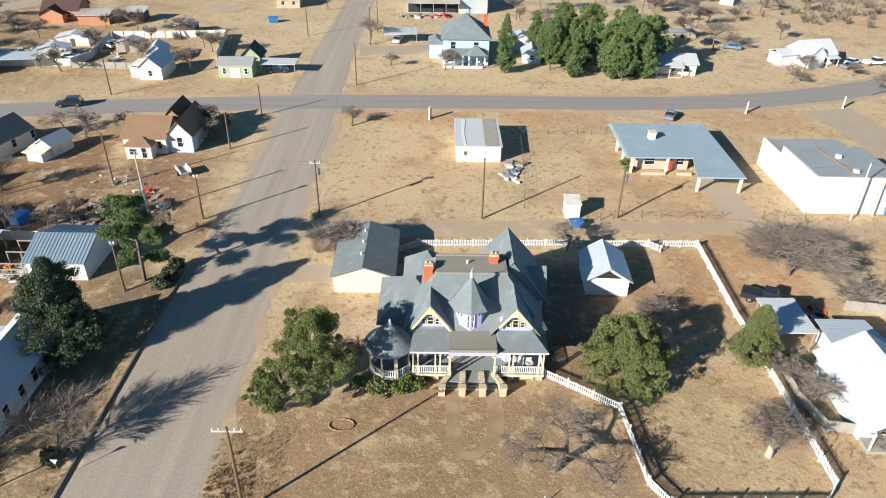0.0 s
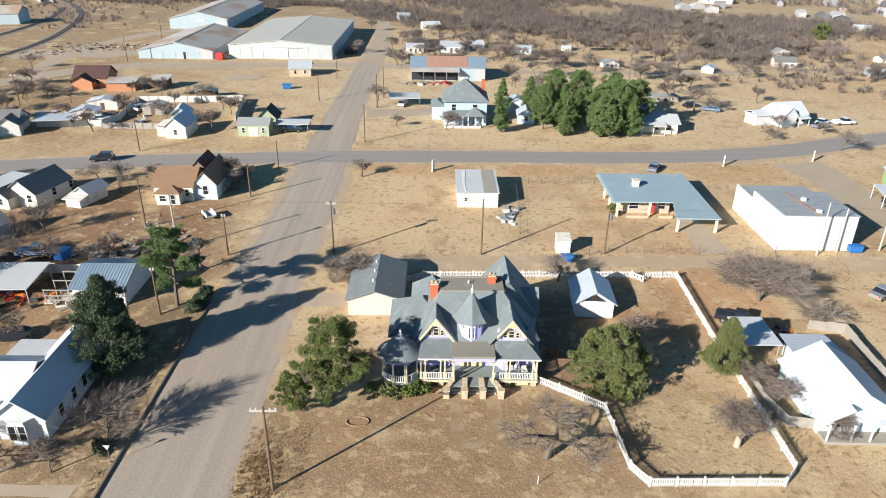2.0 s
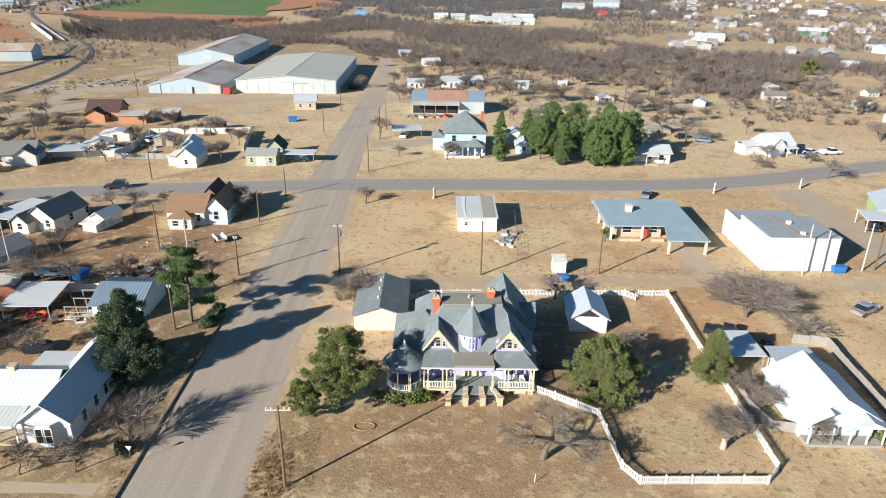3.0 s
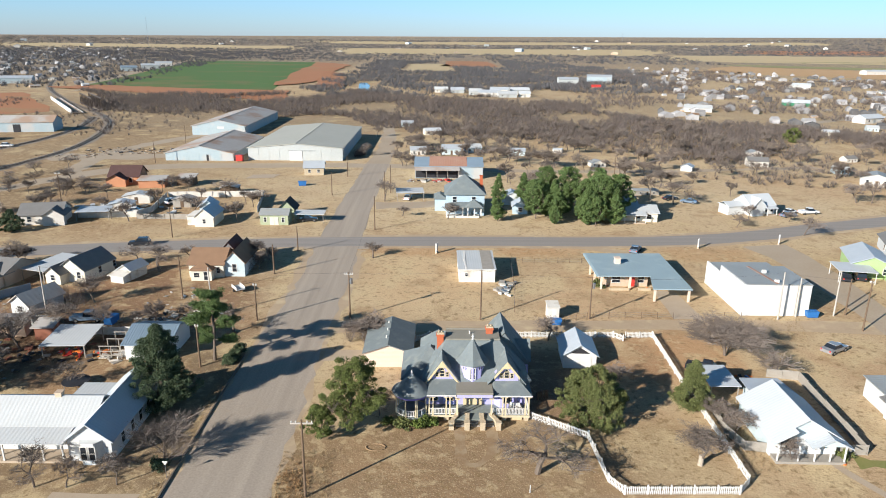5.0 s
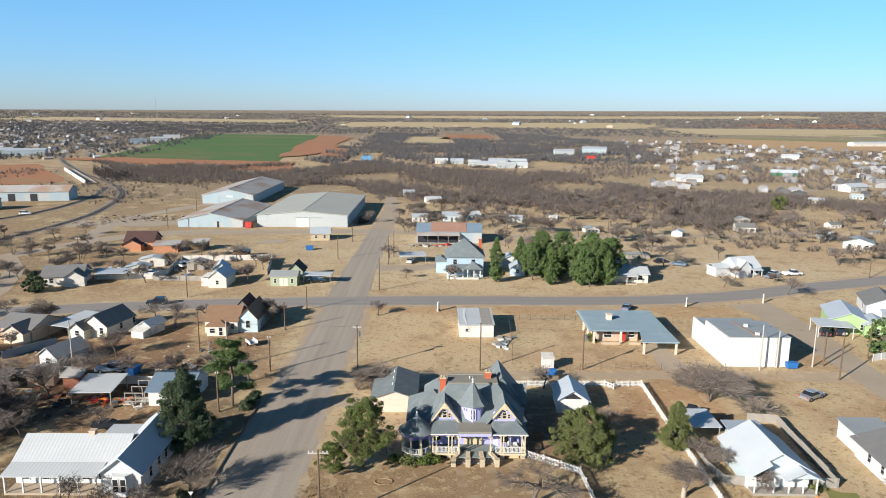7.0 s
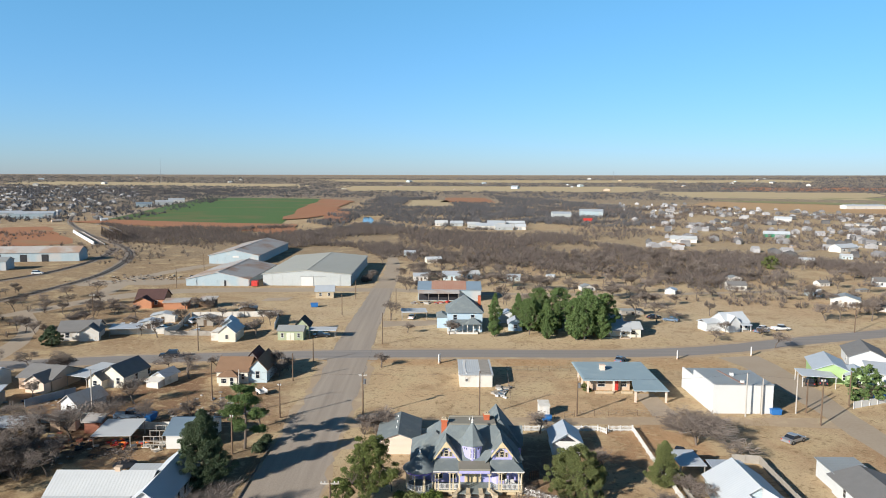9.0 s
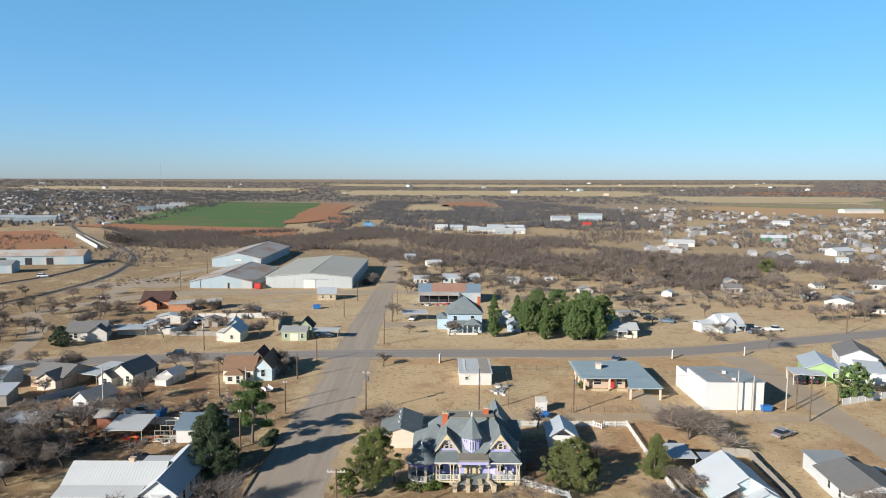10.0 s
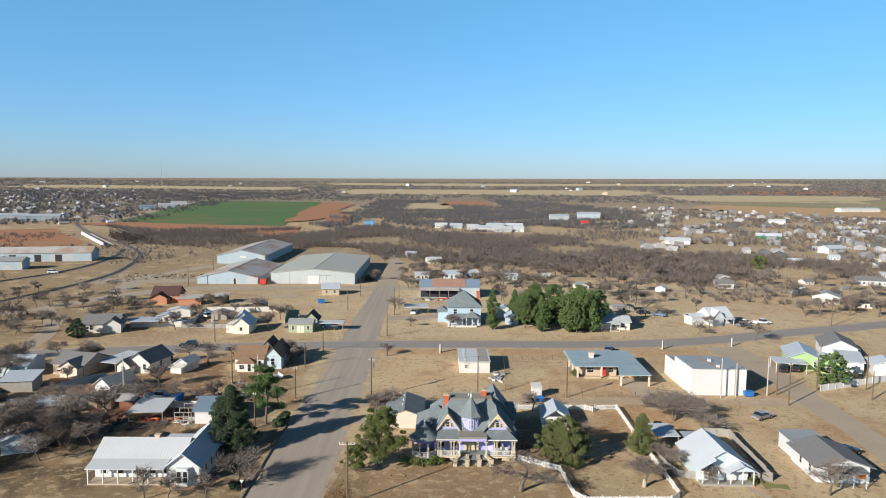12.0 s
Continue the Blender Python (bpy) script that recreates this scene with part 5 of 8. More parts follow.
house("white shed behind the evergreen trees", 20, 162, 0, 5, 5, 2.5, 1.0, "gable", M["white_siding"], M["metal_bright"], name="shed", category="shed")
tw = house("long cream house with a white metal roof under evergreens", 49.5, 144.5, -4, 11.5, 8, 2.5, 1.1, "cross", M["cream"], M["metal_whitex"], wins=[("F", 3.6, 0.9, 1.2, 1.1), ("F", 1, 0.9, 0.8, 1.1)], over=0.5, porch=(-5.6, 2.5, 2.2, 2.3))
part("back_roof", gable_roof_x(Build(), -5.6, 2.2, 8.4, 17, 2.7, 1.2, 0.4), M["metal_whitex"], tw)
part("back_wall", Build().box(-5.4, 2.0, 8.45, 16.8, -0.2, 2.7), M["cream"], tw)
wg = house("white gabled house with a bright metal roof", 86.0, 152.5, 14, 7.6, 7, 2.7, 2.3, "cross", M["white_siding"], M["metal_white"], wins=[("F", 2.9, 0.9, 0.8, 1.3), ("R", 3, 0.9, 0.8, 1.3), ("F", 1.2, 0.9, 0.7, 1.3)], over=0.3, porch=(0.4, 3.4, 1.6, 2.1))
part("wing_wall", Build().box(-9, -3.8, 2, 6.2, -0.2, 2.4), M["white_siding"], wg)
part("wing_roof", gable_roof_x(Build(), -9, -3.8, 2, 6.2, 2.4, 0.8, 0.3), M["metal_white"], wg)
part("front_gable_roof", gable_roof(Build(), -3.6, 0.2, -0.8, 3.6, 2.7, 2.0, 0.25), M["metal_white"], wg)
part("front_gable", Build().prism([(-3.6, -0.75, 0), (0.2, -0.75, 0), (0.2, -0.75, 2.7), (-1.7, -0.75, 4.6), (-3.6, -0.75, 2.7)], (0, 0.9, 0)), M["white_siding"], wg)

gs = house("pale green board shed with a grey roof", -41.2, 138.6, 0, 6.9, 4.5, 2.6, 1.0, "cross", M["olive"], M["metal_grey"], over=0.25, name="shed", category="shed", wins=[("F", -2.2, 0.8, 0.6, 1.1), ("F", 2.2, 0.8, 0.6, 1.1)])
for sx in (-0.55, 0.55):
    part("door", Build().box(sx - 0.5, sx + 0.5, -0.06, 0, 0, 2.0), M["cream"], gs)
house("dark-roofed shed behind the green one", -39.5, 145, 0, 4, 5, 2.6, 2.0, "gable", M["olive"], M["roof_black"], name="shed", category="shed")
cr = house("cream cottage with a pale metal roof", -57.6, 136.2, 0, 4.6, 8, 2.6, 1.9, "gable", M["cream"], M["metal_bright"], over=0.3, wins=[("F", 0, 0.9, 0.7, 1.0)])
part("annex", Build().box(-4.6, -2.3, 1.5, 7, -0.2, 2.2).slab([(-4.8, 1.3, 2.3), (-2.3, 1.3, 2.7), (-2.3, 7.2, 2.7), (-4.8, 7.2, 2.3)], 0.1), M["white_worn"], cr)
house("pale grey shed with a metal roof", -60.5, 148, 10, 4, 5, 2.4, 1.4, "gable", M["pale_blue"], M["metal_bright"], name="shed", category="shed")
gh = house("grey-roofed white house among bare trees", -97.5, 137, 12, 9.5, 8, 2.6, 2.0, "cross", M["white_worn"], M["roof_grey"], wins=[("F", -2.5, 0.9, 0.9, 1.2), ("F", 1.5, 0.9, 0.9, 1.2)])
part("front_gable_roof", gable_roof(Build(), 0.8, 5.6, -1.5, 5, 2.5, 1.6, 0.3), M["roof_grey"], gh)
part("front_gable", Build().prism([(0.8, -1.4, -0.1), (5.6, -1.4, -0.1), (5.6, -1.4, 2.5), (3.2, -1.4, 4.0), (0.8, -1.4, 2.5)], (0, 2, 0)), M["white_worn"], gh)
shelter("carport", "dark open shed with a metal roof", -87, 141, 10, 8, 5, 2.4, 2.7, M["metal_bright"])
oh = house("orange brick house with a dark maroon roof", -98, 184.5, 4, 9, 8, 2.8, 2.6, "cross", M["rust_wall"], M["roof_maroon"], wins=[("F", -3, 0.9, 0.9, 1.3), ("F", 2, 0.9, 0.9, 1.3)])
part("porch_roof", gable_roof(Build(), -4.5, 1.5, -3, 3, 2.3, 1.5, 0.4), M["roof_maroon"], oh)
part("porch_wall", Build().prism([(-4.4, -2.8, -0.1), (1.4, -2.8, -0.1), (1.4, -2.8, 2.3), (-1.5, -2.8, 3.7), (-4.4, -2.8, 2.3)], (0, 2.9, 0)), M["rust_wall"], oh)
house("brown shed with a low rusty roof", -88, 180.5, 8, 7.5, 5, 2.3, 0.5, "lean", M["rust_wall"], M["metal_rust"], name="shed", category="shed")
house("old brown shed among bare trees", -79, 184, 0, 5, 4, 2.3, 0.8, "lean", M["brown_wood"], M["metal_rust"], name="shed", category="shed")
house("tan stone house with a pale roof", -42.5, 203, 6, 6.5, 7, 2.6, 1.6, "cross", M["stone"], M["metal_bright"], wins=[("F", -1.5, 0.9, 0.8, 1), ("F", 1.5, 0.9, 0.8, 1)])
patch("slab", [(-64, 196), (-55, 198), (-54, 204), (-63, 203)], M["concrete"], "pale concrete slab left from a building", "slab", 4, 4, 0.2, 0.05)
rr = house("long store with a rust-red metal roof", 2.8, 199.5, 0, 22.5, 13, 4.0, 2.0, "cross", M["metal_bluewall"], M["metal_blue"], over=0.3, name="store", category="building")
part("rusty_roof", Build().slab([(-6.5, -0.2, 4.12), (6, -0.2, 4.12), (6, 6.5, 6.28), (-6.5, 6.5, 6.28)], 0.06), M["rust_red"], rr, "rust-red sheets on the roof")
# dark panel on the closed wall stands for the shade inside an open bay
part("open_bay", Build().box(-11, 3, -0.06, 0.0, 0.2, 3.2), M["dark"], rr)
part("awning", Build().slab([(-11.3, -3.0, 3.2), (3.5, -3.0, 3.2), (3.5, 0, 3.9), (-11.3, 0, 3.9)], 0.1), M["metal_rust"], rr)
for i in range(5):
    part("awning_post", Build().box(-11 + i * 3.5, -10.85 + i * 3.5, -2.9, -2.75, 0, 3.2), M["grey_wood"], rr)

# warehouses
def warehouse(label, x, y, rz, w, d, h, rise, wall_mat, roof_mat, seams=0):
    """A long gabled sheet-metal hall, its front on local y = 0, with ridge cap, eave trim and gutters."""
    t = thing("warehouse", x, y, rz, label, "warehouse")
    k = w / 2
    part("wall", Build().prism([(-k, 0, -0.2), (k, 0, -0.2), (k, 0, h), (0, 0, h + rise), (-k, 0, h)], (0, 0.25, 0)).prism([(-k, d - 0.25, -0.2), (k, d - 0.25, -0.2), (k, d - 0.25, h), (0, d - 0.25, h + rise), (-k, d - 0.25, h)], (0, 0.25, 0)).box(-k, -k + 0.25, 0.25, d - 0.25, -0.2, h), wall_mat, t)
    part("side_wall", Build().box(k - 0.25, k, 0.25, d - 0.25, -0.2, h), M["metal_bluewall"], t)
    part("roof", gable_roof(Build(), -k, k, 0, d, h, rise, 0.3, 0.2), roof_mat, t)
    part("ridge_cap", Build().prism([(-0.5, -0.35, h + rise + 0.19), (0, -0.35, h + rise + 0.3), (0.5, -0.35, h + rise + 0.19)], (0, d + 0.7, 0)), roof_mat, t)
    for sx in (-1, 1):
        part("gutter", Build().box(min(sx * (k + 0.3), sx * (k + 0.5)), max(sx * (k + 0.3), sx * (k + 0.5)), -0.3, d + 0.3, h - 0.2, h), M["metal_wall"], t)
    for i in range(seams):
        part("wall_panel", Build().box(-k + 0.15 + (w - 0.3) * i / seams, -k + 0.15 + (w - 0.3) * (i + 1) / seams - 0.12, -0.06, 0, 0.1, h - 0.15), wall_mat, t)
    return t


wa = warehouse("large white warehouse with a broad tan metal roof", -54.3, 231.4, 0, 35.4, 66, 4.6, 1.6, M["metal_wall"], M["metal_tan"], 9)
part("sliding_door", Build().box(-2.2, 2.6, -0.2, -0.07, 0, 3.6), M["white"], wa, "white sliding warehouse door")
part("door_rail", Build().box(-2.6, 7.5, -0.22, -0.07, 3.65, 3.85), M["metal_grey"], wa)
wb2 = warehouse("old blue-grey warehouse with a rusting patchy metal roof", -89.6, 229.4, 0, 25.2, 46, 2.7, 2.7, M["metal_bluewall"], M["metal_rust"], 6)
part("door", Build().box(2.6, 3.4, -0.12, -0.05, 0, 2.3), M["dark"], wb2)
wc = warehouse("pale blue metal warehouse with a weathered grey roof", -103.6, 299, 0, 24.8, 68, 4.2, 2.7, M["metal_bluewall"], M["metal_rust"], 6)
part("sign_board", Build().box(-0.6, 2.4, -0.14, -0.07, 3.1, 4.0), M["white"], wc, "small white board on the wall")
part("door", Build().box(5.2, 6.8, -0.12, -0.05, 0, 2.4), M["metal_wall"], wc)
wl = thing("warehouse", -212, 301, 10, "long blue-grey metal warehouse with a rusty roof", "warehouse")
part("wall", Build().box(-28, 28, 0, 13, -0.2, 4.6).prism([(28, 0, 4.6), (28, 13, 4.6), (28, 6.5, 7.0)], (-0.3, 0, 0)), M["metal_bluewall"], wl)
part("roof", gable_roof_x(Build(), -28, 28, 0, 13, 4.6, 2.5, 0.4, 0.2), M["metal_rust"], wl)
for x in (-10, 2, 12):
    part("door", Build().box(x - 1.6, x + 1.6, -0.1, 0, 0, 3.6), M["dark"], wl)
part("lean_to", Build().slab([(-24, -3.5, 2.6), (-14, -3.5, 2.6), (-14, 0, 3.4), (-24, 0, 3.4)], 0.12).box(-23.8, -14.2, -3.3, 0, 0, 2.5), M["metal_wall"], wl)
house("blue-grey metal shed beside the railway", -209, 268, 10, 20, 9, 4.2, 1.5, "cross", M["metal_bluewall"], M["metal_grey"], name="warehouse", category="warehouse")
skip_ = thing("skip", -74.6, 229.0, 0, "bright red waste container beside the warehouse", "container")
part("body", Build().box(-1.2, 1.2, -1, 1, 0.2, 2.2), M["red"], skip_)
part("lid", Build().box(-1.25, 1.25, -1.05, 1.05, 2.2, 2.3), M["red"], skip_)


# ---------------------------------------------------------------- trees
def leaf_mesh(name, centres, radii, per, size, material, seed, squash=0.75):
    """Many small leaf sprays round each clump."""
    rs = np.random.RandomState(seed)
    c = np.repeat(np.array(centres), per, axis=0)
    r = np.repeat(np.array(radii), per)
    off = rs.normal(size=(len(c), 3))
    off /= np.linalg.norm(off, axis=1)[:, None]
    off *= (rs.uniform(0.25, 1.0, len(c)) ** 0.6 * r)[:, None]
    off[:, 2] *= squash
    p = c + off
    a_ = rs.normal(size=(len(c), 3))
    a_ /= np.linalg.norm(a_, axis=1)[:, None]
    b_ = np.cross(a_, rs.normal(size=(len(c), 3)))
    b_ /= np.linalg.norm(b_, axis=1)[:, None]
    s = rs.uniform(0.6, 1.4, len(c))[:, None] * size
    v = np.stack([p - a_ * s, p + b_ * s * 0.55, p + a_ * s, p - b_ * s * 0.55], axis=1).reshape(-1, 3)
    v[:, 2] = np.maximum(v[:, 2], 0.12)
    k = np.arange(len(p)) * 4
    f = np.stack([k, k + 1, k + 2, k + 3], axis=1)
    me = bpy.data.meshes.new(name)
    me.from_pydata(v.tolist(), [], f.tolist())
    me.materials.append(material)
    return me


def evergreen(name, label, x, y, h, r, seed, leaf, style="oak", clumps=120, per=90, size=0.16, trunk=0.25, lean=(0, 0), bark=None):
    rnd = random.Random(seed)
    t = thing(name, x, y, 0, label, "tree")
    b = Build()
    cs, rr_ = [], []
    lx, ly = lean
    if style == "oak":
        fork = h * 0.22
        b.tube((0, 0, -0.2), (lx * 0.2, ly * 0.2, fork), trunk, trunk * 0.8, 8)
        limbs = []
        for i in range(8):
            w = 2 * math.pi * i / 8 + rnd.uniform(-0.3, 0.3)
            q = rnd.uniform(0.35, 0.95)
            tip = Vector((lx + math.cos(w) * r * q, ly + math.sin(w) * r * q, h * rnd.uniform(0.35, 0.9) * (1.15 - 0.45 * q)))
            mid = Vector((lx * 0.2, ly * 0.2, fork)).lerp(tip, 0.5) + Vector((rnd.uniform(-0.4, 0.4), rnd.uniform(-0.4, 0.4), rnd.uniform(-0.2, 0.4)))
            b.tube((lx * 0.2, ly * 0.2, fork - 0.1), mid, trunk * 0.5, trunk * 0.32, 6)
            b.tube(mid, tip, trunk * 0.32, trunk * 0.12, 5)
            limbs += [mid, tip]
        for i in range(clumps):
            w, u = rnd.uniform(0, 2 * math.pi), rnd.uniform(0.02, 1) ** 0.5
            zz = rnd.uniform(0.0, 1.0)
            shell = math.sqrt(max(0.05, 1 - (2 * zz - 0.85) ** 2 * 0.75))
            lump = 0.72 + 0.38 * math.sin(3 * w + seed) * math.cos(2.3 * zz * 3 + seed)
            q = r * shell * lump * (0.45 + 0.55 * u)
            c = Vector((lx * (0.4 + 0.6 * zz) + math.cos(w) * q, ly + math.sin(w) * q, h * (0.2 + 0.76 * zz)))
            cs.append(tuple(c))
            rr_.append(rnd.uniform(0.32, 0.75) * (r / 4) ** 0.5)
            if i % 3 == 0:
                near = min(limbs, key=lambda p: (p - c).length)
                b.tube(near, c, trunk * 0.14, 0.02, 4)
    elif style == "dome":
        b.tube((0, 0, -0.2), (0, 0, h * 0.5), trunk, trunk * 0.6, 8)
        for i in range(clumps):
            w, u = rnd.uniform(0, 2 * math.pi), rnd.uniform(0, 1)
            zz = rnd.uniform(0, 1)
            wide = math.sqrt(max(0.02, 1 - (max(0, zz - 0.3) / 0.72) ** 2)) * (0.8 + 0.2 * min(1, zz / 0.2))
            q = r * wide * (0.5 + 0.5 * u ** 0.5) * (0.88 + 0.16 * math.sin(4 * w + seed + 3 * zz) + 0.1 * math.sin(9 * w + 7 * zz))
            c = (math.cos(w) * q, math.sin(w) * q, h * (0.07 + 0.86 * zz) * (1 + 0.07 * math.sin(3 * w + seed)))
            cs.append(c)
            rr_.append(rnd.uniform(0.22, 0.7) * (r / 4) ** 0.4)
            if i % 8 == 0:
                b.tube((0, 0, h * 0.35), c, 0.08, 0.02, 4)
    elif style == "cone":
        b.tube((0, 0, -0.2), (0, 0, h * 0.9), trunk, 0.04, 7)
        for i in range(clumps):
            zz = (i + rnd.random()) / clumps
            env = r * (min(1, zz / 0.16) ** 0.5) * (1 - zz ** 2.4) * (0.86 + 0.2 * math.sin(9 * zz + seed))
            w = rnd.uniform(0, 2 * math.pi)
            q = env * rnd.uniform(0.5, 1.0) * (0.85 + 0.2 * math.sin(3 * w + 5 * zz))
            c = (math.cos(w) * q, math.sin(w) * q, h * (0.06 + 0.92 * zz))
            cs.append(c)
            rr_.append(rnd.uniform(0.35, 0.8) * (r / 4) ** 0.4 * (1.1 - 0.4 * zz))
            if i % 4 == 0:
                b.tube((0, 0, max(0.3, c[2] - 0.4)), c, 0.06, 0.02, 4)
    else:  # pine: plates of needles on level limbs
        b.tube((0, 0, -0.2), (0.25, 0.1, h * 0.5), trunk, trunk * 0.7, 8)
        b.tube((0.25, 0.1, h * 0.5), (0.1, 0, h * 0.96), trunk * 0.7, 0.05, 7)
        for k in range(13):
            zz = 0.34 + 0.62 * k / 12
            w = k * 2.4 + rnd.uniform(-0.4, 0.4)
            q = r * (1.05 - 0.75 * ((zz - 0.34) / 0.62) ** 1.5) * rnd.uniform(0.65, 1.0)
            tip = Vector((math.cos(w) * q, math.sin(w) * q, h * zz + rnd.uniform(-0.2, 0.5)))
            b.tube((0.2, 0, h * zz - 0.3), tip, 0.09, 0.03, 5)
            for j in range(clumps // 13):
                c = Vector((0.2, 0, h * zz)).lerp(tip, rnd.uniform(0.4, 1.08)) + Vector((rnd.uniform(-0.7, 0.7), rnd.uniform(-0.7, 0.7), rnd.uniform(-0.3, 0.5)))
                cs.append(tuple(c))
                rr_.append(rnd.uniform(0.35, 0.7))
    part("trunk", b, bark or M["bark"], t)
    part("crown", leaf_mesh("crown", cs, rr_, per, size, leaf, seed), leaf, t)
    return t


def bare_meshes(seed, h, spread, forks=3, depth=6, trunk=0.2, wide=1.0, fine=0.013, low=0.8):
    """A leafless tree: the thick limbs and the fine twigs as two meshes."""
    rnd = random.Random(seed)
    segs = []

    def grow(p, d, length, rad, k):
        bend = Vector((rnd.uniform(-1, 1), rnd.uniform(-1, 1), rnd.uniform(-0.6, 0.7))) * 0.3
        mid = p + (d + bend * 0.6).normalized() * length * 0.5
        end = mid + (d + bend * 1.4).normalized() * length * 0.5
        segs.append((p, mid, rad, rad * 0.85, k))
        segs.append((mid, end, rad * 0.85, rad * 0.62, k))
        if k >= depth:
            return
        for i in range(forks + (rnd.random() < 0.5)):
            w = rnd.uniform(0, 2 * math.pi)
            side = Vector((math.cos(w), math.sin(w), rnd.uniform(-0.3, 0.45)))
            nd = (d * rnd.uniform(0.45, 0.9) + side * spread).normalized()
            start = p.lerp(end, rnd.uniform(0.4, 1.0)) if k else p.lerp(end, rnd.uniform(low, 1.0))
            grow(start, nd, length * rnd.uniform(0.62, 0.86), max(rad * rnd.uniform(0.45, 0.62), fine), k + 1)

    grow(Vector((0, 0, 0)), Vector((rnd.uniform(-0.2, 0.2), rnd.uniform(-0.2, 0.2), 1)).normalized(), 1.0, trunk, 0)
    top = max(q.z for _, q, *_ in segs)
    thick, thin = Build(), Build()

    def place(p):
        s = h / top
        return Vector((p.x * s * wide, p.y * s * wide, max(p.z * s, 0.12) if p.z > 0 else -0.15 if p.z == 0 else 0.12))

    for p, q, r0, r1, k in segs:
        if k >= 3:
            thin.tube(place(p), place(q), r0, r1, 3)
        else:
            thick.tube(place(p), place(q), r0, r1, 7 if k < 2 else 5)
    return thick, thin


def bare_tree(x, y, h, spread, seed, label="leafless tree with spreading grey-brown branches", group="", **kw):
    t = thing("bare_tree", x, y, 0, label, "tree", group)
    a_, c_ = bare_meshes(seed, h, spread, **kw)
    part("trunk", a_, M["bark"], t)
    part("crown", c_, M["twig"], t)
    return t


evergreen("oak_tree", "gnarled evergreen oak with dark olive foliage in the front yard", -11.0, 46.4, 9.4, 4.2, 3, M["oak_leaf"], "oak", 230, 230, 0.075, 0.26, (0.5, 0))
evergreen("oak_tree", "low spreading evergreen limb mass beside the front oak", -14.4, 44.4, 4.2, 2.2, 8, M["oak_leaf"], "oak", 80, 210, 0.075, 0.15)
evergreen("oak_tree", "rounded evergreen oak inside the picket fence", 17.9, 48.6, 7.0, 4.5, 5, M["olive_leaf"], "dome", 360, 230, 0.075, 0.28)
evergreen("juniper_tree", "bushy olive-green juniper beside the fence", 31.0, 51.4, 6.8, 2.9, 6, M["olive_leaf"], "cone", 240, 220, 0.07, 0.2)
evergreen("cedar_tree", "tall dense dark green cedar beside the white house", -35.2, 51.6, 11.0, 5.3, 7, M["cedar_leaf"], "cone", 460, 220, 0.085, 0.3)
evergreen("pine_tree", "dark green pine beside the street", -32.8, 64.4, 10.2, 4.0, 9, M["pine_leaf"], "pine", 290, 220, 0.075, 0.24)
evergreen("pine_tree", "broad dark green pine beside the white fence", 84.0, 89.6, 7.6, 3.8, 19, M["pine_leaf"], "dome", 110, 90, 0.18, 0.25)
evergreen("juniper_tree", "round dark green evergreen beside the road", -101, 131, 5.2, 4.0, 23, M["cedar_leaf"], "cone", 80, 80, 0.2, 0.2)
evergreen("juniper_tree", "round dark green evergreen among the far houses", 164, 293, 6.5, 4.6, 29, M["oak_leaf"], "dome", 80, 80, 0.3, 0.3)
hd = thing("hedge", -30.4, 62.2, -6, "dark green clipped hedge along the kerb", "hedge")
rnd = random.Random(4)
hc = [(rnd.uniform(-0.6, 0.6), rnd.uniform(0, 5.2), rnd.uniform(0.3, 1.3)) for _ in range(55)]
part("foliage", leaf_mesh("foliage", hc, [0.5] * 55, 100, 0.12, M["cedar_leaf"], 3), M["cedar_leaf"], hd)
part("stem", Build().tube((0, 1, 0), (0, 1, 1), 0.05, 0.04).tube((0, 4, 0), (0, 4, 1), 0.05, 0.04), M["bark"], hd)


def shrub(x, y, r, h, leaf, label, seed, size=0.1, n=26):
    q = random.Random(seed)
    s = thing("shrub", x, y, 0, label, "shrub")
    cs = [(q.gauss(0, r * 0.45), q.gauss(0, r * 0.4), q.uniform(0.2, h * 0.85)) for _ in range(n)]
    part("foliage", leaf_mesh("foliage", cs, [q.uniform(0.25, 0.45) for _ in cs], 70, size, leaf, seed), leaf, s)
    part("stem", Build().tube((0, 0, 0), (0, 0, h * 0.6), 0.05, 0.03).tube((0, 0, 0), (0.3, 0.1, h * 0.5), 0.04, 0.02), M["bark"], s)


shrub(-2.9, 47.0, 0.9, 1.2, M["bush_leaf"], "bright yellow-green shrub beside the porch steps", 1)
shrub(-1.8, 47.3, 0.7, 1.0, M["bush_leaf"], "bright yellow-green shrub beside the porch steps", 2)
shrub(-5.2, 46.9, 0.9, 1.1, M["olive_leaf"], "dull green shrub below the round porch", 3)
shrub(-6.8, 47.6, 0.8, 1.0, M["oak_leaf"], "dull green shrub below the round porch", 4)
shrub(34.5, 50.6, 1.0, 1.0, M["olive_leaf"], "olive shrub beside the white cottage", 5)
shrub(-30.8, 38.6, 0.9, 0.9, M["cedar_leaf"], "dark low shrub beside the kerb", 6)
shrub(29.5, 98, 1.0, 0.7, M["olive_leaf"], "low green weeds beside the tan house", 7)
shrub(29.6, 95.5, 0.8, 0.6, M["olive_leaf"], "low green weeds beside the tan house", 8)
shrub(44.5, 41.0, 0.7, 1.0, M["olive_leaf"], "green shrub at the porch", 9)

# single leafless trees
bare_tree(9.8, 37.9, 5.2, 1.0, 11, forks=3, depth=6, trunk=0.36, wide=1.5, label="large leafless tree with crooked low limbs in the front yard")
bt = bare_tree(27.9, 39.5, 4.4, 1.0, 12, depth=6, trunk=0.2, wide=1.3, label="half-dead leafless tree with a pale broken trunk")
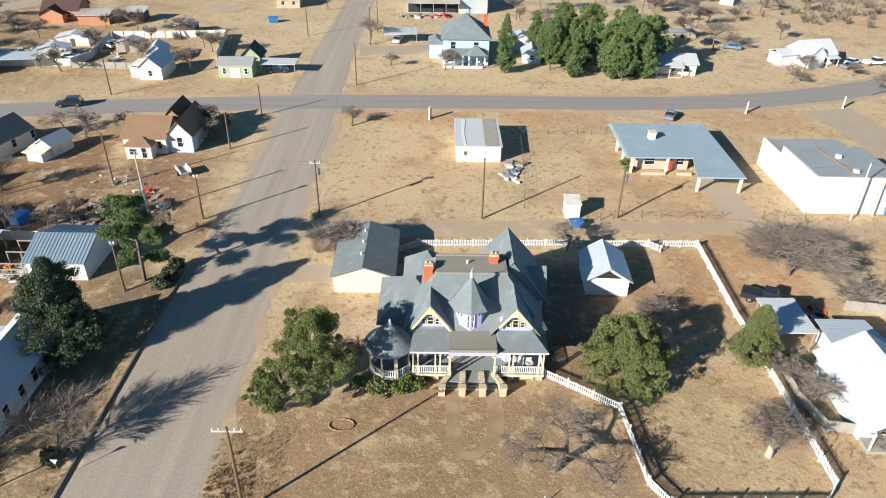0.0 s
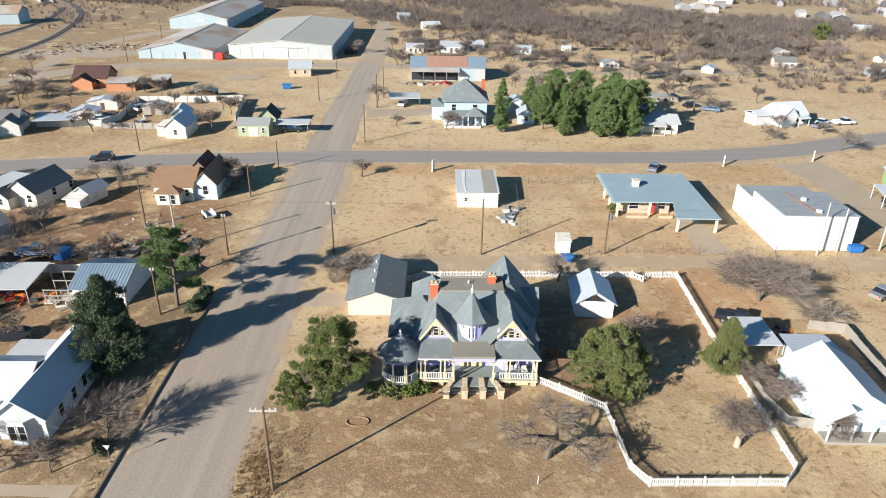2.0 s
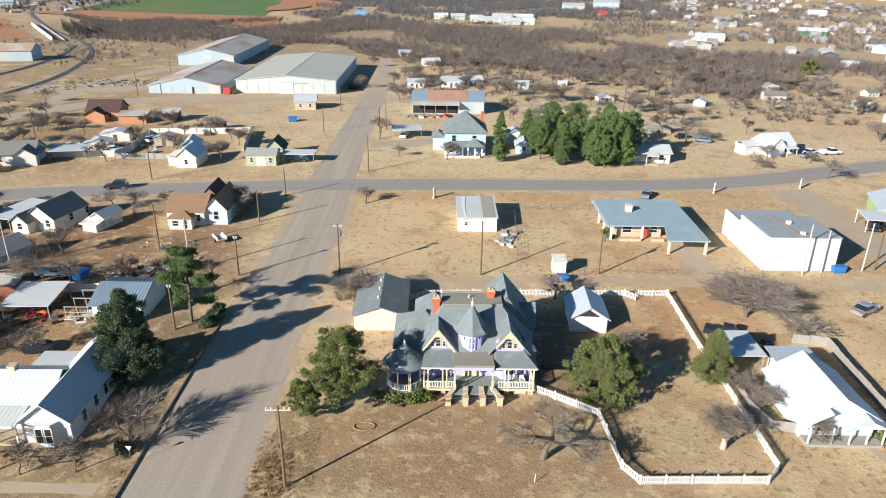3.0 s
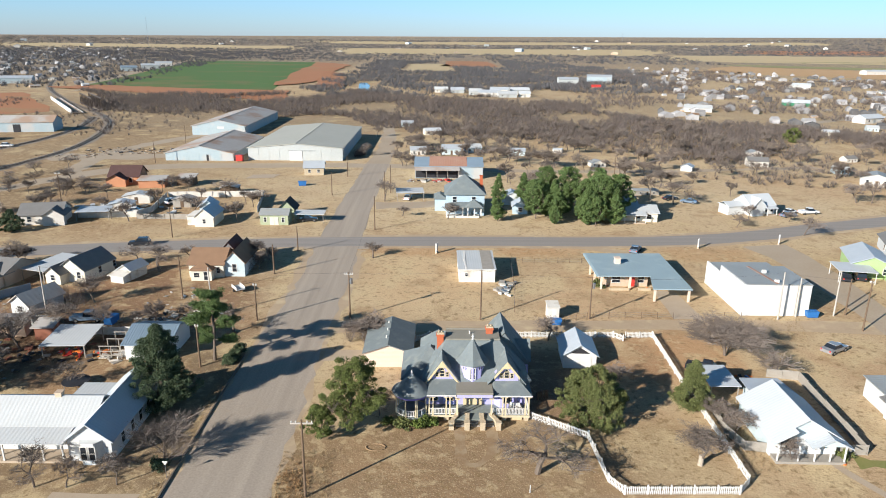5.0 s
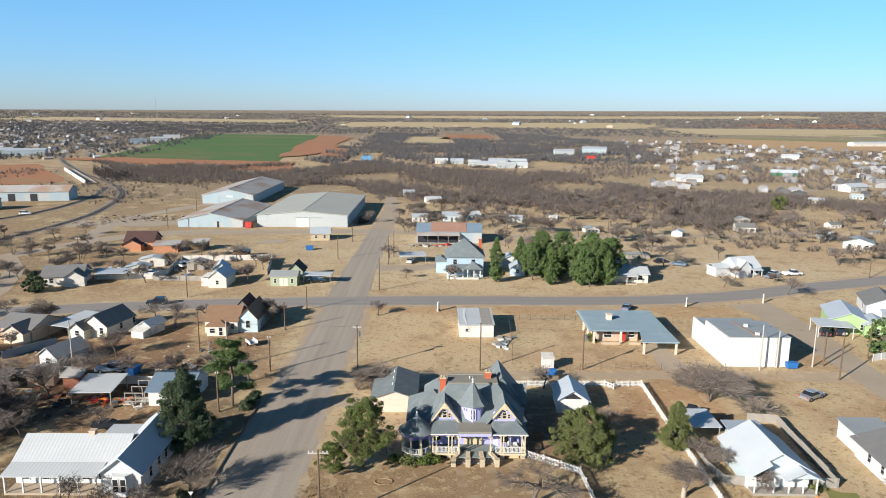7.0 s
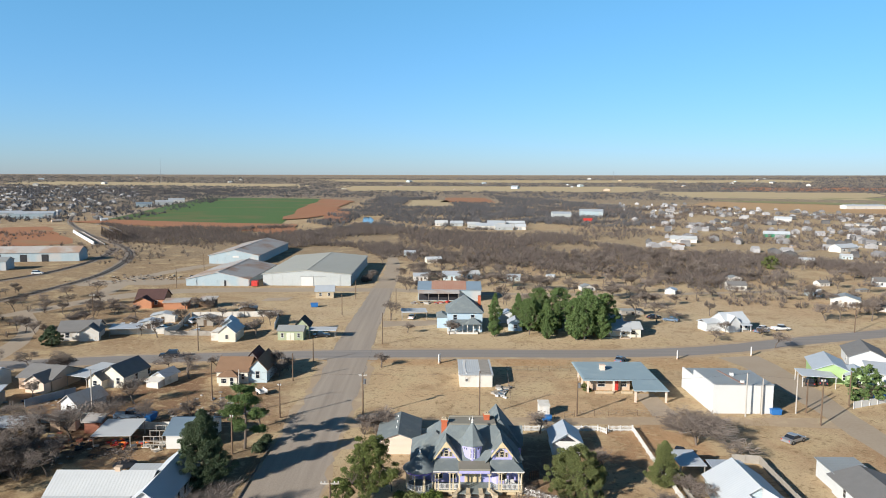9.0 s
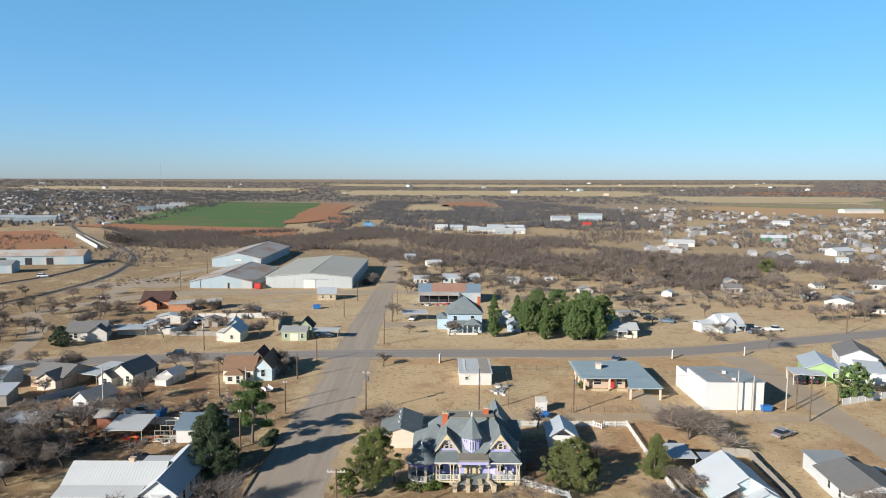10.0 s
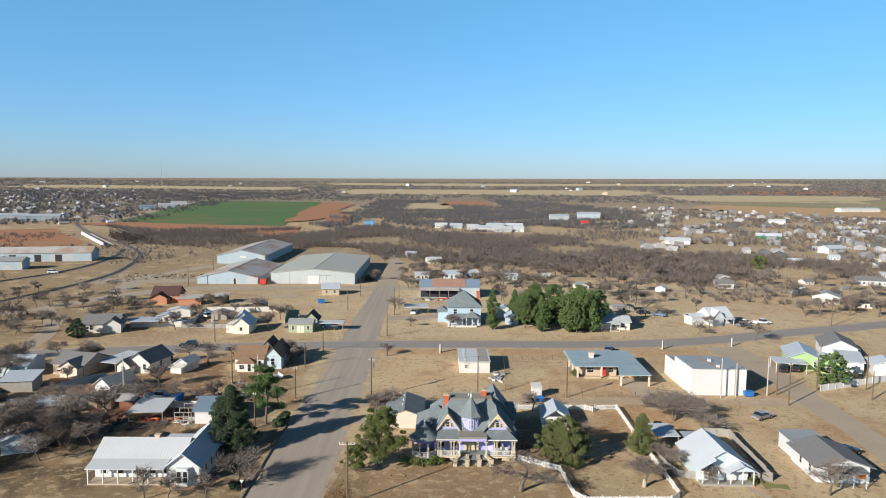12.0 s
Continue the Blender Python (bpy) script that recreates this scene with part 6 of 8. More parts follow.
part("pale_trunk", Build().tube((0, 0, -0.1), (0.05, 0, 1.25), 0.32, 0.26, 9), M["pale_bark"], bt)
bare_tree(41.6, 66.8, 5.4, 0.65, 13, forks=5, depth=5, trunk=0.22, wide=1.7, fine=0.018, low=0.0, label="wide leafless mesquite with low crooked limbs")
bare_tree(46.8, 61.0, 3.6, 0.6, 14, forks=5, depth=4, trunk=0.1, wide=1.5, fine=0.016, low=0.0, label="leafless bushy sapling behind the cottage")
bare_tree(-12.0, 72.2, 5.0, 0.6, 15, forks=5, depth=5, trunk=0.16, wide=1.3, fine=0.015, low=0.0, label="leafless bushy tree beside the garage")
bare_tree(-8.0, 49.5, 3.6, 0.9, 16, depth=6, trunk=0.1, label="leafless shrub beside the round porch")
bare_tree(16.2, 71.8, 4.4, 0.95, 17, depth=6, trunk=0.16, label="leafless bushy tree beside the back fence")
bare_tree(24.0, 58.5, 3.4, 0.6, 18, forks=5, depth=4, trunk=0.08, wide=1.5, fine=0.016, low=0.0, label="leafless shrub inside the fence")
bare_tree(-14.6, 112.6, 3.2, 1.2, 19, depth=6, trunk=0.22, label="small crooked leafless tree in the grass")
bare_tree(-39.0, 108.6, 5.4, 0.9, 20, depth=6, trunk=0.2, label="leafless bushy trees beside the brown-roofed house")
bare_tree(-36.5, 105, 4.2, 0.9, 21, depth=6, trunk=0.16, label="leafless bushy trees beside the brown-roofed house")
bare_tree(-32.9, 74.1, 4.6, 0.95, 22, depth=5, trunk=0.2, label="leafless pollarded tree beside the street")
bare_tree(-41.8, 78.5, 3.8, 0.9, 23, depth=5, trunk=0.3, label="pruned leafless tree with a thick trunk")
bare_tree(-30.3, 38.6, 5.4, 0.42, 24, forks=6, depth=4, trunk=0.1, wide=1.5, fine=0.016, low=0.0, label="fan-shaped leafless shrub beside the kerb")
bare_tree(-34.0, 35.6, 4.0, 0.8, 25, depth=6, trunk=0.09, label="slender leafless tree in the grass")
bare_tree(-42.2, 35.2, 4.4, 0.8, 26, depth=6, trunk=0.12, label="leafless shrub in front of the long porch")
bare_tree(-39.0, 35.2, 3.6, 0.8, 27, depth=6, trunk=0.1, label="leafless shrub in front of the long porch")
bare_tree(53.4, 37.0, 6.0, 0.85, 28, forks=3, depth=6, trunk=0.2, label="tall leafless tree in front of the white house")
bare_tree(34.2, 45.5, 3.8, 1.0, 29, depth=6, trunk=0.1, label="leafless shrub between the fences")
bare_tree(33.6, 48.2, 3.4, 1.0, 30, depth=6, trunk=0.1, label="leafless shrub between the fences")
bare_tree(38.3, 40.2, 3.0, 0.9, 31, depth=6, trunk=0.07, label="thin leafless sapling at the porch")
bare_tree(-55.6, 103, 6.2, 0.8, 32, depth=6, trunk=0.3, label="large grey leafless tree beside the sheds")
bare_tree(-10, 148.5, 3.6, 0.9, 33, depth=6, trunk=0.14, label="small leafless tree before the blue house")
bare_tree(1.8, 145.5, 4.4, 0.95, 34, depth=6, trunk=0.16, label="leafless tree before the blue house")
bare_tree(-16.0, 165, 6.5, 0.8, 35, depth=6, trunk=0.2, label="leafless tree beside the white carport")
bare_tree(-49.5, 56.5, 3.6, 0.95, 36, depth=6, trunk=0.1, label="leafless shrub behind the long house")
bare_tree(36.5, 99.5, 1.4, 1.0, 37, depth=5, trunk=0.04, label="small leafless shrub in the yard")

# kinds of leafless tree that stand in numbers through the town
kinds = []
for i in range(6):
    kinds.append(bare_meshes(100 + i, 6.0, 0.5 + 0.06 * i, forks=3, depth=6, trunk=0.17, wide=0.95 + 0.05 * i, fine=0.017))
kinds = [(a_.mesh("trunk", M["bark"]), c_.mesh("crown", M["twig"])) for a_, c_ in kinds]


def town_tree(x, y, s, rz, k):
    t = thing("bare_tree", x, y, rz, "leafless grey-brown tree among houses and yards", "tree", "bare trees of the town")
    t.scale = (s, s, s)
    part("trunk", kinds[k][0], None, t)
    part("crown", kinds[k][1], None, t)


rnd = random.Random(77)
spots = []
for (x0, x1, y0, y1, n, lo, hi) in ((-90, -57, 38, 68, 40, 0.7, 1.3), (-66, -40, 70, 76, 8, 0.5, 0.9), (-105, -60, 70, 112, 46, 0.5, 1.1), (-26, 160, 255, 330, 60, 0.6, 1.1), (-30, -24, 0, 30, 0, 1, 1), (-66, -34, 106, 114, 9, 0.5, 0.9), (-110, -48, 140, 182, 26, 0.5, 1.0),
                                     (-170, -104, 130, 215, 50, 0.5, 1.0), (20, 75, 164, 260, 40, 0.6, 1.2), (66, 150, 108, 135, 12, 0.6, 1.0), (60, 190, 165, 260, 60, 0.6, 1.2), (-14, 20, 215, 290, 24, 0.6, 1.1), (-34, -14, 240, 300, 10, 0.7, 1.1), (72, 100, 136, 150, 4, 0.5, 0.8), (95, 130, 100, 130, 8, 0.7, 1.0)):
    for _ in range(n):
        spots.append((rnd.uniform(x0, x1), rnd.uniform(y0, y1), rnd.uniform(lo, hi)))
KEEP = [(-72, -50, 28, 47), (-82, -62, 92, 108), (-92, -78, 90, 104), (-76, -64, 78, 91), (-60.5, -36, 63, 73.5), (-64, -56, 94, 105), (-54, -36, 38, 54), (-104, -90, 134, 147), (-63, -52, 134, 146), (-106, -82, 178, 200), (-116, -60, 218, 278), (-74, -34, 226, 300), (-10, 16, 195, 216), (40, 57, 140, 164), (74, 94, 148, 163), (-20, -8, 160, 172), (80, 112, 92, 122), (68, 82, 60, 124), (-120, -30, 216, 226), (-130, 130, 110, 132)]
for x, y, s in spots:
    if not any(a_ < x < b_ and c_ < y < d_ for a_, b_, c_, d_ in KEEP) and not (-29 < x < -17):
        town_tree(x, y, s, rnd.uniform(0, 360), rnd.randrange(6))

# row of evergreens beyond the main road
ever = []
for k, (hh, rr2, st) in enumerate(((12.5, 2.9, "cone"), (10.5, 3.9, "oak"), (9.2, 3.2, "cone"))):
    ever.append(evergreen("evergreen_tree", "tall dark green evergreen in a dense row", (14.4, 24.5, 29.5)[k], (144, 147, 146)[k], hh, rr2, 40 + k, M["pine_leaf"], st, 230, 170, 0.095, 0.2))
    ever[-1]["group"] = "evergreens beyond the road"
for x, y, s, k in ((24, 156, 0.9, 2), (28.5, 141.5, 0.6, 2), (27.5, 150, 0.95, 2), (36.5, 141.0, 1.05, 2), (40, 143, 1.2, 1), (43.5, 141.5, 1.05, 2), (45.5, 147, 1.15, 1), (41, 150, 1.1, 1), (35, 160, 1.1, 1), (37.5, 148, 1.0, 1), (33, 152, 0.9, 2), (43, 158, 1.1, 1), (31, 158, 0.9, 2), (23, 162, 1.0, 2), (30, 166, 1.0, 1), (38.5, 139.8, 0.75, 1)):
    copy_thing(ever[k], pose(x, y, 0, 0, 0, (x * 37) % 360) @ Matrix.Scale(s, 4))


# ---------------------------------------------------------------- brush and far woods
def inside(x, y, poly):
    hit = np.zeros(len(x), bool)
    for (x0, y0), (x1, y1) in zip(poly, poly[1:] + poly[:1]):
        k = ((y0 > y) != (y1 > y)) & (x < (x1 - x0) * (y - y0) / (y1 - y0 + 1e-9) + x0)
        hit ^= k
    return hit


def brush(name, label, polys, n, h0, h1, blades, width, material, seed, gaps=0.0, round_=0.6, avoid=(), ragged=0.0):
    """Leafless thicket: fans of thin stems over whole areas."""
    rs = np.random.RandomState(seed)
    xs, ys = [], []
    for poly, share in polys:
        px, py = np.array(poly).T
        x, y = rs.uniform(px.min(), px.max(), n * 6), rs.uniform(py.min(), py.max(), n * 6)
        k = inside(x + ragged * np.sin(y / 17 + x / 41), y + ragged * np.sin(x / 13 + y / 37), poly)
        if gaps:
            k &= np.sin(x / 17 + 1.3 * np.sin(y / 31)) + np.sin(y / 23 + 1.7 * np.sin(x / 29)) + rs.uniform(-0.8, 0.8, len(x)) > gaps
        for a_, b_, c_, d_ in avoid:
            k &= ~((x > a_) & (x < b_) & (y > c_) & (y < d_))
        x, y = x[k][:int(n * share)], y[k][:int(n * share)]
        xs.append(x)
        ys.append(y)
    x, y = np.concatenate(xs), np.concatenate(ys)
    z = np.array([terrain(a_, b_) for a_, b_ in zip(x, y)])
    h = rs.uniform(h0, h1, len(x))
    m_ = len(x) * blades
    base = np.repeat(np.stack([x, y, z], 1), blades, axis=0)
    hh = np.repeat(h, blades)
    w = rs.uniform(0, 2 * np.pi, m_)
    q = rs.uniform(0, 1, m_) ** 0.5 * hh * round_
    tip = base + np.stack([np.cos(w) * q, np.sin(w) * q, hh * np.sqrt(np.maximum(0.05, 1 - (q / hh / round_) ** 2 * 0.7)) * rs.uniform(0.6, 1.0, m_)], 1)
    lift = rs.uniform(0.0, 0.75, m_)[:, None]
    root = base + (tip - base) * lift
    w2 = rs.uniform(0, 2 * np.pi, m_)
    tip = tip + np.stack([np.cos(w2), np.sin(w2), rs.uniform(-0.3, 0.6, m_)], 1) * (hh * 0.16)[:, None]
    w2 = rs.uniform(0, 2 * np.pi, m_)
    side = np.stack([np.cos(w2), np.sin(w2), rs.uniform(-0.6, 0.6, m_)], 1) * width * rs.uniform(0.5, 1.3, m_)[:, None]
    v = np.stack([root - side, root + side, tip], axis=1).reshape(-1, 3)
    f = np.arange(len(v)).reshape(-1, 3)
    me = bpy.data.meshes.new(name)
    me.from_pydata(v.tolist(), [], f.tolist())
    me.materials.append(material)
    ob = new(name, me)
    return tagged(ob, label, "brush", kind="stuff")


YARDS = [(-104, -60, 218, 278), (-76, -33, 222, 300), (-120, -82, 288, 369), (-240, -172, 255, 322), (-30, -17, 230, 330), (-10, 16, 195, 216), (20, 75, 495, 530)]
river = [(-300, 560), (-236, 450), (-186, 395), (-140, 345), (-124, 372), (-80, 374), (-36, 375), (-32, 320), (0, 312), (40, 268), (90, 236), (150, 236), (215, 262), (205, 330), (150, 372), (100, 448), (76, 520), (20, 530), (-50, 590), (-110, 545), (-230, 520)]
brush("brush_thicket", "dense leafless grey-brown thicket along the creek", [(river, 1.0)], 9500, 1.8, 5.0, 34, 0.08, M["brush"], 5, gaps=-0.75, avoid=YARDS, ragged=13)
brush("brush_scrub", "scattered leafless scrub on dry ground", [([(-30, 232), (240, 150), (340, 300), (-30, 330)], 0.45), ([(-320, 240), (-130, 300), (-150, 380), (-360, 520)], 0.25), ([(-320, 120), (-115, 120), (-125, 215), (-160, 240), (-330, 300)], 0.3), ([(-34, 240), (-30, 300), (-24, 300), (-28, 240)], 0.02)], 1900, 1.4, 4.0, 44, 0.06, M["brush"], 6, gaps=0.1, avoid=YARDS + KEEP)
brush("town_trees", "many leafless trees among far houses", [([(130, 260), (420, 250), (900, 800), (700, 1100), (150, 1000), (90, 440), (240, 420)], 1.0)], 6200, 2.6, 5.5, 26, 0.12, M["brush"], 7, gaps=-0.1, avoid=[(430, 900, 820, 1300)])
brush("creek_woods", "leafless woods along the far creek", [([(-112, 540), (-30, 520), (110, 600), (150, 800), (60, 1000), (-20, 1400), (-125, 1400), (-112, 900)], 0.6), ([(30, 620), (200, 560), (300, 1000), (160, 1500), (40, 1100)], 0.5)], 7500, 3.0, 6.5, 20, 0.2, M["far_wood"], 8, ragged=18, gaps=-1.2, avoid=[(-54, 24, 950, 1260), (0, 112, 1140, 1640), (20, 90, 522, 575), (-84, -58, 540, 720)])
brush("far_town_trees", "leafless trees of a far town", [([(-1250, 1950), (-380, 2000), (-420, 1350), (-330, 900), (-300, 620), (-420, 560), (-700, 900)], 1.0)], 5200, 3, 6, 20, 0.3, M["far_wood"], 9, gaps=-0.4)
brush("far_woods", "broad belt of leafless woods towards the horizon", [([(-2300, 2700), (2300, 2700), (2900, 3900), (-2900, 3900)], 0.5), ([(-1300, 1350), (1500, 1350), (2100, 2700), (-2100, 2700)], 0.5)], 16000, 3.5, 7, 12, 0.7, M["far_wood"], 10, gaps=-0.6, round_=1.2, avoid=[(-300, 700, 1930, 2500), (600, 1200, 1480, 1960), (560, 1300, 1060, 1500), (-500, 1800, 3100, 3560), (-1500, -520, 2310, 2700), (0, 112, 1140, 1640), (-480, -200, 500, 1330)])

brush("yard_thicket", "dark leafless thicket in the unkempt side yard", [([(-96, 40), (-72, 42), (-62, 52), (-62, 62), (-96, 70)], 1.0)], 170, 2.0, 5.5, 70, 0.026, M["brush"], 14)
brush("road_thicket", "leafless shrubs beside the houses", [([(-42, 102), (-36, 103), (-36, 112), (-44, 112)], 0.4), ([(-14, 69), (-11.6, 69), (-11.6, 75), (-15, 75)], 0.2), ([(-74, 78), (-60, 80), (-62, 92), (-66, 94)], 0.4)], 60, 1.5, 4.0, 80, 0.02, M["brush"], 15)

# ---------------------------------------------------------------- fences
def picket_fence(name, label, line, h=1.05, gap=0.2, width=0.1, material=None, rails=2, post_gap=2.4):
    """Posts, rails and pickets one by one; pickets past the first 300 are joined."""
    f = thing(name, 0, 0, 0, label, "fence")
    pk = Build()
    one = Build().prism([(-width / 2, 0, 0.06), (width / 2, 0, 0.06), (width / 2, 0, h - 0.08), (0, 0, h), (-width / 2, 0, h - 0.08)], (0, 0.025, 0)).mesh("picket", material or M["white"])
    count = 0
    for p, q in zip(line, line[1:]):
        p, q = Vector(p), Vector(q)
        d = q - p
        u = d.normalized()
        s = Vector((-u.y, u.x))
        for zz in (0.28, h * 0.72)[:rails]:
            a_, c_ = p + s * 0.03, q + s * 0.03
            part("rail", Build().prism([(a_.x, a_.y, zz), (c_.x, c_.y, zz), (c_.x + s.x * 0.05, c_.y + s.y * 0.05, zz), (a_.x + s.x * 0.05, a_.y + s.y * 0.05, zz)], (0, 0, 0.1)), material or M["white"], f)
        n = max(1, int(d.length / gap))
        for i in range(n):
            c = p + d * (i + 0.5) / n
            count += 1
            if count <= 300:
                part("picket", one, None, f, m=pose(c.x, c.y, 0, random.uniform(-2, 2), random.uniform(-2.5, 2.5), math.degrees(math.atan2(u.y, u.x))))
                continue
            e0, e1 = c - u * width / 2, c + u * width / 2
            pk.prism([(e0.x, e0.y, 0.06), (e1.x, e1.y, 0.06), (e1.x, e1.y, h - 0.08), (c.x, c.y, h), (e0.x, e0.y, h - 0.08)], (s.x * 0.025, s.y * 0.025, 0))
        k = max(1, round(d.length / post_gap))
        for i in range(k + 1):
            c = p + d * i / k + s * 0.1
            part("post", Build().box(-0.06, 0.06, -0.06, 0.06, -0.1, h + 0.08), material or M["white"], f, m=pose(c.x, c.y, 0, 0, 0, math.degrees(math.atan2(u.y, u.x))))
    if pk.v:
        part("picket_row", pk, material or M["white"], f)["kind"] = "stuff"
    return f


def board_fence(name, label, line, h, material, tilt=0.02, seed=0, step=2.4):
    f = thing(name, 0, 0, 0, label, "fence")
    q_ = random.Random(seed)
    for p, q in zip(line, line[1:]):
        p, q = Vector(p), Vector(q)
        n = max(1, round((q - p).length / step))
        w = math.degrees(math.atan2(q.y - p.y, q.x - p.x))
        l_ = (q - p).length / n
        for i in range(n):
            c = p + (q - p) * i / n
            part("panel", Build().box(0.03, l_ - 0.03, -0.03, 0.03, 0.02, h + q_.uniform(-0.06, 0.06)), material, f, m=pose(c.x, c.y, 0, q_.uniform(-3, 3), 0, w))
            part("post", Build().box(-0.05, 0.05, -0.12, -0.03, -0.1, h + 0.05), material, f, m=pose(c.x, c.y, 0, 0, 0, w))
    return f


picket_fence("picket_fence", "white wooden picket fence round the side yard", [(10.3, 49.0), (16.6, 44.5), (17.0, 36.4), (18.2, 34.3), (30.2, 34.4), (31.9, 36.2), (32.1, 44.5), (32.2, 58.6), (32.7, 73.0), (28.4, 72.9)])
picket_fence("picket_fence", "white wooden picket fence behind the house", [(-4.2, 71.0), (-2.1, 72.4), (13.7, 72.8), (20.8, 72.8), (26.5, 72.9), (27.7, 71.6)])
board_fence("board_fence", "weathered grey board fence between the yards", [(33.6, 52), (33.2, 46), (34.0, 42.4), (36.6, 41.9)], 1.2, M["grey_wood"], seed=1)
board_fence("board_fence", "weathered grey board fence round the cottage yard", [(44.4, 41.6), (47.4, 41.5), (48.6, 59.2), (44.6, 60.2)], 1.3, M["grey_wood"], seed=2)
board_fence("board_fence", "worn white board fence behind the shelter", [(-59.5, 73.1), (-47.0, 72.8)], 1.4, M["white_worn"], seed=3)
board_fence("board_fence", "pale grey metal fence of the junk yard", [(-84, 72.6), (-77, 75), (-63.2, 76.8)], 1.6, M["metal_wall"], seed=4)
board_fence("board_fence", "dark blue-grey fence beside the yard", [(-80, 84), (-74.5, 92)], 1.5, M["metal_blue"], seed=5)
board_fence("board_fence", "white panel fence beyond the main road", [(-92, 144), (-77.7, 145.1), (-76, 151), (-78.5, 167.7)], 1.6, M["white_worn"], seed=6)
board_fence("board_fence", "long white wall round the back yard", [(-78, 167.7), (-51.5, 170.3), (-48.5, 151)], 1.7, M["white_worn"], seed=7)
board_fence("board_fence", "brown weathered board fence in the grass", [(-77, 143.5), (-63, 143.2)], 1.4, M["grey_wood"], seed=8)
board_fence("board_fence", "white board fence beside the gravel street", [(79.2, 85.4), (98.3, 93.1)], 1.4, M["white"], seed=9)
for line in ([(12.2, 83), (13.2, 92), (14.0, 106)], [(14.2, 110), (29, 110)], [(25, 80.6), (38.5, 80.7)], [(44.2, 80.8), (50, 81)], [(20, 78.9), (24, 80.4)]):
    f_ = thing("wire_fence", 0, 0, 0, "thin wire fence on weathered wooden posts", "fence")
    wires = Build()
    for p, q in zip(line, line[1:]):
        n = max(1, round(math.dist(p, q) / 2.5))
        for i in range(n + 1):
            x, y = p[0] + (q[0] - p[0]) * i / n, p[1] + (q[1] - p[1]) * i / n
            part("post", Build().tube((x, y, -0.1), (x, y, 1.15), 0.05, 0.045, 6), M["pole_wood"], f_)
        for zz in (0.4, 0.75, 1.1):
            wires.tube((*p, zz), (*q, zz), 0.012, 0.012, 4)
    part("wire", wires, M["chrome"], f_)
ed = Build()
for i in range(14):
    w_ = 2 * math.pi * i / 14
    ed.tube((-7.9 + 1.1 * math.cos(w_), 42.6 + 0.7 * math.sin(w_), 0.04), (-7.9 + 1.1 * math.cos(w_ + 0.4), 42.6 + 0.7 * math.sin(w_ + 0.4), 0.04), 0.09, 0.05, 6)
single("flower_bed_edging", ed, M["path"], "ring of stones round an empty flower bed", "edging")


# ---------------------------------------------------------------- poles and signs
def pole(x, y, h, arm=0.0, turn=0, pale=False, can=False, lamp=False, lean=0.0):
    p = thing("utility_pole", x, y, turn, "weathered wooden utility pole" + (" with a transformer" if can else " with a cross-arm" if arm else " standing in dry grass"), "pole", "utility poles")
    part("shaft", Build().tube((0, 0, -0.3), (lean, 0, h), 0.15, 0.1, 9), M["pole_grey"] if pale else M["pole_wood"], p)
    if arm:
        part("crossarm", Build().box(lean - arm / 2, lean + arm / 2, -0.06, 0.06, h - 0.45, h - 0.3), M["pole_grey"], p)
        for k in (-0.45, -0.25, 0.25, 0.45):
            part("insulator", Build().lathe([(0.04, h - 0.3), (0.07, h - 0.2), (0.05, h - 0.1)], 8, (lean + arm * k, 0)), M["white"], p)
    if can:
        part("transformer", Build().lathe([(0.02, h - 2.0), (0.25, h - 1.95), (0.25, h - 1.15), (0.15, h - 1.05)], 12, (0.35, 0)), M["chrome"], p)
    if lamp:
        part("lamp_arm", Build().tube((0, 0, h - 0.8), (1.6, 0, h - 0.2), 0.04, 0.04).tube((1.5, 0, h - 0.22), (2.0, 0, h - 0.25), 0.12, 0.08, 8), M["chrome"], p)


for a_ in ((-15.3, 79.6, 8.2, 1.4, 0, 0, 1), (6.2, 79.8, 8.7), (24.4, 80.4, 7.4, 0, 0, 0, 1), (-14.2, 33.8, 8.8, 2.2), (-38.3, 80.7, 8.5, 0, 0, 1), (-30.4, 78.8, 6.5, 0.6), (-45.9, 88.4, 8), (-16.1, 134.8, 8.4, 0, 0, 0, 0), (-65.3, 80.2, 8.6, 0, 0, 1),
           (56.0, 80.6, 8.4, 0, 0, 1), (59.6, 81.8, 7, 0, 0, 1), (66.4, 82.4, 8, 0, 0, 1), (67.7, 76.2, 8.6, 0.8), (68.6, 82.8, 6.5), (89.6, 86.4, 8), (86.7, 79.8, 6), (79.2, 86.8, 7), (-32.9, 102, 6), (-31.2, 117.1, 5.5), (-106.3, 163, 8, 1.6), (-106.4, 263, 9), (-104, 224, 8), (-16, 166.3, 8.4), (-15, 176.4, 8.4),
           (-31, 201, 7), (-32, 172.6, 7), (-34.2, 62.3, 6.5, 0.5), (-62, 127, 7), (120, 152, 9), (58, 200, 8)):
    pole(*a_[:3], arm=a_[3] if len(a_) > 3 else 0, turn=a_[4] if len(a_) > 4 else 0, pale=bool(a_[5]) if len(a_) > 5 else False, can=bool(a_[6]) if len(a_) > 6 else False)


def stone_sign(x, y, rz):
    s = thing("road_sign", x, y, rz, "white upright marker board beside the road", "sign", "marker boards")
    part("board", Build().box(-0.45, 0.45, -0.12, 0.12, 0.3, 2.2), M["white"], s)
    part("base", Build().box(-0.55, 0.55, -0.2, 0.2, -0.1, 0.3), M["tan_wall"], s)


stone_sign(-1.1, 116.5, 70)
stone_sign(57.6, 121.6, 60)
stone_sign(77.5, 125.2, 60)
ys = thing("yield_sign", -29.3, 36.8, 0, "white triangular yield sign on a thin post", "sign")
part("post", Build().tube((0, 0, -0.1), (0, 0, 1.7), 0.03, 0.03), M["chrome"], ys)
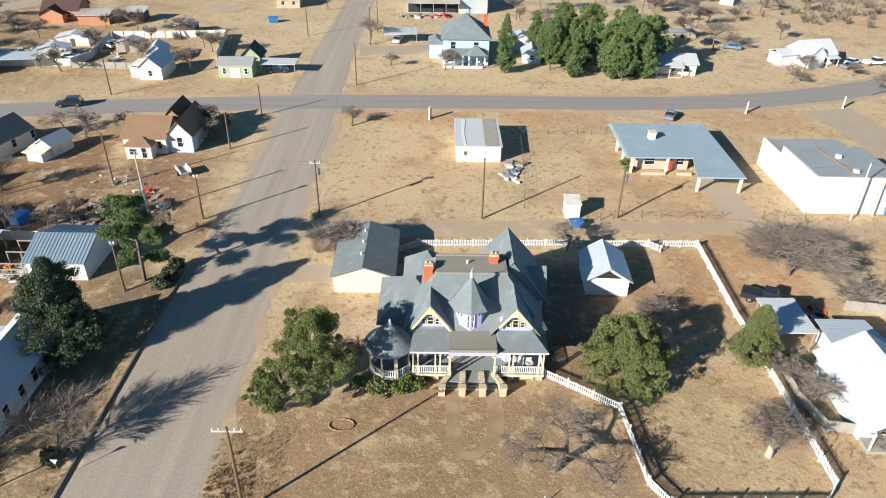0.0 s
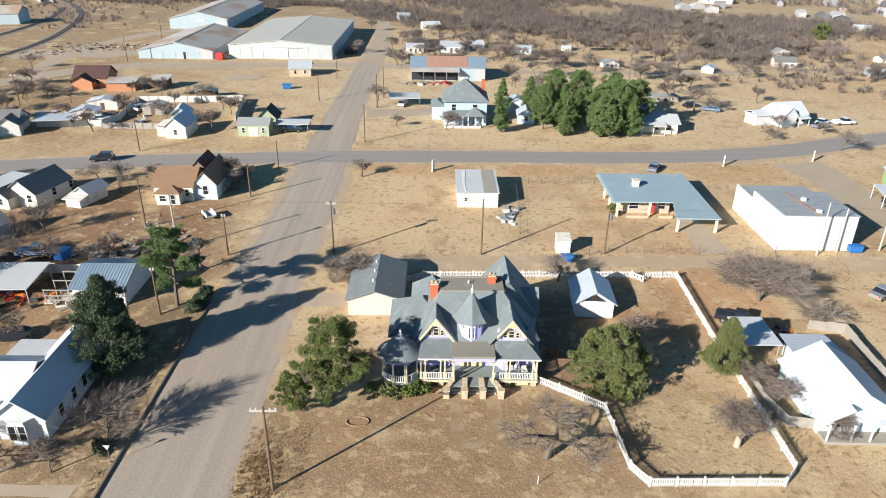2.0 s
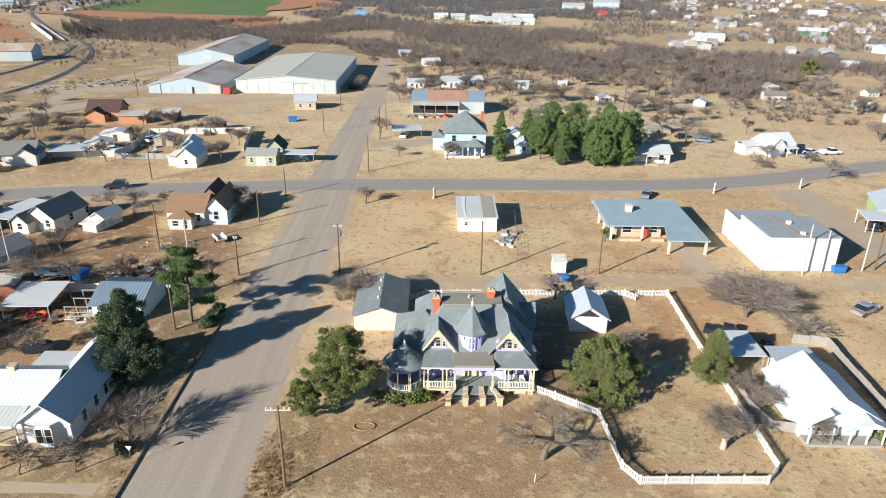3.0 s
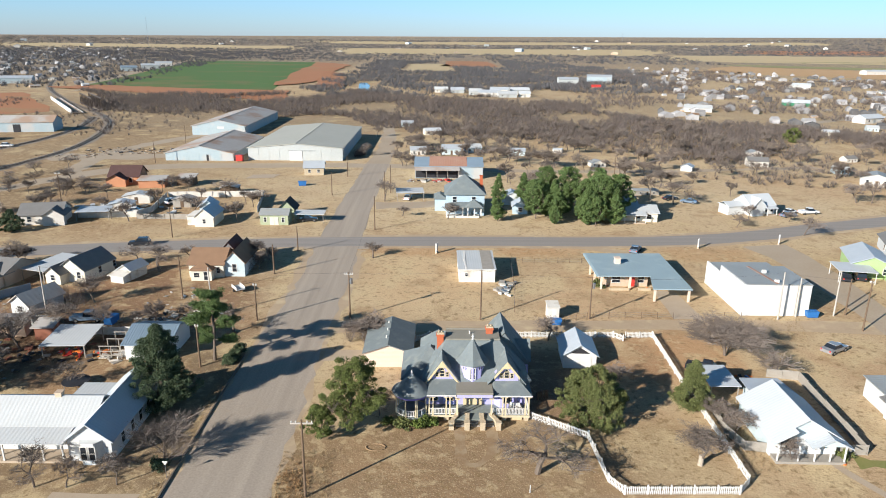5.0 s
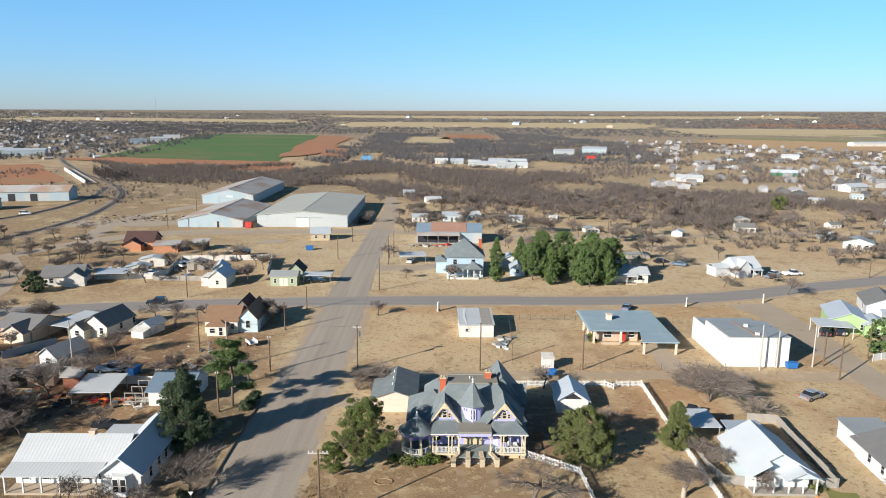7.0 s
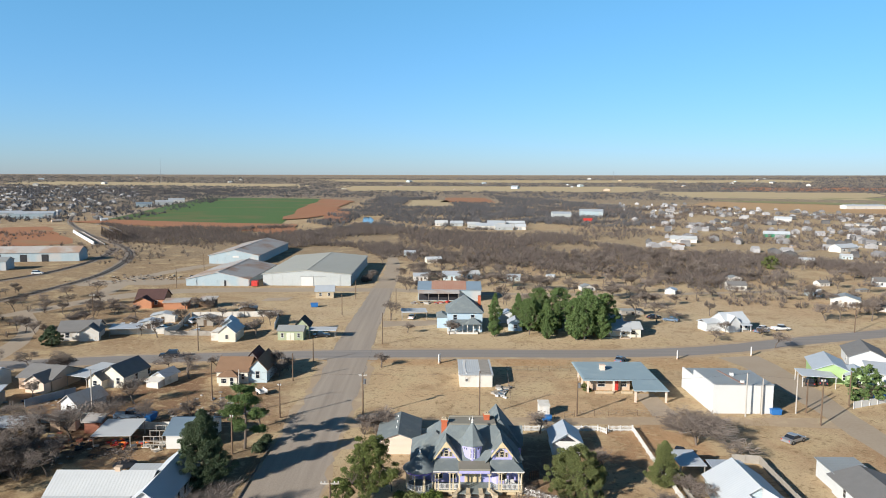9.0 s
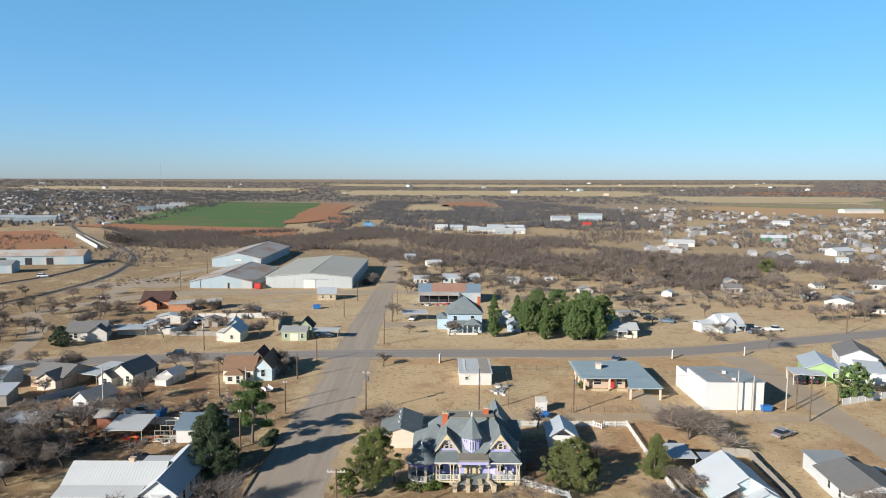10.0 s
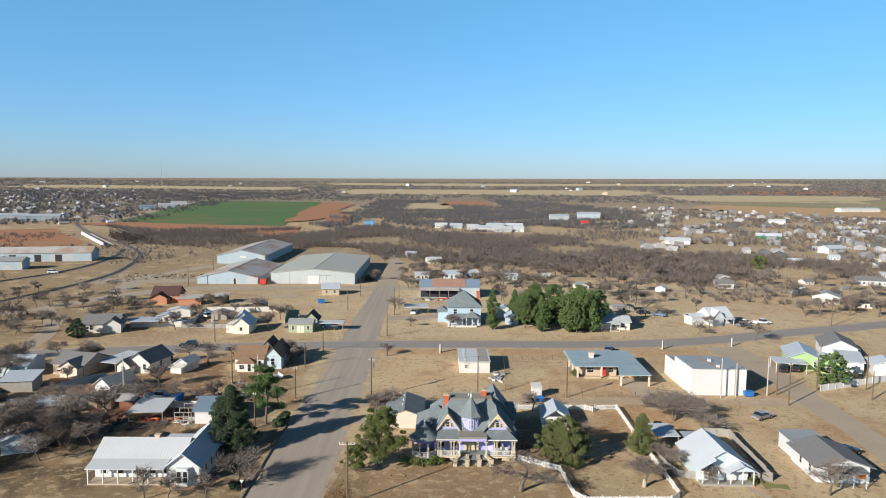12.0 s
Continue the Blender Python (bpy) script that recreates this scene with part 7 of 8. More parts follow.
part("plate", Build().prism([(-0.3, -0.04, 2.05), (0, -0.04, 1.55), (0.3, -0.04, 2.05)], (0, 0.03, 0)), M["white"], ys)
cn = thing("clothes_post", 8.6, 34.6, 0, "short white post with a small tag in the yard", "post")
part("shaft", Build().tube((0, 0, 0), (0, 0, 0.9), 0.05, 0.05), M["white"], cn)


# ---------------------------------------------------------------- vehicles
def vehicle(kind, label, x, y, rz, paint, name="car"):
    c = thing(name, x, y, rz, label, "car" if name != "pickup_truck" else "truck")
    W = 0.88
    if kind == "pickup":
        L = 2.7
        prof = [(-L, 0.45), (-L, 0.95), (-L + 0.1, 1.05), (-0.15, 1.05), (0.0, 1.0), (1.4, 1.02), (2.5, 0.95), (L, 0.8), (L, 0.45)]
        roof = [(-0.55, 1.05), (-0.45, 1.72), (0.75, 1.75), (1.45, 1.02)]
    elif kind == "suv":
        L = 2.3
        prof = [(-L, 0.42), (-L, 1.0), (-L + 0.1, 1.08), (1.0, 1.06), (2.1, 0.95), (L, 0.75), (L, 0.42)]
        roof = [(-2.15, 1.08), (-1.9, 1.72), (0.2, 1.74), (1.05, 1.06)]
    else:
        L = 2.3
        prof = [(-L, 0.38), (-L, 0.85), (-1.5, 0.95), (0.9, 0.92), (2.1, 0.8), (L, 0.6), (L, 0.38)]
        roof = [(-1.5, 0.94), (-0.9, 1.4), (0.2, 1.42), (0.95, 0.92)]
    b = Build()
    rings = []
    for s, k in ((-W, 0.94), (-W + 0.1, 1.0), (W - 0.1, 1.0), (W, 0.94)):
        rings.append([(u * (0.985 if k < 1 else 1), s, (z - 0.4) * k + 0.4) for u, z in prof])
    n = len(prof)
    pts = [p for r in rings for p in r]
    b.solid(pts, [tuple(range(n)), tuple(reversed(range(3 * n, 4 * n)))] + [(j * n + (i + 1) % n, j * n + i, (j + 1) * n + i, (j + 1) * n + (i + 1) % n) for j in range(3) for i in range(n)])
    if kind == "pickup":
        b.box(-2.6, -0.5, -0.85, -0.75, 1.0, 1.12).box(-2.6, -0.5, 0.75, 0.85, 1.0, 1.12)
    body = part("body", b, paint, c)
    g2 = Build()
    lo = [(u, s * 0.84, z) for s in (-1, 1) for u, z in roof]
    k_ = 0.70
    lo = [(u, s * (0.84 if i in (0, 3) else k_), z) for s in (-1, 1) for i, (u, z) in enumerate(roof)]
    g2.solid(lo, [(0, 1, 2, 3), (7, 6, 5, 4), (0, 4, 5, 1), (1, 5, 6, 2), (2, 6, 7, 3)])
    part("cabin_glass", g2, M["glass"], c)
    part("roof_panel", Build().box(roof[1][0] - 0.02, roof[2][0] + 0.02, -k_ - 0.02, k_ + 0.02, roof[1][1] - 0.02, roof[2][1] + 0.05), paint, c)
    for u in (-L * 0.62, L * 0.62):
        for s in (-1, 1):
            w = part("wheel", Build().tube((0, -0.11, 0), (0, 0.11, 0), 0.36, 0.36, 14), M["rubber"], c, m=pose(u, s * (W - 0.08), 0.36))
            part("rim", Build().tube((0, -0.125, 0), (0, 0.125, 0), 0.2, 0.2, 10), M["chrome"], w)
    for s in (-1, 1):
        part("headlight", Build().box(L - 0.04, L + 0.02, s * 0.6 - 0.17, s * 0.6 + 0.17, 0.62, 0.78), M["white"], c)
        part("tail_light", Build().box(-L - 0.02, -L + 0.04, s * 0.68 - 0.1, s * 0.68 + 0.1, 0.65, 0.9), M["red"], c)
    return c


vehicle("suv", "dark sport utility car driving on the main road", -66.8, 120.6, 191, M["car_dark"])
vehicle("sedan", "blue-grey car parked on the dirt drive", 42.6, 118.6, 62, M["car_blue"])
vehicle("pickup", "white pickup truck parked beside the white house", 99.4, 154.2, 8, M["car_white"], "pickup_truck")
vehicle("sedan", "white car parked beside the white house", 94.4, 154.4, 30, M["car_white"])
vehicle("sedan", "blue car parked on dry grass", 92.3, 151.0, 20, M["car_blue"])
vehicle("pickup", "dark pickup truck parked beside the carport", 36.6, 61.3, -28, M["car_dark"], "pickup_truck")
vehicle("sedan", "old silver car with dark roof standing on the grass", 58.7, 68.4, 30, M["car_silver"])
vehicle("sedan", "dark car under the white metal carport", 79.0, 101.0, 70, M["car_dark"])
vehicle("suv", "dark car under the white metal carport", 82.0, 101.4, 70, M["car_dark"])
vehicle("sedan", "white car in the carport beside the street", -9.5, 168, 80, M["car_white"])
vehicle("sedan", "dark car under the pale carport", -33.5, 142.5, 10, M["car_dark"])
vehicle("suv", "white van parked at the blue-grey warehouse", -178, 258, 10, M["car_white"])
vehicle("sedan", "dark blue car among bare trees", 71, 166, 150, M["car_blue"])
vehicle("sedan", "rusty car parked among bare trees", 67, 170, 20, M["car_dark"])
vehicle("sedan", "dark car parked behind the corner house", 64.8, 51.8, 20, M["car_dark"])


def dumpster(x, y, rz, s=1.0):
    d = thing("dumpster", x, y, rz, "blue metal rubbish skip with a lid", "container", "blue skips")
    part("body", Build().prism([(-0.9 * s, -0.6 * s, 0.1), (0.9 * s, -0.6 * s, 0.1), (1.05 * s, -0.6 * s, 1.1 * s), (-1.05 * s, -0.6 * s, 1.1 * s)], (0, 1.2 * s, 0)), M["blue"], d)
    part("lid", Build().box(-1.08 * s, 1.08 * s, -0.63 * s, 0.63 * s, 1.1 * s, 1.17 * s), M["blue"], d)
    part("skid", Build().box(-0.8 * s, 0.8 * s, -0.5 * s, -0.35 * s, 0, 0.1).box(-0.8 * s, 0.8 * s, 0.35 * s, 0.5 * s, 0, 0.1), M["dark"], d)


dumpster(18.4, 78.0, 0, 0.85)
dumpster(62.3, 81.9, 0, 0.95)
dumpster(-53.4, 77.4, 80, 1.1)
dumpster(-43.2, 186, 10, 1.2)
dumpster(88, 91, 0, 1.0)


# ---------------------------------------------------------------- clutter
def junk(name, label, x, y, rx, ry, n, size, mats, seed):
    """A heap of odd boards, boxes and sheets, one part for each material."""
    q = random.Random(seed)
    t = thing(name, x, y, 0, label, "junk")
    for i in range(n):
        cx, cy = q.gauss(0, rx / 2), q.gauss(0, ry / 2)
        w, d, h = (q.uniform(0.15, 1) * size for _ in range(3))
        a_ = q.uniform(0, math.pi)
        ca, sa = math.cos(a_), math.sin(a_)
        tilt = q.uniform(-0.3, 0.3) * size
        b = Build().prism([(cx + ca * u - sa * v, cy + sa * u + ca * v, max(0, tilt * u)) for u, v in ((-w, -d), (w, -d), (w, d), (-w, d))], (0, 0, h * 0.6))
        part("board" if h < 0.4 * size else "crate", b, M[mats[i % len(mats)]], t)
    return t


junk("scrap_pile", "loose boards and scrap in the bare yard", -43, 82, 7, 4, 40, 0.6, ("grey_wood", "white_worn", "dark", "pale_bark"), 1)
junk("scrap_pile", "broken furniture and scrap on bare earth", -46.5, 77.8, 5, 2.5, 40, 0.5, ("grey_wood", "white_worn", "brown_wood", "concrete"), 2)
junk("scrap_pile", "machinery and tools below the white shelter", -53.6, 66.2, 4, 2.4, 40, 0.45, ("dark", "orange", "red", "chrome"), 3)
junk("scrap_pile", "rotting timber and scrap in the side yard", -62, 67, 8, 4, 60, 0.5, ("grey_wood", "brown_wood", "dark", "brick_dark"), 4)
junk("scrap_pile", "scrap heap behind the board fence", -76, 66, 9, 4, 70, 0.6, ("grey_wood", "white_worn", "dark", "brick_dark", "metal_bright"), 5)
junk("scrap_pile", "small trailer boat and tarpaulin beside the cottage", 11.2, 93.8, 1.8, 2.4, 16, 0.8, ("white", "chrome", "grey_wood"), 6)
junk("scrap_pile", "scrap beside the small white cottage", 12.2, 96.6, 1.5, 1.2, 10, 0.6, ("grey_wood", "white_worn"), 7)
junk("scrap_pile", "garden things before the tan house", 40.8, 95.5, 3, 1.2, 24, 0.35, ("stone", "orange", "white", "brown_wood"), 8)
junk("rubble", "broken concrete rubble in the railway yard", -118, 250, 34, 9, 150, 0.7, ("grey_wood", "brown_wood", "pale_bark", "dark", "concrete"), 9)
junk("rubble", "broken concrete rubble in the railway yard", -138, 238, 16, 7, 60, 0.6, ("brown_wood", "grey_wood", "concrete"), 10)
junk("scrap_pile", "scrap cars and timber behind the white fence", -86, 154, 14, 6, 60, 0.9, ("white_worn", "grey_wood", "dark", "metal_bright"), 11)
junk("scrap_pile", "goods and scrap before the rusty store", -3, 195, 9, 2, 50, 0.8, ("red", "white_worn", "dark", "grey_wood"), 12)
junk("scrap_pile", "toys and pots before the cottage porch", 43.2, 40.4, 2.2, 0.8, 14, 0.22, ("orange", "white", "yellow"), 13)
junk("scrap_pile", "garden tools and planters behind the carport", 40.5, 59.5, 3, 1.5, 20, 0.4, ("orange", "blue", "dark", "white"), 14)
junk("scrap_pile", "scrap between tan bungalow and fence", -79, 88, 6, 3, 30, 0.5, ("dark", "grey_wood", "white_worn"), 15)
junk("scrap_pile", "red and white toys in the bare yard", -40.5, 86.5, 1.2, 0.8, 12, 0.5, ("red", "white"), 16)
junk("scrap_pile", "planks beside the metal barn", -47.5, 65.5, 1.5, 2, 14, 0.7, ("grey_wood", "white_worn"), 17)
for x, y, rz, w, d, wl_, rf in ((-90, 66, 12, 5, 4, "grey_wood", "metal_rust"), (-83, 62, -8, 4, 4, "white_worn", "metal_bright"), (-99, 84, 5, 5, 5, "grey_wood", "metal_bright"), (-91, 74, 0, 4, 3, "brown_wood", "metal_rust"), (-66, 71.5, 10, 4, 2.6, "tan_wall", "metal_rust"), (-105, 98, 0, 7, 6, "white_worn", "roof_grey"), (-112, 90, 10, 7, 6, "tan_wall", "metal_bright"), (-84, 150, 10, 6, 4, "white_worn", "metal_bright"), (-70, 156, 0, 5, 4, "grey_wood", "metal_rust"), (-84, 160, 8, 7, 4, "white_worn", "metal_whitex"), (-62, 172, 4, 5, 4, "brown_wood", "metal_rust")):
    house("weathered small outbuilding with a sheet metal roof", x, y, rz, w, d, 2.1, 0.7, "gable" if w > 4.5 else "lean", M[wl_], M[rf], over=0.25, name="shed", category="shed", doors=[("F", 0, 0.9, 1.8, M["brown_wood"])])
vehicle("sedan", "wrecked silver car in the junk yard", -86, 70, 40, M["car_silver"])
vehicle("sedan", "wrecked white car in the junk yard", -80.5, 64.5, 100, M["car_white"])
vehicle("pickup", "old blue pickup truck in the yard", -57.5, 78.2, 5, M["car_blue"], "pickup_truck")
vehicle("sedan", "old white car behind the long fence", -80, 150, 15, M["car_white"])
vehicle("suv", "white van behind the long fence", -74, 160, 60, M["car_white"])
junk("scrap_pile", "heap of scrap timber and sheets in the side yard", -88, 60, 8, 5, 50, 0.7, ("grey_wood", "white_worn", "dark", "metal_bright"), 21)
junk("scrap_pile", "cut logs and broken boards in the yard", -66, 60, 6, 3, 40, 0.45, ("grey_wood", "brown_wood", "pale_bark"), 22)
junk("scrap_pile", "stacked boards along the white fence", -52, 74.6, 7, 0.6, 30, 0.5, ("grey_wood", "white_worn", "brown_wood"), 23)
junk("scrap_pile", "scattered boxes and sheets in the bare yard", -46, 90, 7, 5, 22, 0.35, ("white_worn", "grey_wood", "chrome"), 24)
fr_ = thing("timber_frame", -47.6, 64.6, 0, "bare timber frame beside the metal barn", "frame")
for x in (-1.6, 0, 1.4):
    for y in (0, 2.5, 5):
        part("post", Build().box(x - 0.05, x + 0.05, y - 0.05, y + 0.05, 0, 1.9), M["grey_wood"], fr_)
for y in (0, 2.5, 5):
    part("beam", Build().box(-1.7, 1.5, y - 0.05, y + 0.05, 1.9, 2.02), M["grey_wood"], fr_)
for i in range(2):
    part("board", Build().box(-1.7, 1.5, -0.06, -0.03, 0.5 + 0.6 * i, 0.65 + 0.6 * i), M["grey_wood"], fr_)
tl = thing("trailer", -37.2, 92.4, 35, "small white utility trailer with a load", "trailer")
part("bed", Build().box(-0.8, 0.8, -1.3, 1.3, 0.55, 0.75).box(-0.8, -0.72, -1.3, 1.3, 0.75, 1.15).box(0.72, 0.8, -1.3, 1.3, 0.75, 1.15), M["white"], tl)
for s in (-1, 1):
    part("wheel", Build().tube((s * 0.8, 0, 0.33), (s * 0.98, 0, 0.33), 0.33, 0.33, 12), M["rubber"], tl)
part("drawbar", Build().tube((0, 1.3, 0.5), (0, 2.3, 0.35), 0.05, 0.05), M["dark"], tl)
gt = thing("gate", 12.6, 53.6, 20, "dark open wooden gate leaning in the yard", "gate")
for i in range(5):
    part("board", Build().box(-0.8 + 0.35 * i, -0.6 + 0.35 * i, -0.04, 0.04, 0.05, 1.3), M["brown_wood"], gt)
part("rail", Build().box(-0.85, 0.95, 0.04, 0.09, 0.3, 0.4).box(-0.85, 0.95, 0.04, 0.09, 1.0, 1.1), M["brown_wood"], gt)

# ---------------------------------------------------------------- railway
line1 = [(-160, 120), (-156, 184), (-151, 213), (-151, 261), (-168, 326), (-192, 373), (-225, 418), (-269, 478), (-351, 611), (-416, 767), (-425, 930)]
line2 = [(-212, 170), (-186, 230), (-176, 270), (-181, 322), (-197, 372)]
for k, ln in enumerate((line1, line2)):
    ribbon("ballast", ln, 5.5, M["ballast"], "brown railway ballast bed", "railway", z=0.12, wobble=0.4, seed=k, kind="structure")
    rb, sl = Build(), Build()
    pts = []
    for i in range(len(ln) - 1):
        p0, p1, p2, p3 = (Vector(ln[min(max(j, 0), len(ln) - 1)]) for j in (i - 1, i, i + 1, i + 2))
        for j in range(8):
            t = j / 8
            pts.append(0.5 * ((2 * p1) + (p2 - p0) * t + (2 * p0 - 5 * p1 + 4 * p2 - p3) * t * t + (3 * p1 - p0 - 3 * p2 + p3) * t ** 3))
    for p, q in zip(pts, pts[1:]):
        u = (q - p).normalized()
        s = Vector((-u.y, u.x))
        for e_ in (-0.72, 0.72):
            a_, c_ = p + s * e_, q + s * e_
            rb.prism([(a_.x - s.x * 0.06, a_.y - s.y * 0.06, 0.15), (c_.x - s.x * 0.06, c_.y - s.y * 0.06, 0.15), (c_.x + s.x * 0.06, c_.y + s.y * 0.06, 0.15), (a_.x + s.x * 0.06, a_.y + s.y * 0.06, 0.15)], (0, 0, 0.2))
        n = max(1, int((q - p).length / 1.2))
        for j in range(n):
            c = p + (q - p) * j / n
            sl.prism([(c.x - s.x * 1.3, c.y - s.y * 1.3, 0.1), (c.x - s.x * 1.3 + u.x * 0.3, c.y - s.y * 1.3 + u.y * 0.3, 0.1), (c.x + s.x * 1.3 + u.x * 0.3, c.y + s.y * 1.3 + u.y * 0.3, 0.1), (c.x + s.x * 1.3, c.y + s.y * 1.3, 0.1)], (0, 0, 0.06))
    single("railway_track", rb, M["rail"], "dark steel rails on wooden sleepers", "railway", kind="structure")
    single("railway_sleeper_row", sl, M["grey_wood"], "weathered grey wooden sleepers under the rails", "railway", kind="stuff")
br = thing("railway_bridge", -243, 430, 123.7, "long white concrete railway bridge over the creek", "bridge")
for s in (-1, 1):
    part("girder", Build().box(-55, 55, s * 3 - 0.25, s * 3 + 0.25, 0.4, 2.6 if s > 0 else 1.0), M["white"], br)
part("deck", Build().box(-55, 55, -2.75, 2.75, 0.5, 0.9), M["concrete"], br)
for i in range(8):
    part("pier", Build().box(-50 + i * 14, -48.6 + i * 14, -3.6, 3.6, -0.2, 0.5), M["concrete"], br)
tb = thing("truss_bridge", -224, 425, 123.7, "rust-brown steel truss bridge over the creek", "bridge")
for s in (-1, 1):
    b_ = Build().box(-30, 30, s * 2.6 - 0.2, s * 2.6 + 0.2, 0.6, 1.2).box(-26, 26, s * 2.6 - 0.2, s * 2.6 + 0.2, 7.0, 7.6)
    for i in range(9):
        x = -26 + i * 6.5
        b_.box(x - 0.2, x + 0.2, s * 2.6 - 0.15, s * 2.6 + 0.15, 1, 7.2)
        if i < 8:
            b_.tube((x, s * 2.6, 7.2), (x + 6.5, s * 2.6, 1.0), 0.25, 0.25, 4)
    part("truss", b_, M["rail"], tb)
part("deck", Build().box(-30, 30, -2.4, 2.4, 0.3, 0.6), M["ballast"], tb)
for x in (-29, 0, 29):
    part("pier", Build().box(x - 1, x + 1, -2.6, 2.6, -0.3, 0.3), M["concrete"], tb)

# ---------------------------------------------------------------- far houses
rnd = random.Random(31)
walls_ = ["white_worn", "tan_wall", "pale_blue", "white_siding", "grey_wood", "cream"]
roofs_ = ["metal_bright", "roof_grey", "metal_whitex", "roof_brown", "metal_grey", "metal_white", "roof_grey", "metal_rust"]
protos = []
for i in range(14):
    w, d = rnd.uniform(8, 15), rnd.uniform(6.5, 10)
    m1, m2 = walls_[i % len(walls_)], roofs_[i % len(roofs_)]
    protos.append(house("far " + M[m1].name.replace("_", " ") + " house with " + M[m2].name.replace("_", " "), 0, 0, 0, w, d, 2.8, rnd.uniform(0.9, 2.2), rnd.choice(("cross", "cross", "gable", "hip")), M[m1], M[m2], over=0.35,
                        wins=[("F", -w * 0.28, 0.9, 1.1, 1.2), ("F", w * 0.28, 0.9, 1.1, 1.2)], doors=[("F", 0.2, 1, 2, M["brown_wood"])], name="far_house", group="far houses"))
used = []


def far_house(x, y, rz, s=1.0, k=None):
    k = rnd.randrange(len(protos)) if k is None else k
    m_ = pose(x, y, terrain(x, y), 0, 0, rz) @ Matrix.Scale(s, 4)
    if k not in used:
        used.append(k)
        protos[k].matrix_basis = m_
    else:
        copy_thing(protos[k], m_)


# houses near enough to place one by one
for x, y, rz, s, k in ((-8.5, 246, 6, 0.75, 0), (4.5, 248, -4, 0.85, 8), (14, 254, 10, 0.7, 2), (-3, 306, 14, 0.75, 5), (-17, 338, 0, 0.8, 8), (31, 247, -8, 0.75, 8), (48, 255, -24, 0.6, 0), (118, 226, -10, 0.75, 6), (90.5, 217, 60, 0.75, 0),
                       (141, 192, -30, 0.9, 12), (150, 183, -24, 0.8, 6), (142, 213, -14, 0.8, 2), (58, 223, 6, 0.6, 12), (62, 176, 6, 0.5, 4), (160, 238, 12, 0.7, 6), (205, 210, -18, 0.8, 0), (128, 250, 0, 0.6, 12), (195, 316, -14, 0.9, 5), (178, 200, -24, 0.8, 8), (168, 224, 20, 0.7, 4), (186, 236, -20, 0.8, 9), (210, 262, -16, 0.8, 0), (232, 300, 10, 0.8, 6), (228, 336, -20, 0.9, 2), (262, 330, -14, 0.8, 12)):
    far_house(x, y, rz, s, k)
tan_field = [(400, 1070), (640, 760), (900, 920), (540, 1310)]
for i in range(180):
    y = rnd.uniform(290, 1080)
    x = rnd.uniform(0.26 * y + 40, 0.26 * y + 110 + 0.55 * y)
    if not inside(np.array([x]), np.array([y]), river)[0] and not inside(np.array([x]), np.array([y]), tan_field)[0]:
        far_house(x, y, rnd.choice((-20, -12, 0, 8, 70, 90)) + rnd.uniform(-8, 8), rnd.uniform(0.42, 0.75))
for i in range(70):
    y = rnd.uniform(590, 1950)
    x = rnd.uniform(-0.66 * y - 30, -0.42 * y - 60)
    far_house(x, y, rnd.choice((20, 35, 110)) + rnd.uniform(-8, 8), rnd.uniform(0.6, 1.1))
for i in range(30):
    y = rnd.uniform(2000, 3800)
    far_house(rnd.uniform(-0.6 * y, 0.6 * y), y, rnd.uniform(0, 180), rnd.uniform(1.5, 3.0))
for x, y, w, d, h, rz, m1, m2 in ((40, 536, 17, 10, 3.5, -10, "white_worn", "metal_bright"), (55, 532, 15, 9, 3, 8, "metal_wall", "metal_whitex"), (69, 536, 9, 7, 3, 0, "white_worn", "metal_white"), (30, 552, 10, 7, 3.5, 0, "metal_wall", "metal_whitex"), (50, 556, 15, 8, 4.5, -6, "white_worn", "metal_bright"), (68, 562, 16, 7, 4, 4, "metal_wall", "metal_white"), (2, 578, 11, 5, 3, 0, "white_worn", "metal_whitex"), (16, 574, 11, 5, 3, 4, "metal_wall", "metal_bright"), (133, 694, 20, 12, 6, 0, "metal_wall", "metal_bright"), (173, 732, 26, 15, 7, -10, "metal_bluewall", "metal_bright"), (146, 626, 8, 5, 3, -10, "rust_red", "red"), (170, 430, 17, 9, 2.6, -14, "white_worn", "metal_whitex"),
                                 (259, 479, 18, 4, 2.8, -20, "green_paint", "metal_bright"), (252, 374, 16, 8, 3.0, 24, "white_worn", "metal_white"), (358, 665, 16, 8, 4, -20, "white", "metal_white"), (660, 1008, 70, 14, 5, 10, "white_worn", "metal_white"), (-450, 640, 60, 18, 5, 20, "metal_bluewall", "metal_bright"), (-402, 640, 34, 16, 5, 20, "metal_bluewall", "metal_bright"), (-402, 897, 20, 10, 5, 25, "metal_bluewall", "metal_blue"), (-404, 972, 24, 10, 5, 25, "metal_wall", "metal_bright"), (-420, 1062, 24, 10, 5, 25, "white", "metal_bright")):
    house("far " + M[m1].name.replace("_", " ") + " shed with a sheet metal roof", x, y, rz, w, d, h, 1.8, "cross", M[m1], M[m2], name="far_shed", category="building", wins=[("F", -w * 0.3, 1, 1.2, 1.0)], doors=[("F", 0, 2, 2.2, M["metal_grey"])])
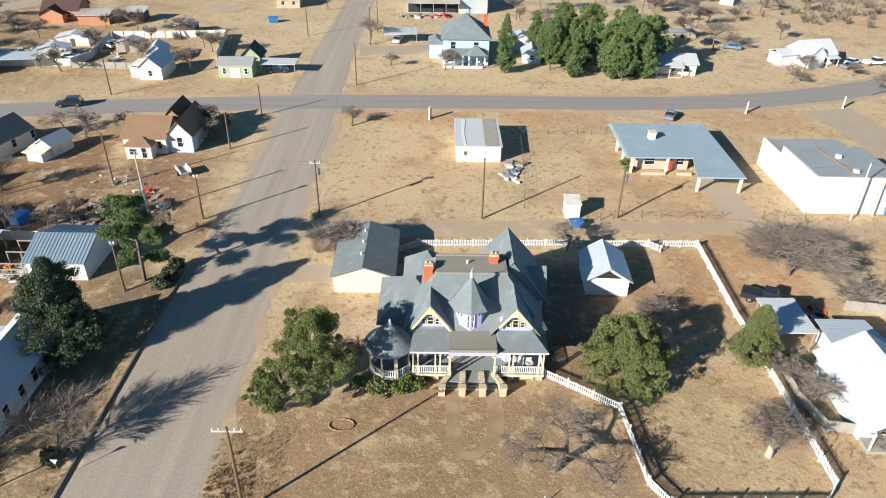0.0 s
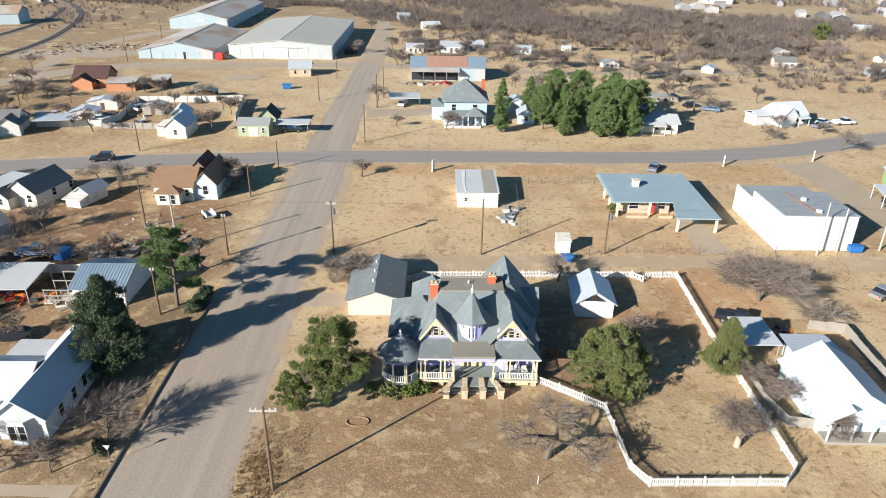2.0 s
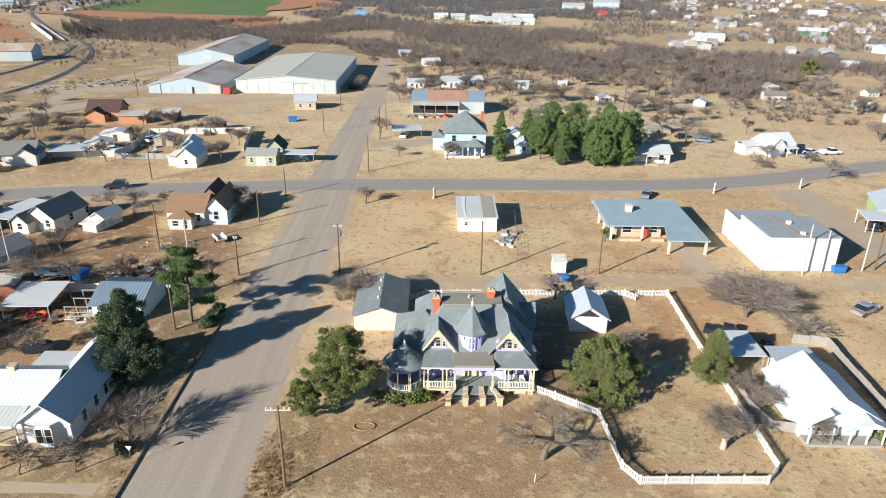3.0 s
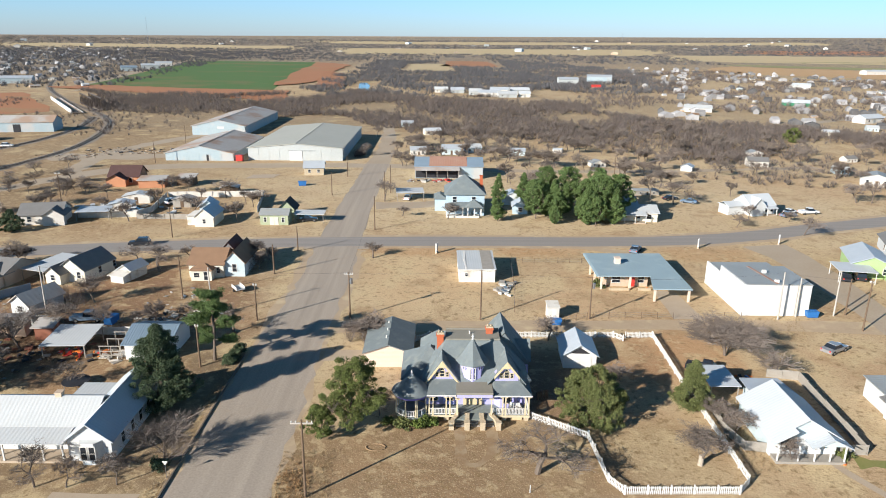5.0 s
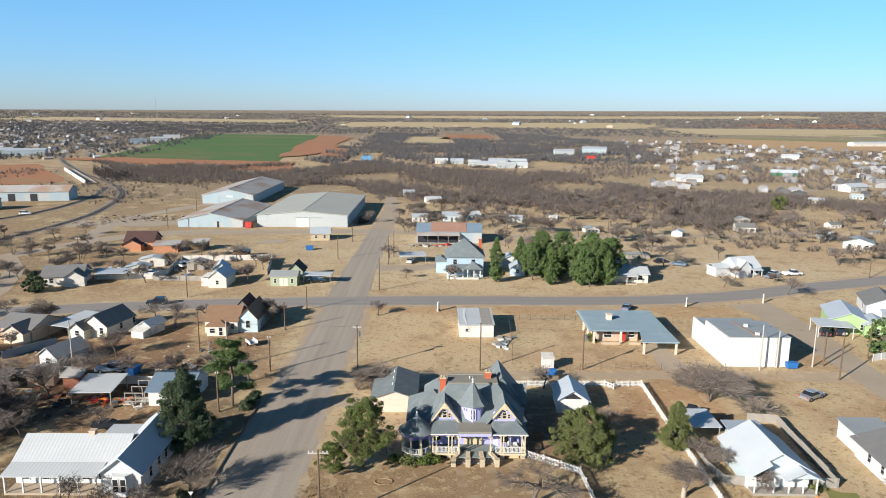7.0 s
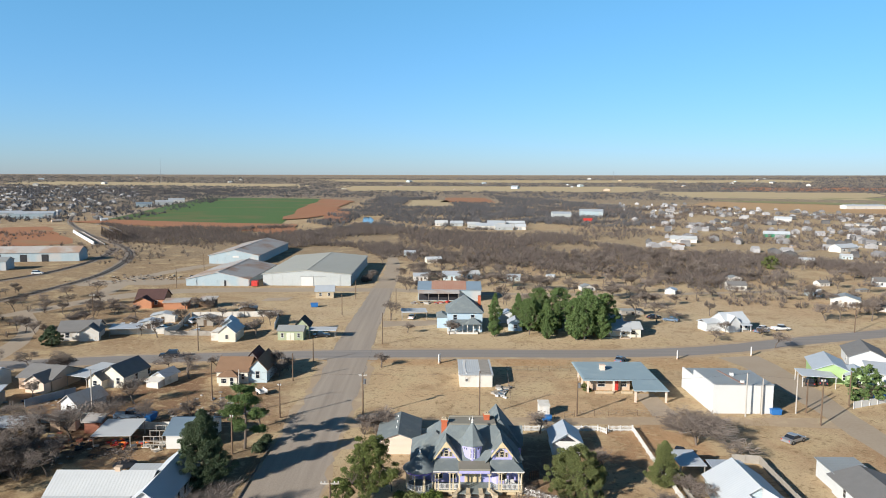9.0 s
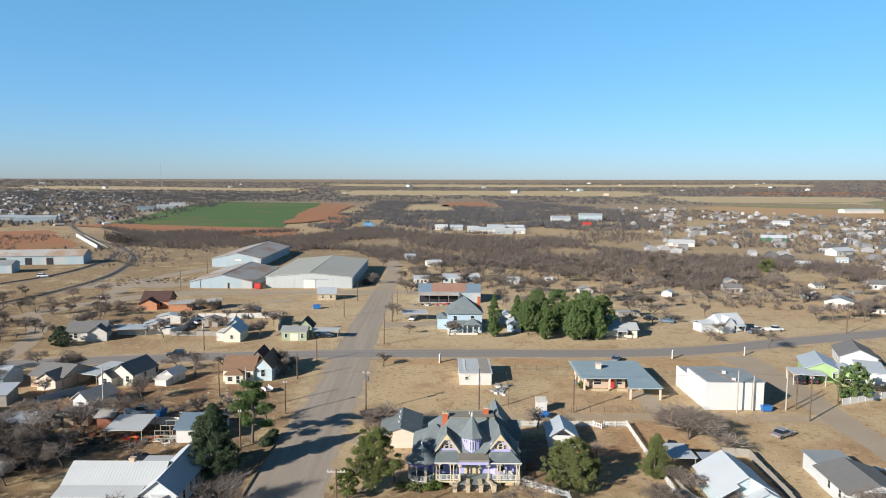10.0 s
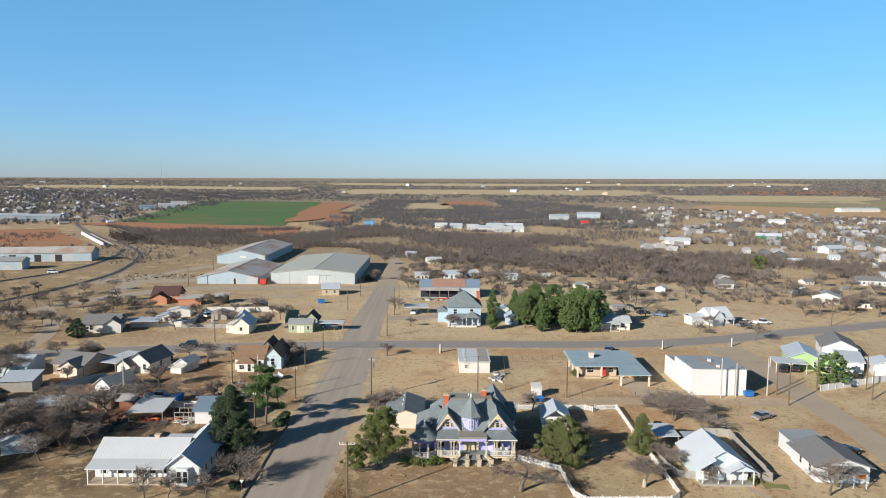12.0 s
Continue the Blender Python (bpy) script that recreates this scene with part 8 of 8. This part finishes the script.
# the rest of both far towns, too small to tell apart
rest = Build()
for i in range(620):
    if i % 3:
        y = rnd.uniform(330, 1150)
        x = rnd.uniform(0.24 * y + 40, 0.26 * y + 130 + 0.6 * y)
    else:
        y = rnd.uniform(620, 2100)
        x = rnd.uniform(-0.68 * y - 30, -0.40 * y - 60)
    if inside(np.array([x]), np.array([y]), river)[0] or inside(np.array([x]), np.array([y]), tan_field)[0]:
        continue
    w, d, h = rnd.uniform(1.5, 4), rnd.uniform(1.5, 3.5), rnd.uniform(1.8, 2.8)
    zz, a_ = terrain(x, y), rnd.choice((-0.3, 0.1, 1.3)) + rnd.uniform(-0.15, 0.15)
    ca, sa = math.cos(a_), math.sin(a_)
    rest.prism([(x + ca * u + sa * d, y + sa * u - ca * d, zz + v) for u, v in ((-w, -0.2), (w, -0.2), (w, h), (0, h + 1.4), (-w, h))], (-sa * 2 * d, ca * 2 * d, 0))
tagged(new("far_town_houses", rest.mesh("far_town_houses", M["far_roof"])), "many small pale houses of the far town", "houses", kind="stuff")
mast = thing("radio_mast", 560, 2150, 0, "thin steel radio mast on the horizon", "mast", z=terrain(560, 2150))
part("lattice", Build().tube((0, 0, 0), (0, 0, 60), 0.5, 0.3, 4), M["chrome"], mast)
mast2 = thing("radio_mast", -960, 2350, 0, "tall thin steel radio mast on the horizon", "mast", z=terrain(-960, 2350))
part("lattice", Build().tube((0, 0, 0), (0, 0, 95), 0.5, 0.3, 4), M["chrome"], mast2)

# dry weeds along fences, kerbs and poles
rs_ = [([(-30.5, 30), (-28.9, 30), (-28.9, 60), (-30.5, 60)], 0.12), ([(-18, 32), (-12, 32), (-12, 42), (-18, 42)], 0.2), ([(32.2, 38), (36, 38), (36, 52), (32.2, 52)], 0.15), ([(-12, 68), (-12, 75), (-5, 75), (-5, 72.6)], 0.1), ([(46, 70), (56, 70), (60, 81), (48, 81)], 0.15), ([(-60, 74), (-34, 74), (-34, 94), (-60, 94)], 0.3)]
brush("dry_weeds", "tufts of dry weeds and straw on bare ground", rs_, 3000, 0.12, 0.45, 12, 0.014, M["straw"], 12)
brush("leaf_litter", "heap of brown dead leaves and twigs round the pole", [([(-17.8, 31), (-13.6, 31), (-14.2, 37), (-16, 40), (-17.8, 37)], 1.0)], 260, 0.1, 0.45, 20, 0.03, M["leaf_litter"], 33)


def power_line(a_, b_, sag):
    """One thin cable hanging between two pole tops."""
    w = thing("power_line", 0, 0, 0, "thin dark overhead power cable between wooden poles", "cable", "overhead cables")
    a_, b_ = Vector(a_), Vector(b_)
    c = Build()
    at = [a_.lerp(b_, i / 10) - Vector((0, 0, sag * 4 * (i / 10) * (1 - i / 10))) for i in range(11)]
    side = Vector((a_.y - b_.y, b_.x - a_.x, 0)).normalized() * 0.012
    for p in at:
        c.v += [tuple(p + side), tuple(p - side), tuple(p + Vector((0, 0, 0.02)))]
    c.f += [(3 * i + j, 3 * i + (j + 1) % 3, 3 * i + 3 + (j + 1) % 3, 3 * i + 3 + j) for i in range(10) for j in range(3)]
    part("cable", c, M["dark"], w)


for a_, b_, sag in (((-15.3, 79.6, 8.1), (6.2, 79.8, 8.6), 0.4), ((6.2, 79.8, 8.6), (24.4, 80.4, 7.3), 0.4), ((24.4, 80.4, 7.3), (56.0, 80.6, 8.3), 0.7), ((-15.3, 79.6, 8.1), (-38.3, 80.7, 8.4), 0.5),
                    ((-38.3, 80.7, 8.4), (-65.3, 80.2, 8.5), 0.6), ((-15.3, 79.6, 8.1), (-16.1, 134.8, 8.3), 0.9), ((-16.1, 134.8, 8.3), (-16, 166.3, 8.3), 0.5), ((-30.4, 78.8, 6.4), (-38.3, 80.7, 8.3), 0.2), ((56.0, 80.6, 8.3), (67.7, 76.2, 8.5), 0.3)):
    power_line(a_, b_, sag)
